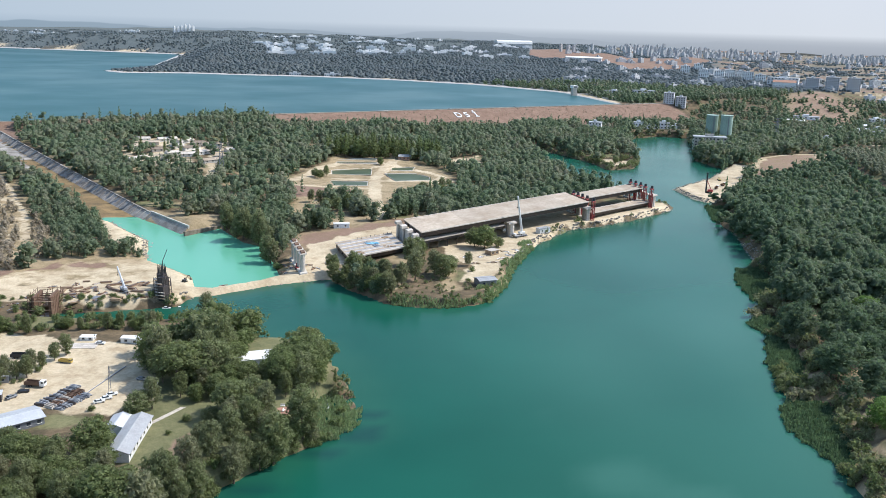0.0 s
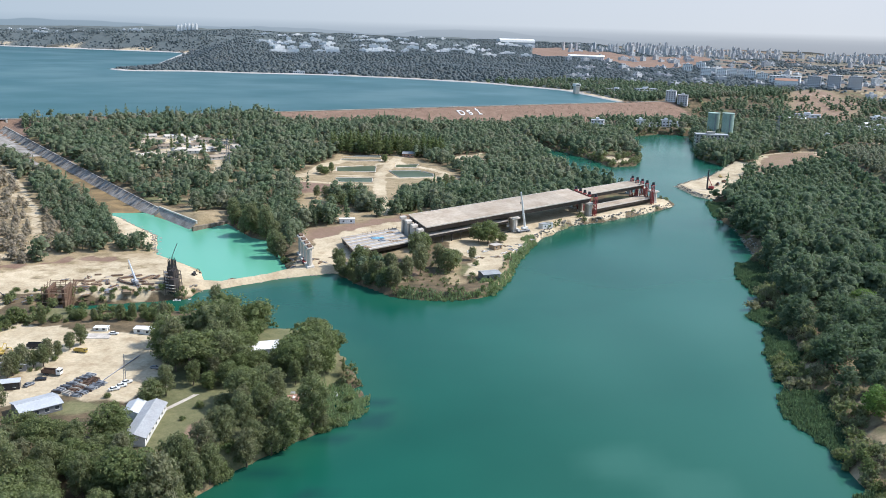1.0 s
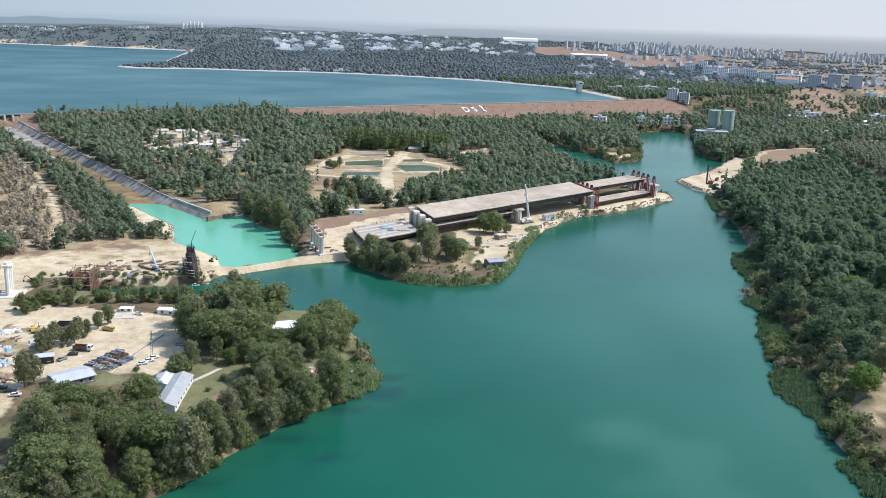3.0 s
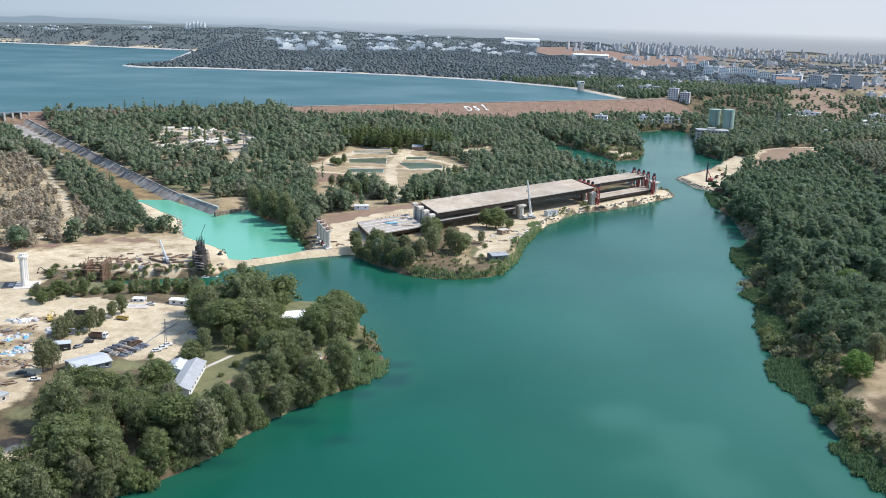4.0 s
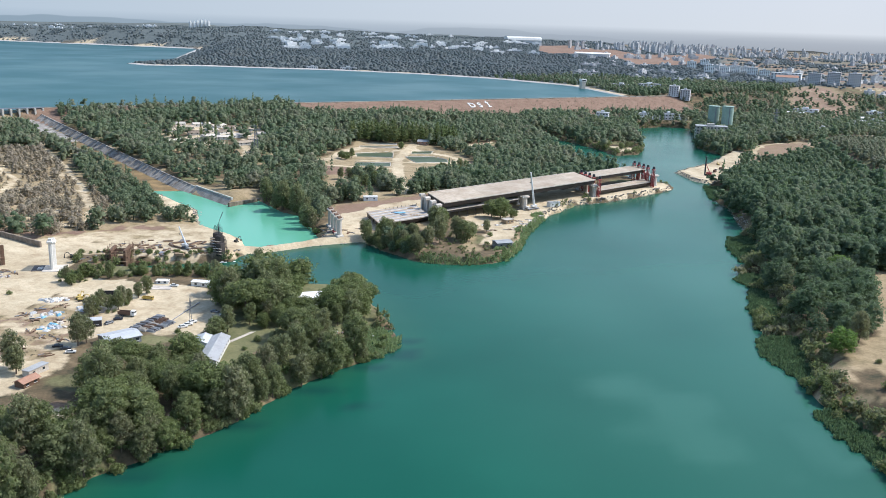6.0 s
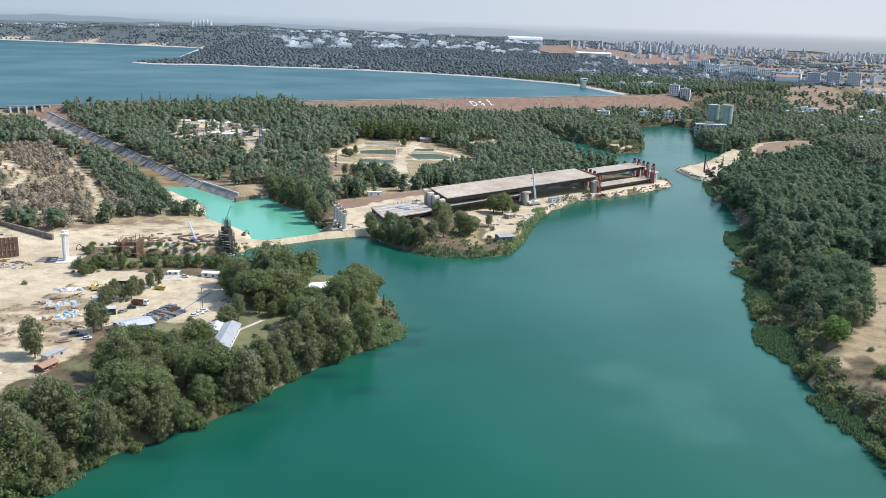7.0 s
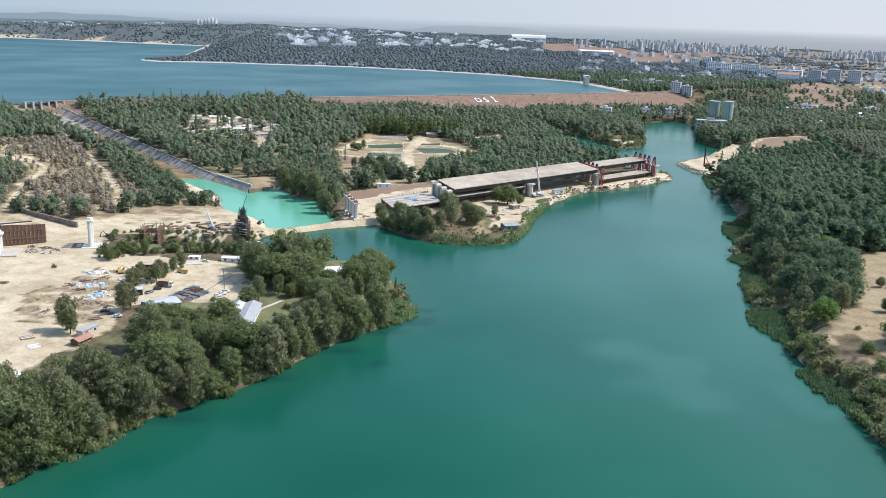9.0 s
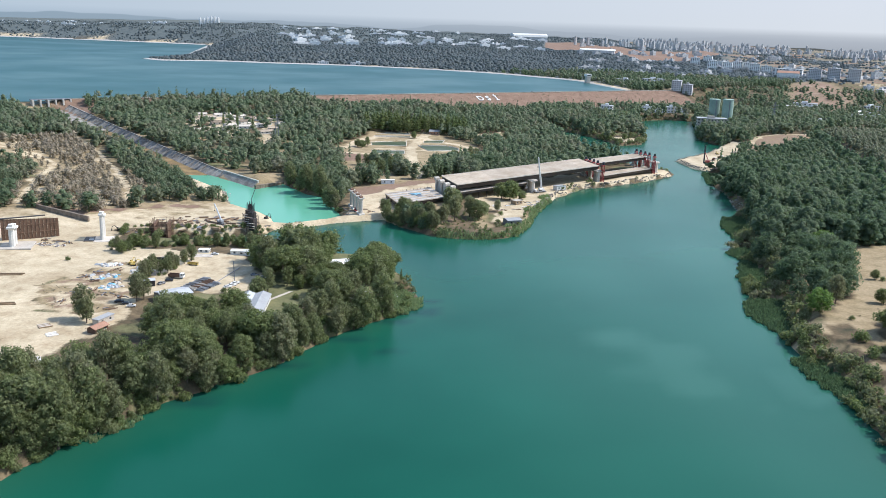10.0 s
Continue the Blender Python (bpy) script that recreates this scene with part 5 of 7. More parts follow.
X, Y = np.concatenate([X[on], X2[o2], X3[o3], X4[o4]]), np.concatenate([Y[on], Y2[o2], Y3[o3], Y4[o4]])
Z, size, turn = height(X, Y), rng.uniform(0.22, 0.6, X.shape), rng.uniform(0, 6.283, X.shape)
size = np.where((X < -130) & (Y < 330), size * 0.5, size)
tint = np.clip(rng.normal(0.7, 0.15, X.shape), 0, 0.98)
wood("dry_scrub", rows_of(np.arange(len(X)), 2), [joined(tree_form("bush", 120 + i, 4, 6, 0.6, "dome")) for i in range(2)], dry_leaf_mat, "dry olive scrub on the dam's slope and open ground")

# reed beds in the shallows
V, Q, T, n = [], [], [], 0
rng = np.random.RandomState(47)
for poly in REEDS:
    xs_, ys_ = [p[0] for p in poly], [p[1] for p in poly]
    area = (max(xs_) - min(xs_)) * (max(ys_) - min(ys_))
    m = int(area * (9 if xs_[0] > 100 else 6))
    px, py = rng.uniform(min(xs_), max(xs_), m), rng.uniform(min(ys_), max(ys_), m)
    ok = offset(poly, px, py) + waves(px, py, 7, 48) * 1.2 < 0
    px, py = px[ok], py[ok]
    low = height(px, py) < (0.35 if xs_[0] > 100 else 3.0)
    px, py = px[low], py[low]
    pz = np.maximum(height(px, py), -0.4)
    h = rng.uniform(1.3, 2.6, px.shape) * (1 + 0.25 * waves(px, py, 6, 49)) * (0.8 if xs_[0] > 100 else 0.58 if ys_[0] < 200 else 0.8 if ys_[0] > 400 else 0.75)
    a, w, lean = rng.uniform(0, 6.283, px.shape), rng.uniform(0.10, 0.22, px.shape), rng.uniform(-0.5, 0.5, (2,) + px.shape)
    cx, cy = np.cos(a) * w, np.sin(a) * w
    quad = np.stack([np.stack([px - cx, py - cy, pz], -1), np.stack([px + cx, py + cy, pz], -1), np.stack([px + cx * 1.6 + lean[0], py + cy * 1.6 + lean[1], pz + h * 0.9], -1), np.stack([px - cx * 0.6 + lean[0], py - cy * 0.6 + lean[1], pz + h], -1)], 1)
    V.append(quad.reshape(-1, 3))
    Q.append(np.arange(len(px) * 4).reshape(-1, 4) + n)
    T.append(np.repeat(np.clip(rng.normal(0.1 if xs_[0] > 100 else 0.75, 0.12, px.shape), 0, 0.98), 4))
    n += len(px) * 4
tagged(new("reed_bed", quads_mesh("reed_bed", np.concatenate(V), np.concatenate(Q), reed_mat, np.concatenate(T))), "tall green reed beds standing in the shallows", "reeds", kind="stuff")

# ---- bridge under construction: u along it, v across, askew to it ----


def bridge_xy(u, v):
    p = BR + EU * u + EV * v
    return p.x, p.y


def askew(bm):
    """Turns u, v, z into x, y, z for everything in a bmesh."""
    for v in bm.verts:
        p = EU * v.co.x + EV * v.co.y
        v.co.x, v.co.y = p.x, p.y
    return bm


def site_thing(name, u, v, z, label, category, group=""):
    x, y = bridge_xy(u, v)
    return thing(name, x, y, z, 0.0, label, category, group)


def girder_span(u0, u1, v0, v1, top, deep, label, girders=4):
    g = site_thing("bridge_deck", u0, v0, top - deep, label, "bridge deck", "deck spans")
    L, W = u1 - u0, v1 - v0
    step = L / max(1, round(L / 20))
    k = 0
    while k * step < L - 0.1:
        part("deck_slab", askew(box(k * step + 0.006, (k + 1) * step - 0.006, 0, W, deep - 0.5, deep)), deck_concrete, g)
        k += 1
    for side in (0.0, W - 0.5):
        part("edge_kerb", askew(box(0, L, side, side + 0.5, deep + 0.004, deep + 0.3, 0.05)), pale_concrete, g, "pale concrete edge kerb")
    for v, w in ((-0.16, 0.15), (W + 0.01, 0.15)):
        part("fascia", askew(box(0, L, v, v + w, deep - 0.35, deep + 0.3)), pale_concrete, g, "pale concrete fascia along the deck")
    for k in range(girders):
        c, b = W * (k + 0.5) / girders, W / girders
        bm = extrude_x([(c - b * 0.30, 0), (c + b * 0.30, 0), (c + b * 0.44, deep - 0.51), (c - b * 0.44, deep - 0.51)], 0.3, L - 0.3)
        part("box_girder", askew(bm), dark_steel, g, "dark steel box girder")
    for k in range(int(L / 4)):
        part("web_stiffener", askew(box(2 + 4 * k, 2.2 + 4 * k, W / girders * 0.05, W / girders * 0.055 + 0.1, 0.3, deep - 0.6)), dark_steel, g)
    return g


girder_span(1.5, 161, 0, 36.5, 16.2, 3.4, "long raised bridge deck of pale concrete on dark girders")
girder_span(164, 238, 11.5, 30, 16.0, 3.0, "raised pale bridge deck between red lifting towers", 3)
girder_span(165, 237, -1, 10.5, 7.6, 2.6, "lowered bridge deck segment waiting near the ground", 2)


def parked_deck(u0, u1, v0, v1, top, label):
    """A thin slab on dark trusses, kept under the raised deck."""
    g = site_thing("parked_deck", u0, v0, top - 2.4, label, "bridge deck")
    L, W = u1 - u0, v1 - v0
    part("slab", askew(box(0, L, 0, W, 1.7, 2.4, 0.05)), pale_concrete, g)
    for k in range(4):
        v = 1.6 + (W - 3.2) * k / 3
        part("truss_beam", askew(box(0.4, L - 0.4, v - 0.4, v + 0.4, 0, 1.69)), dark_steel, g, "dark steel truss beam")
    for k in range(int(L / 8)):
        part("prop", askew(rod((4 + 8 * k, 2.2, -5.2), (4 + 8 * k, 2.2, 0.0), 0.35, None, 6)), dark_steel, g, "dark steel prop")
    return g


parked_deck(5, 76, 2.0, 34, 10.6, "thin pale deck segment kept on dark trusses under the raised deck")
for k in range(4):
    x, y = bridge_xy(8 + 37 * k, 7)
    rails = thing("launching_rails", x, y, 2.2, math.degrees(math.atan2(EU.y, EU.x)), "dark steel launching rails lying on the ground under the deck", "rails", "launching rails")
    for j in range(6):
        part("rail", box(0, 33, -6 + 4.2 * j, -5.2 + 4.2 * j, 0, 1.0), dark_steel, rails)
    for j in range(8):
        part("sleeper", box(1 + 4.2 * j, 1.9 + 4.2 * j, -6.5, 16, -0.6, 0.0), brown_wood, rails)
low = girder_span(-50, -7, 6, 42, 7.4, 2.9, "low unfinished bridge segment with weathered grey deck")


def pillar_outline(lu, lv, n=4):
    """A pier plan with rounded ends along v."""
    pts = []
    r = lu / 2
    for s in (1, -1):
        for i in range(n + 1):
            a = math.pi * i / n
            pts.append((s * r * math.cos(a), s * (lv / 2 - r + r * math.sin(a))))
    return pts


def pier(u, v, top, lu=2.6, lv=5.6, label="pale concrete bridge pier with a notched head", saddle=True):
    x, y = bridge_xy(u, v)
    g0 = ground_z(x, y)
    p = thing("bridge_pier", x, y, g0 - 0.4, 0.0, label, "pier", "bridge piers")
    h = top - g0 + 0.4
    part("footing", askew(box(-2.4, 2.4, -3.8, 3.8, 0, 1.3, 0.15)), concrete, p)
    part("shaft", askew(prism(pillar_outline(lu, lv), 1.2, h - 1.3)), pale_concrete, p)
    part("cap", askew(box(-lu * 0.75, lu * 0.75, -lv * 0.55, lv * 0.55, h - 1.31, h - 0.5, 0.1)), pale_concrete, p)
    if saddle:
        for s in (-1, 1):
            part("bearing_block", askew(box(-lu * 0.6, lu * 0.6, s * lv * 0.36 - 0.8, s * lv * 0.36 + 0.8, h - 0.5, h, 0.05)), concrete, p)
    return p


for u in (0, 80, 160, 241.5):
    for v in (1.5, 13.5, 25.5, 37.5):
        pier(u, v, 12.75 if u < 240 else 13.0, 5.2 if v < 2 and u else 2.8, 8.4 if v < 2 else 5.6)
for v in (11, 20, 29, 38):
    p = pier(-80, v, 14.6, 3.0, 5.2, "tall pale concrete pier standing free above the basin bank", False)
    part("rebar_crown", askew(box(-1.2, 1.2, -2.2, 2.2, 11.5, 12.4)), rust, p, "rusty reinforcement bars on the head")
# end wall of the first pier row, with notches between the heads
wall = site_thing("abutment_wall", -3.2, 0, 2.6, "stepped grey concrete end wall with notched heads", "wall")
for k in range(4):
    if k < 3:
        part("wall_back", askew(box(1.0, 1.35, 3.02 + 12 * k, 11.98 + 12 * k, 0, 10.6)), concrete, wall)
    part("wall_panel", askew(box(-0.4, 1.0, 12 * k, 3.0 + 12 * k, 0, 11.2, 0.1)), pale_concrete, wall)
    part("wall_head", askew(box(-1.8, 2.8, 12 * k - 0.6, 12 * k + 3.6, 11.2, 13.0, 0.15)), pale_concrete, wall)


def lifting_tower(u, v, top):
    x, y = bridge_xy(u, v)
    g0 = ground_z(x, y)
    t = thing("lifting_tower", x, y, g0 - 0.2, 0.0, "red steel lifting tower with a dark jack on top", "lifting tower", "red lifting towers")
    h = top - g0
    for a in (-0.8, 0.8):
        for b in (-0.9, 0.9):
            part("leg", askew(rod((a * 1.3, b * 1.3, 0), (a * 1.3, b * 1.3, h - 1.6), 0.36, None, 6)), red_paint, t)
    n = int(h / 2.6)
    for k in range(n):
        z0, z1 = 0.3 + k * 2.6, 0.3 + (k + 1) * 2.6
        if z1 > h - 1.6:
            break
        for b in (-0.9, 0.9):
            part("brace", askew(add_rod(rod((-0.8, b, z0), (0.8, b, z1), 0.13), (0.8, b, z0), (-0.8, b, z1), 0.13)), red_paint, t)
        for a in (-0.8, 0.8):
            part("brace", askew(add_rod(rod((a, -0.9, z0), (a, 0.9, z1), 0.13), (a, -0.9, z1), (a, 0.9, z1), 0.13)), red_paint, t)
    part("head_beam", askew(box(-1.5, 1.5, -1.5, 1.5, h - 1.6, h - 0.7, 0.1)), red_paint, t)
    part("jack", rod((0.2, 0.2, h - 0.7), (0.2, 0.2, h + 1.4), 1.25, 0.9, 8), black_paint, t, "black hydraulic jack")
    part("jack_valve", box(-0.9, -0.4, -0.3, 0.3, h - 0.7, h + 0.3), grey_steel, t)
    return t


for v in (-4.2, 5.5, 12.5, 19.5, 26.5):
    lifting_tower(163.2, v + 0.5, 18.2)
for v in (-3.0, 6.0, 13.0, 20.5, 28.0):
    lifting_tower(236.0, v, 19.4)

# work left on the low segment
for k in range(15):
    part("deck_strip", askew(box(0.6, 42.4, 1.1 + 2.3 * k, 2.6 + 2.3 * k, 2.905, 2.99)), (pale_concrete, grey_roof, deck_concrete)[k % 3], low, "weathered plank strip along the deck")
for k, (u, v, w, l) in enumerate(((-40, 12, 3, 6), (-30, 30, 5, 3), (-18, 14, 2, 8), (-26, 20, 4, 4), (-14, 34, 3, 5))):
    x, y = bridge_xy(u, v)
    t = thing("formwork_stack", x, y, 7.41, 43 + 25 * k, "stack of weathered timber formwork on the low deck", "timber stack", "formwork stacks")
    for j in range(4):
        part("board", box(-w / 2, w / 2, -l / 2 + j * l / 4, -l / 2 + (j + 0.8) * l / 4, 0, 0.25 + 0.1 * (j % 2)), (brown_wood, grey_steel)[k % 2], t)
x, y = bridge_xy(-27, 26)
t = thing("blue_tarpaulin", x, y, 7.42, 20, "crumpled light blue tarpaulin spread on the deck", "tarpaulin")
bm = bmesh.new()
bmesh.ops.create_grid(bm, x_segments=10, y_segments=6, size=1.0)
for v in bm.verts:
    v.co = Vector((v.co.x * 3.6 + 0.4 * math.sin(v.co.y * 5), v.co.y * 1.9 + 0.3 * math.sin(v.co.x * 4), 0.35 + 0.3 * math.sin(v.co.x * 6) * math.cos(v.co.y * 5)))
part("sheet", bm, blue_sheet, t)
for k in range(9):
    x, y = bridge_xy(-34 + 3.4 * k, 40.5)
    t = thing("deck_post", x, y, 7.38, 0, "short dark safety post on the deck edge", "post", "deck posts")
    part("post", rod((0, 0, 0), (0, 0, 1.5), 0.12), black_paint, t)
    part("foot", box(-0.25, 0.25, -0.25, 0.25, 0, 0.1), grey_steel, t)

# ---- machines and vehicles ----
def wheel(parent, x, y, r=0.5, wide=0.35):
    w = part("wheel", rod((x, y - wide / 2, r), (x, y + wide / 2, r), r, None, 12), rubber, parent)
    part("rim", rod((x, y - wide / 2 - 0.02, r), (x, y + wide / 2 + 0.02, r), r * 0.55, None, 8), grey_steel, w)
    return w


def truck(x, y, turn, paint, tub, label, size=0.88):
    t = thing("dump_truck", x, y, None, turn, label, "truck", "trucks")
    t.scale = (size, size, size)
    part("chassis", box(-4.0, 3.9, -0.5, 0.5, 0.6, 0.95), black_paint, t)
    cab = part("cab", extrude_x([(-1.2, 0.7), (1.2, 0.7), (1.2, 2.9), (-1.2, 2.9)], 2.2, 4.1), paint, t)
    part("windscreen", box(4.08, 4.13, -1.05, 1.05, 1.8, 2.7), pane_dark, cab)
    part("side_window", box(2.9, 3.8, -1.23, -1.18, 1.9, 2.6), pane_dark, cab)
    part("side_window", box(2.9, 3.8, 1.18, 1.23, 1.9, 2.6), pane_dark, cab)
    bm = box(-4.2, 2.0, -1.25, 1.25, 1.0, 1.2)
    for a in ((-4.2, 2.0, -1.25, -1.13, 1.2, 2.5), (-4.2, 2.0, 1.13, 1.25, 1.2, 2.5), (1.88, 2.0, -1.13, 1.13, 1.2, 2.9), (-4.2, -4.08, -1.13, 1.13, 1.2, 2.2)):
        add_box(bm, *a)
    part("tipper_body", bm, tub, t)
    for wx in (3.1, -1.6, -2.8):
        for wy in (-1.0, 1.0):
            wheel(t, wx, wy)
    return t


def car(x, y, turn, paint, label):
    t = thing("car", x, y, None, turn, label, "car", "parked cars")
    t.scale = (0.88, 0.88, 0.88)
    part("body", extrude_x([(-0.88, 0.35), (0.88, 0.35), (0.9, 0.8), (0.8, 0.98), (-0.8, 0.98), (-0.9, 0.8)], -2.15, 2.15), paint, t)
    lo = ((-1.7, -0.78, 0.98), (1.0, -0.78, 0.98), (1.0, 0.78, 0.98), (-1.7, 0.78, 0.98))
    hi = ((-1.2, -0.62, 1.46), (0.3, -0.62, 1.46), (0.3, 0.62, 1.46), (-1.2, 0.62, 1.46))
    for i, name in enumerate(("side_window", "windscreen", "side_window", "rear_window")):
        bm = bmesh.new()
        bm.faces.new([bm.verts.new(q) for q in (lo[i], lo[(i + 1) % 4], hi[(i + 1) % 4], hi[i])])
        part(name, bm, pane_dark, t)
    part("roof", box(-1.22, 0.32, -0.64, 0.64, 1.46, 1.5, 0.02), paint, t)
    for wx in (-1.35, 1.35):
        for wy in (-0.8, 0.8):
            wheel(t, wx, wy, 0.32, 0.22)
    return t


def crane(x, y, turn, boom, lift, label, paint=white_paint):
    """A mobile crane with its boom raised."""
    t = thing("mobile_crane", x, y, None, turn, label, "crane", "mobile cranes")
    part("carrier", box(-5, 5, -1.3, 1.3, 0.7, 1.5, 0.1), grey_steel, t)
    part("driving_cab", box(3.6, 5.2, -1.25, 1.25, 1.5, 2.7, 0.12), paint, t)
    part("turntable", rod((-1, 0, 1.5), (-1, 0, 2.0), 1.2, None, 12), black_paint, t)
    house = part("superstructure", box(-3.6, 0.8, -1.2, 1.2, 2.0, 3.4, 0.12), paint, t)
    part("window", box(-0.2, 0.7, -1.25, -1.2, 2.4, 3.2), pane_dark, house)
    a = radians(lift)
    tip = Vector((-1.6 + boom * math.cos(a), 0, 2.9 + boom * math.sin(a)))
    root = Vector((-1.6, 0, 2.9))
    for k, (f0, f1, r) in enumerate(((0, 0.4, 0.75), (0.38, 0.72, 0.62), (0.7, 1.0, 0.5))):
        part("boom_section", rod(root.lerp(tip, f0), root.lerp(tip, f1), r, None, 8), paint, t)
    part("hook_cable", rod(tip, tip - Vector((0, 0, boom * 0.28)), 0.07, None, 4), black_paint, t)
    part("hook_block", box(tip.x - 0.3, tip.x + 0.3, -0.3, 0.3, tip.z - boom * 0.28 - 0.7, tip.z - boom * 0.28), black_paint, t)
    for wx in (-4, -2.6, 2.4, 3.8):
        for wy in (-1.1, 1.1):
            wheel(t, wx, wy, 0.55, 0.4)
    for wx in (-4.6, 4.0):
        for s in (-1, 1):
            part("outrigger", box(wx - 0.2, wx + 0.2, min(s * 1.2, s * 3), max(s * 1.2, s * 3), 0.5, 0.8), grey_steel, t)
    return t


def excavator(x, y, turn, paint, label):
    t = thing("excavator", x, y, None, turn, label, "excavator", "excavators")
    t.scale = (0.68, 0.68, 0.68)
    for s in (-1, 1):
        part("track", box(-1.9, 1.9, s * 1.1 - 0.3, s * 1.1 + 0.3, 0, 0.85, 0.25), rubber, t)
    part("house", box(-1.9, 1.0, -1.2, 1.2, 1.0, 2.1, 0.15), paint, t)
    cab = part("cab", box(0.2, 1.5, 0.2, 1.2, 2.1, 3.0, 0.1), paint, t)
    part("window", box(1.48, 1.53, 0.3, 1.1, 2.3, 2.9), pane_dark, cab)
    part("boom", add_rod(rod((0.9, -0.2, 1.8), (3.0, -0.2, 4.4), 0.3, None, 4), (3.0, -0.2, 4.4), (5.0, -0.2, 3.8), 0.26, None, 4), paint, t)
    part("stick", rod((5.0, -0.2, 3.9), (5.6, -0.2, 1.4), 0.2, None, 4), paint, t)
    part("bucket", extrude_x([(-0.7, 0.3), (0.4, 0.3), (0.4, 1.3), (-0.7, 1.3)], 5.1, 6.1), black_paint, t)
    return t


def drill_rig(x, y, turn):
    t = thing("drill_rig", x, y, None, turn, "dark piling rig with a tall mast on the sandbank", "drill rig")
    for s in (-1, 1):
        part("track", box(-2.6, 2.6, s * 1.4 - 0.4, s * 1.4 + 0.4, 0, 1.1, 0.3), rubber, t)
    part("house", box(-3.2, 1.2, -1.4, 1.4, 1.2, 3.2, 0.15), red_paint, t)
    part("mast", box(2.0, 2.8, -0.4, 0.4, 0.6, 16.5), black_paint, t)
    part("kelly_bar", rod((3.1, 0, 0.3), (3.1, 0, 15.5), 0.25, None, 6), grey_steel, t)
    part("stay", rod((-1.5, 0.6, 3.2), (2.3, 0.3, 10.5), 0.18), red_paint, t)
    part("stay", rod((-1.5, -0.6, 3.2), (2.3, -0.3, 10.5), 0.18), red_paint, t)
    part("mast_head", box(1.4, 3.5, -0.6, 0.6, 16.5, 17.2), black_paint, t)
    return t


def bars(name, x, y, turn, count, length, wide, mat, label, group="", high=0.35, z=None, layers=2):
    """A loose stack of long pieces lying side by side."""
    t = thing(name, x, y, z, turn, label, name.replace("_", " "), group)
    r = random.Random(int(abs(x * 13 + y * 7)))
    for layer in range(layers):
        for k in range(count - layer):
            v = (k - (count - layer - 1) / 2) * wide * 1.08
            l, dx = length * r.uniform(0.8, 1.0), r.uniform(-0.06, 0.06) * length
            bm = box(-l / 2 + dx, l / 2 + dx, -wide / 2, wide / 2, 0, high)
            bmesh.ops.rotate(bm, verts=bm.verts, cent=(0, 0, 0), matrix=Matrix.Rotation(r.uniform(-0.05, 0.05), 3, "Z"))
            bmesh.ops.translate(bm, verts=bm.verts, vec=(0, v, layer * high * 1.02))
            part("bar", bm, mat[k % len(mat)] if isinstance(mat, tuple) else mat, t)
    return t


# the site on the island
x, y = bridge_xy(85, -6)
crane(x, y, 215, 24.5, 79, "white mobile crane with its boom raised beside the bridge pier")
small = crane(-143, 411, 128, 17, 38, "small grey crane among stacked timber on the sand", blue_roof)
small.scale = (0.7, 0.7, 0.8)
drill_rig(238.5, 742, 150)
excavator(-121, 437, 60, black_paint, "dark excavator on the sand spit beside the basin")
excavator(-193, 381, 200, black_paint, "dark excavator standing on the pale sand")
excavator(-159, 308, 30, yellow_paint, "yellow digger parked among scrap by the yard")
excavator(-161, 311, 80, yellow_paint, "yellow digger parked among scrap by the yard")
excavator(267, 806, 100, yellow_paint, "yellow digger on the sandy bank")
excavator(-68, 466, 110, red_paint, "red digger working beside the free-standing piers")
truck(-133, 292, -5, white_paint, rust, "white dump truck with a dusty brown tipper body")
truck(-150, 318, 5, black_paint, black_paint, "black dump truck parked by the yard's edge")
truck(-132, 315.5, -8, yellow_paint, yellow_paint, "small yellow lorry parked on the pale yard", 0.62)
truck(252, 765, 60, white_paint, rust, "pale dump truck on the sandbank")
truck(262, 778, 45, white_paint, rust, "pale dump truck on the sandbank")
for x, y, a, m, l in ((-103.8, 286, 35, white_paint, "white car parked beside the lawn"), (-104.6, 282.8, 30, white_paint, "white car parked beside the lawn"), (-106, 279.8, 33, white_paint, "white car parked beside the lawn"), (-135, 287, 20, black_paint, "dark car beside the dump truck"), (-98, 300, -15, grey_steel, "grey car in the shade of the trees"), (-93, 296, -15, white_paint, "white car in the shade of the trees"), (-142, 252, 15, black_paint, "dark car under a single tree"), (-139, 249, 15, white_paint, "white car under a single tree"), (-146, 254, 20, black_paint, "dark car under a single tree"), (48, 545, 60, white_paint, "white car on the sandy site road"), (-120, 402, 10, white_paint, "white van-like car beside the rebar tower"), (-114, 404, 10, white_paint, "white car beside the rebar tower"), (-137, 282, 60, grey_steel, "grey car under the yard trees"), (-126.5, 336, 0, white_paint, "small white car by the white cabins"), (-60, 1124.5, 31, white_paint, "white car parked on the dam crest"), (20, 1173, 31, white_paint, "white car parked on the dam crest"), (110, 1227.5, 31, grey_steel, "grey car parked on the dam crest"), (190, 1275.5, 31, white_paint, "white car parked on the dam crest")):
    car(x, y, a, m, l)

# steel in the yard
rr = random.Random(5)
for row, (count, m) in enumerate(((22, (grey_steel, grey_roof, dark_steel)), (19, (rust, pale_concrete, rust)), (17, (grey_steel, dark_steel, grey_roof)))):
    a = radians(70)
    for k in range(count):
        along, across = 0.85 * k + rr.uniform(-0.15, 0.15), 2.2 + 4.3 * row + rr.uniform(-0.3, 0.3)
        x, y = -127.2 + along * math.cos(a) + across * math.sin(a), 277 + along * math.sin(a) - across * math.cos(a)
        bars("steel_bundle", x, y, 70 - 90 + rr.uniform(-9, 9), 2, 3.9, 0.3, m[rr.randrange(3)], "bundle of steel bars stacked in close rows in the yard", "steel bundles", 0.42, None, 2)
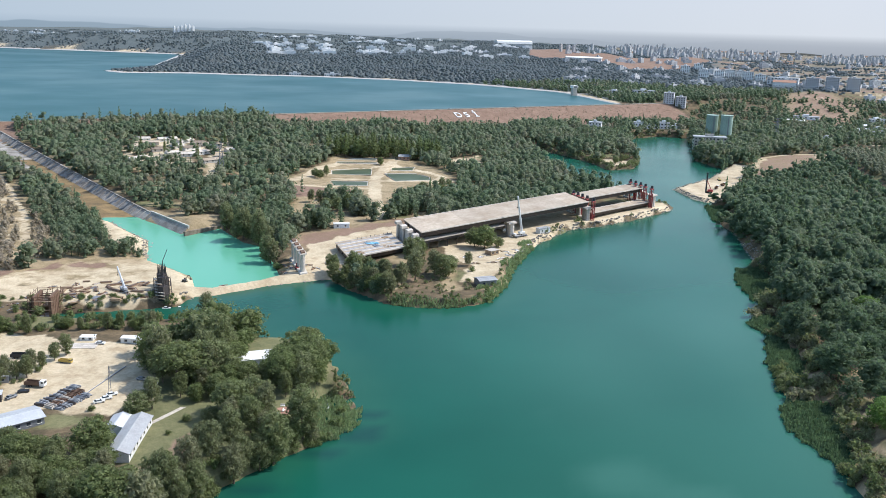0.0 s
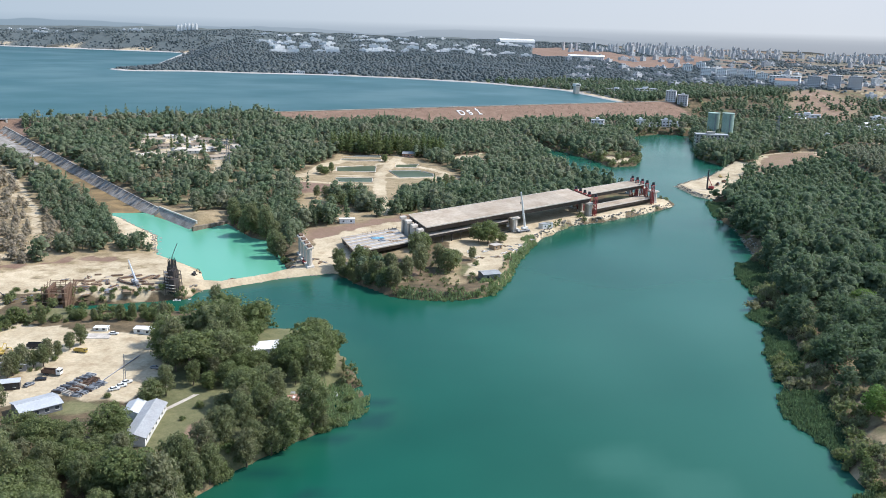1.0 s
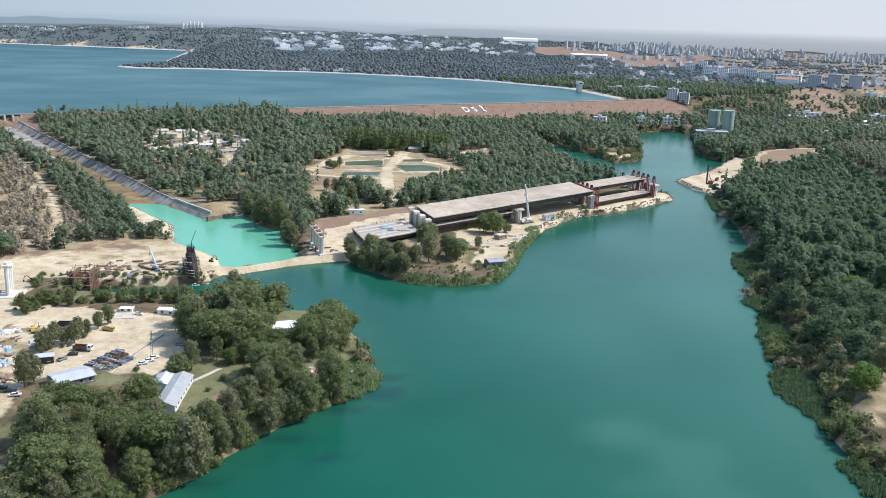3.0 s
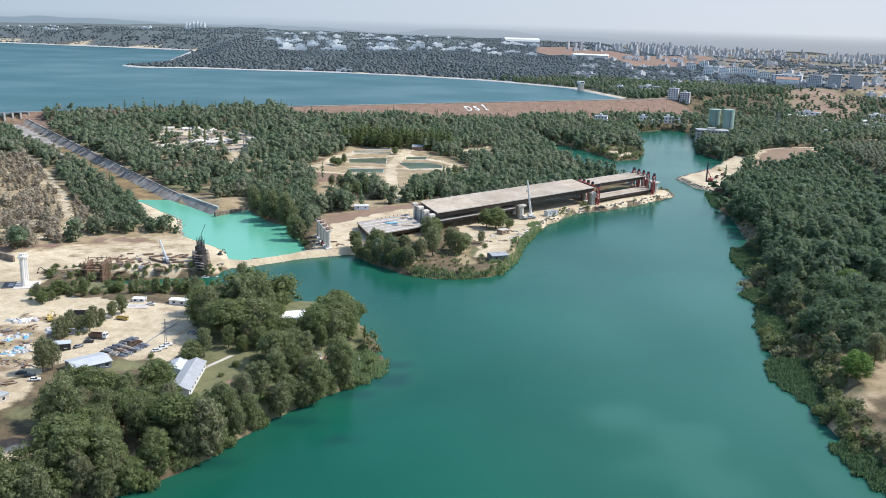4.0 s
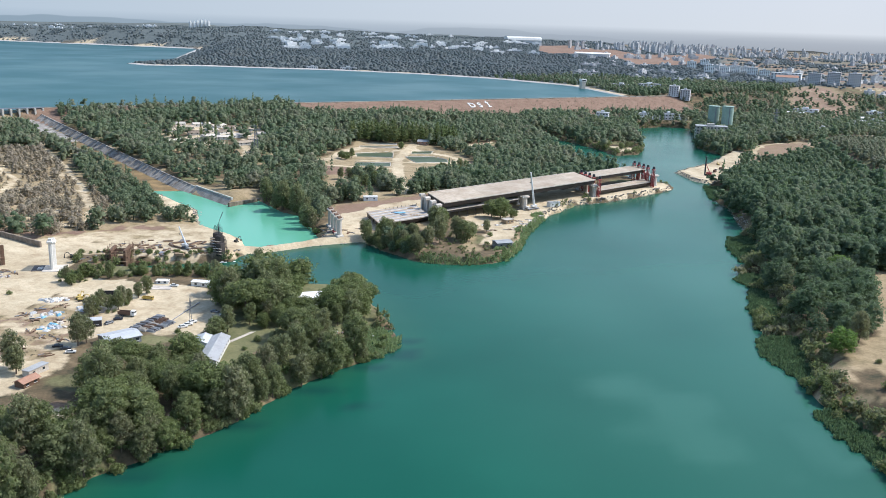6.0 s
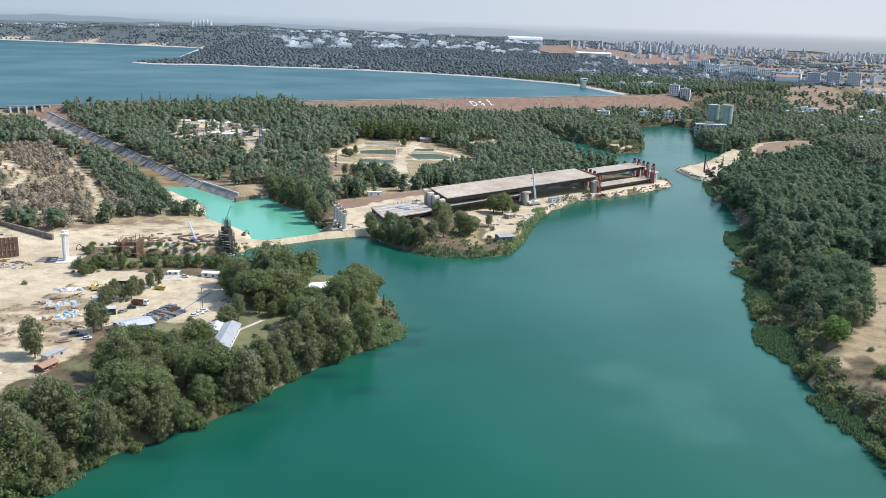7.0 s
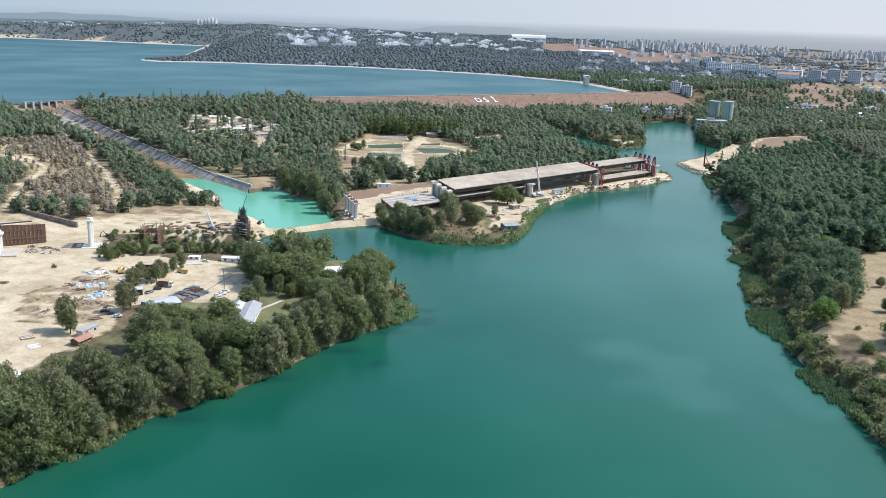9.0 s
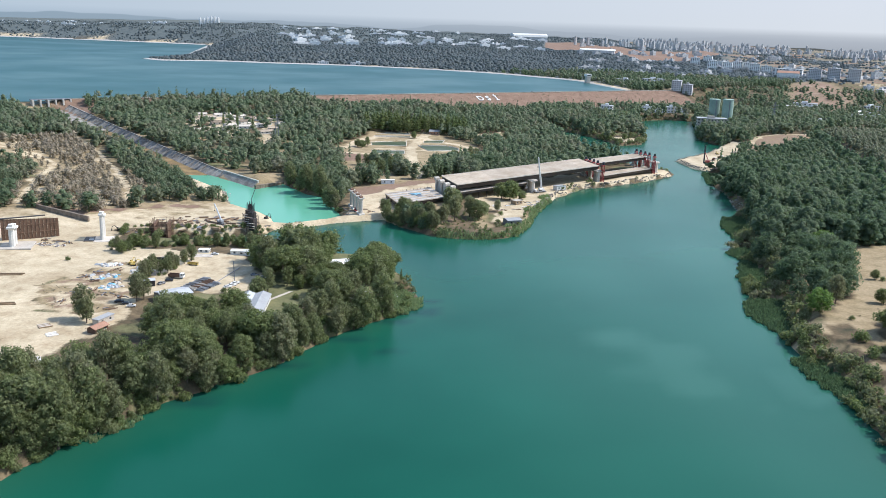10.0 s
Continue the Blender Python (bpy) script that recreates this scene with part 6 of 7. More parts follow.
for k in range(9):
    bars("timber_stack", -172 + (k % 3) * 5.2, 404 + (k // 3) * 5.0, 15 + 29 * k, 5, 5.5, 0.5, (brown_wood, rust), "weathered timber stacked loosely on the sand", "timber stacks", 0.3)
for k in range(10):
    bars("timber_stack", -157 + (k % 5) * 5.0, 412 + (k // 5) * 9 + (k % 2) * 4, 112 + 17 * k, 4, 6.0, 0.55, (brown_wood, dark_steel, rust), "dark formwork panels stacked on the sand", "timber stacks", 0.35)
bars("panel_stack", -142.7, 399.5, 5, 8, 5.0, 0.7, brown_wood, "dark brown formwork panels lying on the sand", "timber stacks", 0.6)
bars("panel_stack", -152.5, 400, 60, 5, 5.0, 0.9, grey_steel, "flat grey steel panels on the sand", "timber stacks", 0.2, None, 1)
for k in range(8):
    bars("scrap_stack", -226 + 2.6 * k, 341 + 1.5 * (k % 3), 20 + 40 * k, 4, 3.4, 0.5, (pale_concrete, rust, grey_steel), "scattered pale concrete scrap beside the pillar", "scrap", 0.35, None, 1)
bars("beam_pair", -208.8, 285.6, 10, 2, 14, 0.7, brown_wood, "long dark beams lying on the bare sand", "beams", 0.5)
bars("beam_pair", -189.6, 242, 12, 2, 10, 0.7, brown_wood, "long dark beams lying on the bare sand", "beams", 0.5)
bars("panel_stack", -163.3, 221.5, 40, 6, 5, 0.7, (brown_wood, pale_concrete), "broken timber and slabs lying on the sand", "timber stacks", 0.3, None, 1)
bars("panel_stack", -156.7, 213, 40, 6, 4.5, 0.7, (pale_concrete, white_paint), "pale slabs lying on the sand", "timber stacks", 0.25, None, 1)
for k, (x, y, m, l) in enumerate(((-165.6, 289, blue_sheet, "pale blue plastic sheeting over stored goods"), (-171, 307, white_paint, "white sacks and sheeting heaped on the ground"), (-157.6, 275, blue_sheet, "blue plastic sheeting heaped on the ground"), (-153, 300, blue_roof, "light blue corrugated sheets on the ground"))):
    goods = thing("covered_goods", x, y, None, 15 + 20 * k, l, "stored goods", "stored goods")
    rg = random.Random(70 + k)
    for j in range(16):
        px, py, sx, sy, hh = rg.uniform(-6, 6), rg.uniform(-3.6, 3.6), rg.uniform(0.7, 2.0), rg.uniform(0.5, 1.2), rg.uniform(0.15, 0.8)
        bm = bmesh.new()
        bmesh.ops.create_grid(bm, x_segments=5, y_segments=4, size=1.0)
        for v in bm.verts:
            edge = max(abs(v.co.x), abs(v.co.y)) > 0.95
            v.co = Vector((v.co.x * sx + rg.uniform(-0.15, 0.15), v.co.y * sy + rg.uniform(-0.15, 0.15), -0.1 if edge else hh + rg.uniform(-0.12, 0.12)))
        bmesh.ops.rotate(bm, verts=bm.verts, cent=(0, 0, 0), matrix=Matrix.Rotation(rg.uniform(0, 3.1), 3, "Z"))
        bmesh.ops.translate(bm, verts=bm.verts, vec=(px, py, 0.05))
        part("sheet", bm, (m, pale_concrete, blue_roof, grey_roof)[j % 4], goods)

for k in range(20):
    bars("timber_stack", -166 + (k % 5) * 8.2 + 2.5 * math.sin(5 * k), 396 + (k // 5) * 9.5 + 2.5 * math.cos(3 * k), 37 * k, 4, 3.6 + 1.4 * (k % 3), 0.45, ((brown_wood, rust), (brown_wood, pale_concrete), (grey_steel, rust))[k % 3], "pale timber and formwork stacked on the sand", "timber stacks", 0.28, None, 1 + k % 2)
# loose boards, pipes and slabs left about the yard and the site
SCRAP = [(-84, 458), (-80, 464), (-88, 462), (-77, 474), (-82, 470), (-73, 462), (-86, 452), (-184, 384), (-188, 376), (-180, 378), (-222, 352), (-214, 350), (-218, 346), (-208, 348), (-172, 296), (-164, 300), (-168, 282), (-175, 288), (-158, 283), (-150, 305), (-163, 268), (-168, 262), (-155, 264), (-148, 262), (-160, 250), (-170, 250), (-147, 245), (-182, 395), (-176, 392), (-162, 392), (-158, 389), (-163, 400), (-152, 406), (-146, 420), (-139, 426), (-133, 405), (-130, 415), (-127, 399), (-137, 394), (-148, 392), (-170, 420), (-180, 412), (-100, 436), (-92, 446), (-71, 470), (-64, 474), (-58, 468), (-72, 482), (-52, 480), (46, 500), (52, 508), (40, 492), (30, 488), (56, 520), (64, 538), (26, 500), (48, 516), (35, 503)]
for k, (x, y) in enumerate(SCRAP):
    rg = random.Random(300 + k)
    heap = thing("scrap_heap", x, y, None, rg.uniform(0, 180), "loose heap of boards, pipes and slabs on the sand", "scrap heap", "scrap heaps")
    tones = (brown_wood, rust, grey_steel) if x < -20 else (white_paint, pale_concrete, brown_wood)
    for j in range(9):
        l, w, hh = rg.uniform(1.2, 4.2), rg.uniform(0.2, 0.6), rg.uniform(0.12, 0.45)
        bm = box(-l / 2, l / 2, -w / 2, w / 2, 0, hh)
        bmesh.ops.rotate(bm, verts=bm.verts, cent=(0, 0, 0), matrix=Matrix.Rotation(rg.gauss(0.2, 0.6), 3, "Z"))
        bmesh.ops.translate(bm, verts=bm.verts, vec=(rg.uniform(-2.2, 2.2), rg.uniform(-2.2, 2.2), 0.02 * j))
        part("board", bm, tones[rg.randrange(3)], heap)

# small mast and its cable trench in the yard
mast = thing("mast", -104.8, 287.4, None, 0, "thin grey lattice mast beside the yard", "mast")
for a, b in ((-0.5, -0.5), (0.5, -0.5), (0, 0.6)):
    part("leg", rod((a, b, 0), (a * 0.2, b * 0.2, 10.5), 0.08, None, 4), grey_steel, mast)
for k in range(8):
    z = 0.6 + 1.2 * k
    f = 1 - 0.8 * z / 10.5
    part("brace", rod((-0.5 * f, -0.5 * f, z), (0.5 * f, -0.5 * f, z + 1.0), 0.05, None, 4), grey_steel, mast)
pipe = thing("cable_duct", -110.8, 299.5, None, math.degrees(math.atan2(27, 5)), "long grey cable duct across the yard", "duct")
for k in range(6):
    part("duct_section", box(-13.7 + 4.6 * k, -9.2 + 4.6 * k, -0.12, 0.12, 0.0, 0.3, 0.03), grey_steel, pipe)
    part("duct_lid", box(-13.7 + 4.6 * k, -9.2 + 4.6 * k, 0.15, 0.5, 0.0, 0.12), chalk_concrete, pipe)

# ---- pillars, frames and walls of the west site ----
def free_pillar(x, y, tall, count, label):
    t = thing("concrete_pillar", x, y, None, 15, label, "pillar", "free pillars", 0.4)
    part("plinth", box(-4.2, 6.5, -4.5, 7.5, 0, 0.9, 0.1), pale_concrete, t)
    for k in range(count):
        h = tall - 2.2 * k * 0.4
        s = part("shaft", prism([(px * 0.55, py * 0.55 + 3.8 * k) for px, py in pillar_outline(3.4, 5.0)], 0.9, h - 2.4), chalk_concrete, t)
        part("head", box(-1.4, 1.4, 3.8 * k - 1.7, 3.8 * k + 1.7, h - 2.4, h - 1.2, 0.2), chalk_concrete, s)
        part("corbel", box(-0.8, 0.8, 3.8 * k - 1.0, 3.8 * k + 1.0, h - 1.2, h, 0.15), chalk_concrete, s)
    return t


free_pillar(-193, 357, 16.5, 3, "white concrete pillars standing on a pale footing")
stout = free_pillar(-231, 335, 12.5, 2, "stout white concrete pillar with a broad head on bare ground")
stout.scale = (1.5, 1.3, 1.0)
# dark flat panels on the ground west of the pillars
forms = thing("dark_panels", -198.5, 357, None, 15, "dark flat panels with two white pieces beside the white pillars", "formwork")
for k in range(4):
    part("panel", box(-4, 1.2, -4 + 2.6 * k, -1.6 + 2.6 * k, 0.2, 0.45), dark_steel, forms)
for k in range(2):
    part("timber", box(-1.6, 0.8, -1.8 + 3 * k, -0.9 + 3 * k, 0.46, 0.7), white_paint, forms)


def scaffold(x, y, turn, w, d, h, mat, label, dense=2.0, name="scaffold_frame"):
    """Standards, ledgers and braces round a core."""
    t = thing(name, x, y, None, turn, label, "scaffold", "scaffolds", 0.2)
    nx, ny, nz = max(2, int(w / dense) + 1), max(2, int(d / dense) + 1), int(h / 2) + 1
    r = random.Random(int(w * 10 + d))
    for i in range(nx):
        for j in range(ny):
            if i in (0, nx - 1) or j in (0, ny - 1):
                px, py = -w / 2 + w * i / (nx - 1), -d / 2 + d * j / (ny - 1)
                part("standard", rod((px, py, 0), (px, py, h * r.uniform(0.86, 1.05)), 0.12, None, 4), mat, t)
    for k in range(1, nz):
        z = 2.0 * k
        for s in (-1, 1):
            part("ledger", rod((-w / 2, s * d / 2, z), (w / 2, s * d / 2, z), 0.1, None, 4), mat, t)
            part("ledger", rod((s * w / 2, -d / 2, z), (s * w / 2, d / 2, z), 0.1, None, 4), mat, t)
        if k % 2:
            part("walkway", box(-w / 2, w / 2, -d / 2 - 0.7, -d / 2, z, z + 0.12), brown_wood, t)
    return t


frame_a = scaffold(-170, 386, 8, 11, 15, 13, rust, "rusty scaffold frame round half-built pier walls", 2.2)
for s in (-1, 1):
    part("form_wall", box(s * 3.6 - 0.5, s * 3.6 + 0.5, -6.5, 6.5, 0.2, 11.5), rust, frame_a, "rusty steel formwork wall")
part("inner_floor", box(-3, 3, -6, 6, 0.2, 1.6), pale_concrete, frame_a)
part("inner_shelf", box(-3, 3, 1, 6, 5.0, 5.5), brown_wood, frame_a)
for k in range(5):
    part("cross_tie", box(-4.1, 4.1, -5.6 + 2.7 * k, -5.2 + 2.7 * k, 9.6, 10.0), rust, frame_a)
for k, (v, h) in enumerate(((11, 9), (18, 11), (25, 10.5), (32, 9))):
    x, y = bridge_xy(-160, v)
    s = scaffold(x, y, -19, 5.2, 6.4, h * 0.62, dark_steel, "dark reinforcement tower wrapped in scaffolding", 1.4, "rebar_tower")
    for i in range(5):
        for j in (-1, 1):
            part("rebar", rod((-1.4 + 0.7 * i, 1.5 * j, 0), (-1.2 + 0.6 * i, 1.3 * j, h + 1.5 + 0.8 * ((i * 7 + k) % 3)), 0.11, None, 4), black_paint, s)
    part("core", box(-1.5, 1.5, -2.0, 2.0, 0.2, h * 0.8), dark_steel, s, "dark formwork core")
    for z in (1.6, 3.1, 4.6, 6.1, 7.6, 9.1, 10.6):
        if z < h * 0.66:
            part("platform", box(-2.6, 2.6, -3.2, -2.4, z, z + 0.15), pale_concrete, s)
x, y = bridge_xy(-160, 24)
part("placing_boom", add_rod(rod((0, 0, 0), (0.5, 0.5, 15), 0.2), (0.5, 0.5, 15), (2.0, 3.5, 20), 0.15), black_paint, thing("concrete_pump_boom", x, y, None, 0, "dark jointed boom rising above the rebar towers", "boom"))

# tall formwork and rebar grid, simplified to close ribbed panels
rust_wall = thing("formwork_grid", -241, 344, None, 35, "rusty brown formwork and rebar grid with vertical ribs", "wall", "", 0.5)
for k in range(30):
    part("sheet_pile", box(k * 0.95, k * 0.95 + 0.9, 0.25 * (k % 2), 0.25 * (k % 2) + 0.25, 0, 11.8 - 0.06 * k), rust, rust_wall)
part("capping_beam", box(-0.3, 22, -0.3, 0.9, 11.9, 12.4), dark_steel, rust_wall)
for z in (3.5, 7.5):
    part("waler", box(-0.2, 28, -0.25, 0.0, z, z + 0.4), rust, rust_wall)
stone_wall = thing("retaining_wall", -263, 424, None, math.degrees(math.atan2(-25, 41)), "long grey-brown stone retaining wall", "wall", "", 1.5)
for k in range(13):
    part("wall_block", box(k * 4.2, k * 4.2 + 4.15, 0, 1.2, 0, 3.6 - 0.04 * k + 0.08 * (k % 2), 0.08), rubble, stone_wall)


# ---- cabins and sheds ----
def gable(x, y, turn, w, d, h, rise, roof_mat, wall_mat, name, label, category, windows=3, group="", z=None):
    """A building along x: walls, pitched roof with eaves, windows and a door."""
    t = thing(name, x, y, z, turn, label, category, group, 0.3)
    wall = part("wall", extrude_x([(-d / 2, 0), (d / 2, 0), (d / 2, h), (0, h + rise * 0.96), (-d / 2, h)], -w / 2, w / 2), wall_mat, t)
    e, th = 0.5, 0.16
    for s in (-1, 1):
        slope = rise / (d / 2)
        part("roof", extrude_x([(0, h + rise + 0.01), (s * (d / 2 + e), h - e * slope + 0.01), (s * (d / 2 + e), h - e * slope + th), (0, h + rise + th)], -w / 2 - e, w / 2 + e), roof_mat, t)
    part("ridge", box(-w / 2 - e, w / 2 + e, -0.2, 0.2, h + rise + th - 0.05, h + rise + th + 0.08), roof_mat, t)
    for i in range(windows):
        px = -w / 2 + w * (i + 0.5) / windows
        for s in (-1, 1):
            f = part("window", box(px - 0.6, px + 0.6, s * d / 2 - 0.04, s * d / 2 + 0.04, h * 0.4, h * 0.4 + 1.1), pane_dark, t)
            part("sill", box(px - 0.75, px + 0.75, s * d / 2 - 0.12, s * d / 2 + 0.12, h * 0.4 - 0.12, h * 0.4 - 0.01), white_paint, f)
    part("door", box(w / 2 - 0.04, w / 2 + 0.05, -0.5, 0.5, 0.3, 2.35), brown_wood, t)
    return t


def cabin(x, y, turn, w, d, h, wall_mat, roof_mat, name, label, category, group="", z=None, windows=2):
    """A flat-roofed unit with a thin overhanging roof."""
    t = thing(name, x, y, z, turn, label, category, group, 0.15)
    part("wall", box(-w / 2, w / 2, -d / 2, d / 2, 0, h, 0.03), wall_mat, t)
    part("roof", box(-w / 2 - 0.25, w / 2 + 0.25, -d / 2 - 0.25, d / 2 + 0.25, h + 0.005, h + 0.2, 0.04), roof_mat, t)
    for i in range(windows):
        px = -w / 2 + w * (i + 0.5) / windows
        f = part("window", box(px - 0.55, px + 0.55, -d / 2 - 0.03, -d / 2 + 0.03, h * 0.38, h * 0.38 + 0.95), pane_dark, t)
        part("sill", box(px - 0.65, px + 0.65, -d / 2 - 0.1, -d / 2 + 0.02, h * 0.38 - 0.1, h * 0.38 - 0.01), white_paint, f)
    part("door", box(w / 2 - 0.02, w / 2 + 0.04, -0.45, 0.45, 0.2, 2.2), grey_steel, t)
    return t


gable(-85.8, 252, 93, 26, 6.4, 3.0, 1.2, grey_roof, white_paint, "long_shed", "long white shed with a grey metal roof by the lawn", "shed", 7)
gable(-92.6, 261, 93, 9, 5.0, 2.8, 0.9, blue_roof, white_paint, "shed", "small white shed with a pale grey metal roof", "shed", 3)
gable(-125, 261.5, 42, 13, 10, 3.0, 1.0, blue_roof, grey_steel, "workshop", "workshop under a wide pale grey metal roof", "workshop", 4)
cabin(-61, 321, 20, 14, 9, 3.6, white_paint, white_paint, "pavilion", "white flat-roofed riverside house among trees", "house", windows=4)
gable(-46, 266, 30, 6.5, 5.0, 2.8, 1.1, grey_roof, brown_wood, "summer_house", "small wooden summer house with a pale grey roof", "house", 2)
cabin(-133.4, 341, 2, 5.5, 3.2, 1.5, white_paint, white_paint, "site_cabin", "white site cabin with arched roof lights", "cabin", "white cabins")
cabin(-117, 340, 0, 4.2, 3.6, 2.2, white_paint, white_paint, "site_cabin", "white site cabin by the backwater", "cabin", "white cabins", windows=1)
cabin(-111.5, 339.5, -3, 6.5, 4.2, 2.3, white_paint, white_paint, "site_cabin", "white site cabin by the backwater", "cabin", "white cabins")
cabin(-105.5, 338.5, -3, 5.5, 5, 2.7, pale_concrete, grey_roof, "site_cabin", "grey-roofed site cabin by the backwater", "cabin", "white cabins")
slab = thing("paved_terrace", -132.5, 333.6, None, 4, "white paved terrace in front of the cabins", "terrace")
for i in range(4):
    for j in range(3):
        part("paving_slab", box(-5.6 + 2.8 * i, -2.9 + 2.8 * i, -3 + 2 * j, -1.1 + 2 * j, -0.1, 0.12), pale_concrete, slab)
x, y = bridge_xy(106, -9)
cabin(x, y, 38, 9.5, 4, 3.2, white_paint, grey_roof, "site_container", "white site container with a grey roof by the bridge", "container")
cabin(41, 509, 40, 6.5, 5, 2.8, brown_wood, pale_concrete, "site_hut", "small brown hut under the round tree", "hut")
gable(34, 446, 22, 9.5, 7.5, 3.4, 0.7, grey_roof, grey_steel, "boat_shelter", "shelter with a grey metal roof near the shore", "shelter", 2)
cabin(-53.8, 557, 12, 10, 3.6, 3.0, white_paint, white_paint, "site_container", "white site container on the red soil", "container")
cabin(-142.7, 279.5, 20, 7, 4, 2.8, black_paint, blue_roof, "site_cabin", "dark cabin with a pale roof under the yard trees", "cabin", "white cabins")
cabin(-148, 295, 20, 8, 5, 2.6, grey_steel, blue_roof, "site_cabin", "grey cabin with a light grey roof", "cabin", "white cabins")
cabin(-143, 229, 70, 9, 3.0, 2.5, pale_concrete, grey_roof, "site_cabin", "narrow pale shed on the sandy ground", "shed")
gable(-141.4, 219, 70, 7, 4, 2.2, 0.8, tile_roof, rust, "brick_shed", "small shed with a red-brown tiled roof", "shed", 2)
gable(-148.8, 180, 30, 4.6, 3.8, 2.8, 1.4, white_paint, white_paint, "white_hut", "white gabled hut at the edge of the trees", "hut", 2, "white huts")
gable(-155, 171, 30, 4.6, 3.8, 2.8, 1.4, white_paint, white_paint, "white_hut", "white gabled hut at the edge of the trees", "hut", 2, "white huts")
# patio by the tip
patio = thing("patio_pool", -31.5, 294, None, 10, "small white-rimmed square pool on a brown terrace", "pool")
for s in ((-2.3, 2.3, -2.0, -1.5), (-2.3, 2.3, 1.5, 2.0), (-2.3, -1.8, -1.5, 1.5), (1.8, 2.3, -1.5, 1.5)):
    part("rim", box(*s, -0.1, 0.5, 0.05), white_paint, patio)
part("water", box(-1.8, 1.8, -1.5, 1.5, -0.1, 0.2), pond_mat, patio)
terrace = thing("garden_terrace", -40.5, 279, None, 25, "brown paved terrace with white seats under the pines", "terrace")
for i in range(4):
    for j in range(3):
        part("paving_slab", box(-4 + 2 * i, -2.05 + 2 * i, -3 + 2 * j, -1.05 + 2 * j, -0.2, 0.12), tile_roof, terrace)
for k, (px, py) in enumerate(((-3, 2.2), (1.5, 2.4), (-2, -1.5), (2.6, -0.8), (0.2, 0.6))):
    bench = thing("garden_bench", -40.5 + px, 279 + py, ground_z(-40.5, 279) + 0.1, 40 * k, "small white garden bench on the terrace", "bench", "garden benches")
    part("seat", box(-0.8, 0.8, -0.25, 0.25, 0.4, 0.48), white_paint, bench)
    part("backrest", box(-0.8, 0.8, 0.22, 0.3, 0.5, 0.95), white_paint, bench)
    for sx in (-0.7, 0.62):
        part("leg", box(sx, sx + 0.08, -0.22, 0.22, 0, 0.4), white_paint, bench)
path = thing("garden_path", -80, 273, None, 62, "pale paved path along the lawn", "path")
for k in range(12):
    part("paving_slab", box(-18 + 2.2 * k, -15.9 + 2.2 * k, -0.8, 0.8, -0.2, 0.1), pale_concrete, path)

# ---- canal, spillway, dam ----
ax = (CANAL_TOP - CANAL_LOW).normalized()
CANAL_TURN = math.degrees(math.atan2(ax.y, ax.x))
RUN = (CANAL_TOP - CANAL_LOW).length


def canal_floor(s):
    return -0.5 + 17.5 * max(0.0, min(1.0, s / RUN)) ** 1.15


canal_floor_mat = plain("canal_floor", (0.25, 0.17, 0.08), (0.13, 0.095, 0.05), 0.08, 0.7, 0.9, worn=0.9)
canal_wall_mat = plain("canal_wall", (0.34, 0.32, 0.29), (0.16, 0.14, 0.12), 0.14, 0.8, 0.9, worn=0.95)
canal = thing("spillway_canal", CANAL_LOW.x, CANAL_LOW.y, 0, CANAL_TURN, "sloping concrete spillway canal with stained floor", "canal")
canal["kind"] = "structure"


def tilted(quad, depth):
    """A slab under four corners."""
    bm = bmesh.new()
    top = [bm.verts.new(q) for q in quad]
    low = [bm.verts.new((q[0], q[1], q[2] - depth)) for q in quad]
    bm.faces.new(top)
    bm.faces.new(low[::-1])
    for i in range(4):
        bm.faces.new((top[i], low[i], low[(i + 1) % 4], top[(i + 1) % 4]))
    bmesh.ops.recalc_face_normals(bm, faces=bm.faces)
    return bm


n = 52
for k in range(0, n):
    s0, s1 = RUN * k / n, RUN * (k + 1) / n
    z0, z1 = canal_floor(s0), canal_floor(s1)
    # the slab wall on the woodland side
    part("wall_slab", tilted([(s0 + 0.02, -13.6, z0 - 0.2), (s1 - 0.02, -13.6, z1 - 0.2), (s1 - 0.02, -20.5, z1 + 4.6), (s0 + 0.02, -20.5, z0 + 4.6)], 1.2), canal_wall_mat, canal)
    part("wall_rim", tilted([(s0, -20.3, z0 + 5.2), (s1, -20.3, z1 + 5.2), (s1, -21.5, z1 + 5.2), (s0, -21.5, z0 + 5.2)], 2.0), canal_wall_mat, canal)
    part("wall_rib", rod((s0, -13.7, z0 + 0.1), (s0, -20.4, z0 + 4.85), 0.42, None, 4), canal_wall_mat, canal)
    if s0 > 0.55 * RUN:
        part("kerb_slab", tilted([(s0 + 0.1, 6.0, z0 + 0.1), (s1 - 0.1, 6.0, z1 + 0.1), (s1 - 0.1, 10.5, z1 + 3.0), (s0 + 0.1, 10.5, z0 + 3.0)], 1.0), canal_wall_mat, canal)
    part("floor_slab", tilted([(s0, -13.7, z0 + 0.12), (s1, -13.7, z1 + 0.12), (s1, -3.0, z1 + 0.12), (s0, -3.0, z0 + 0.12)], 0.5), canal_floor_mat if s0 < 0.62 * RUN else canal_wall_mat, canal)
    part("floor_slab", tilted([(s0, -3.0, z0 + 0.12), (s1, -3.0, z1 + 0.12), (s1, 6.1, z1 + 0.12), (s0, 6.1, z0 + 0.12)], 0.5), canal_floor_mat if s0 < 0.45 * RUN else canal_wall_mat, canal)
training = thing("training_wall", -194, 592, 0, math.degrees(math.atan2(-46, 41)), "sloping grey concrete wall between the canal and the basin", "wall")
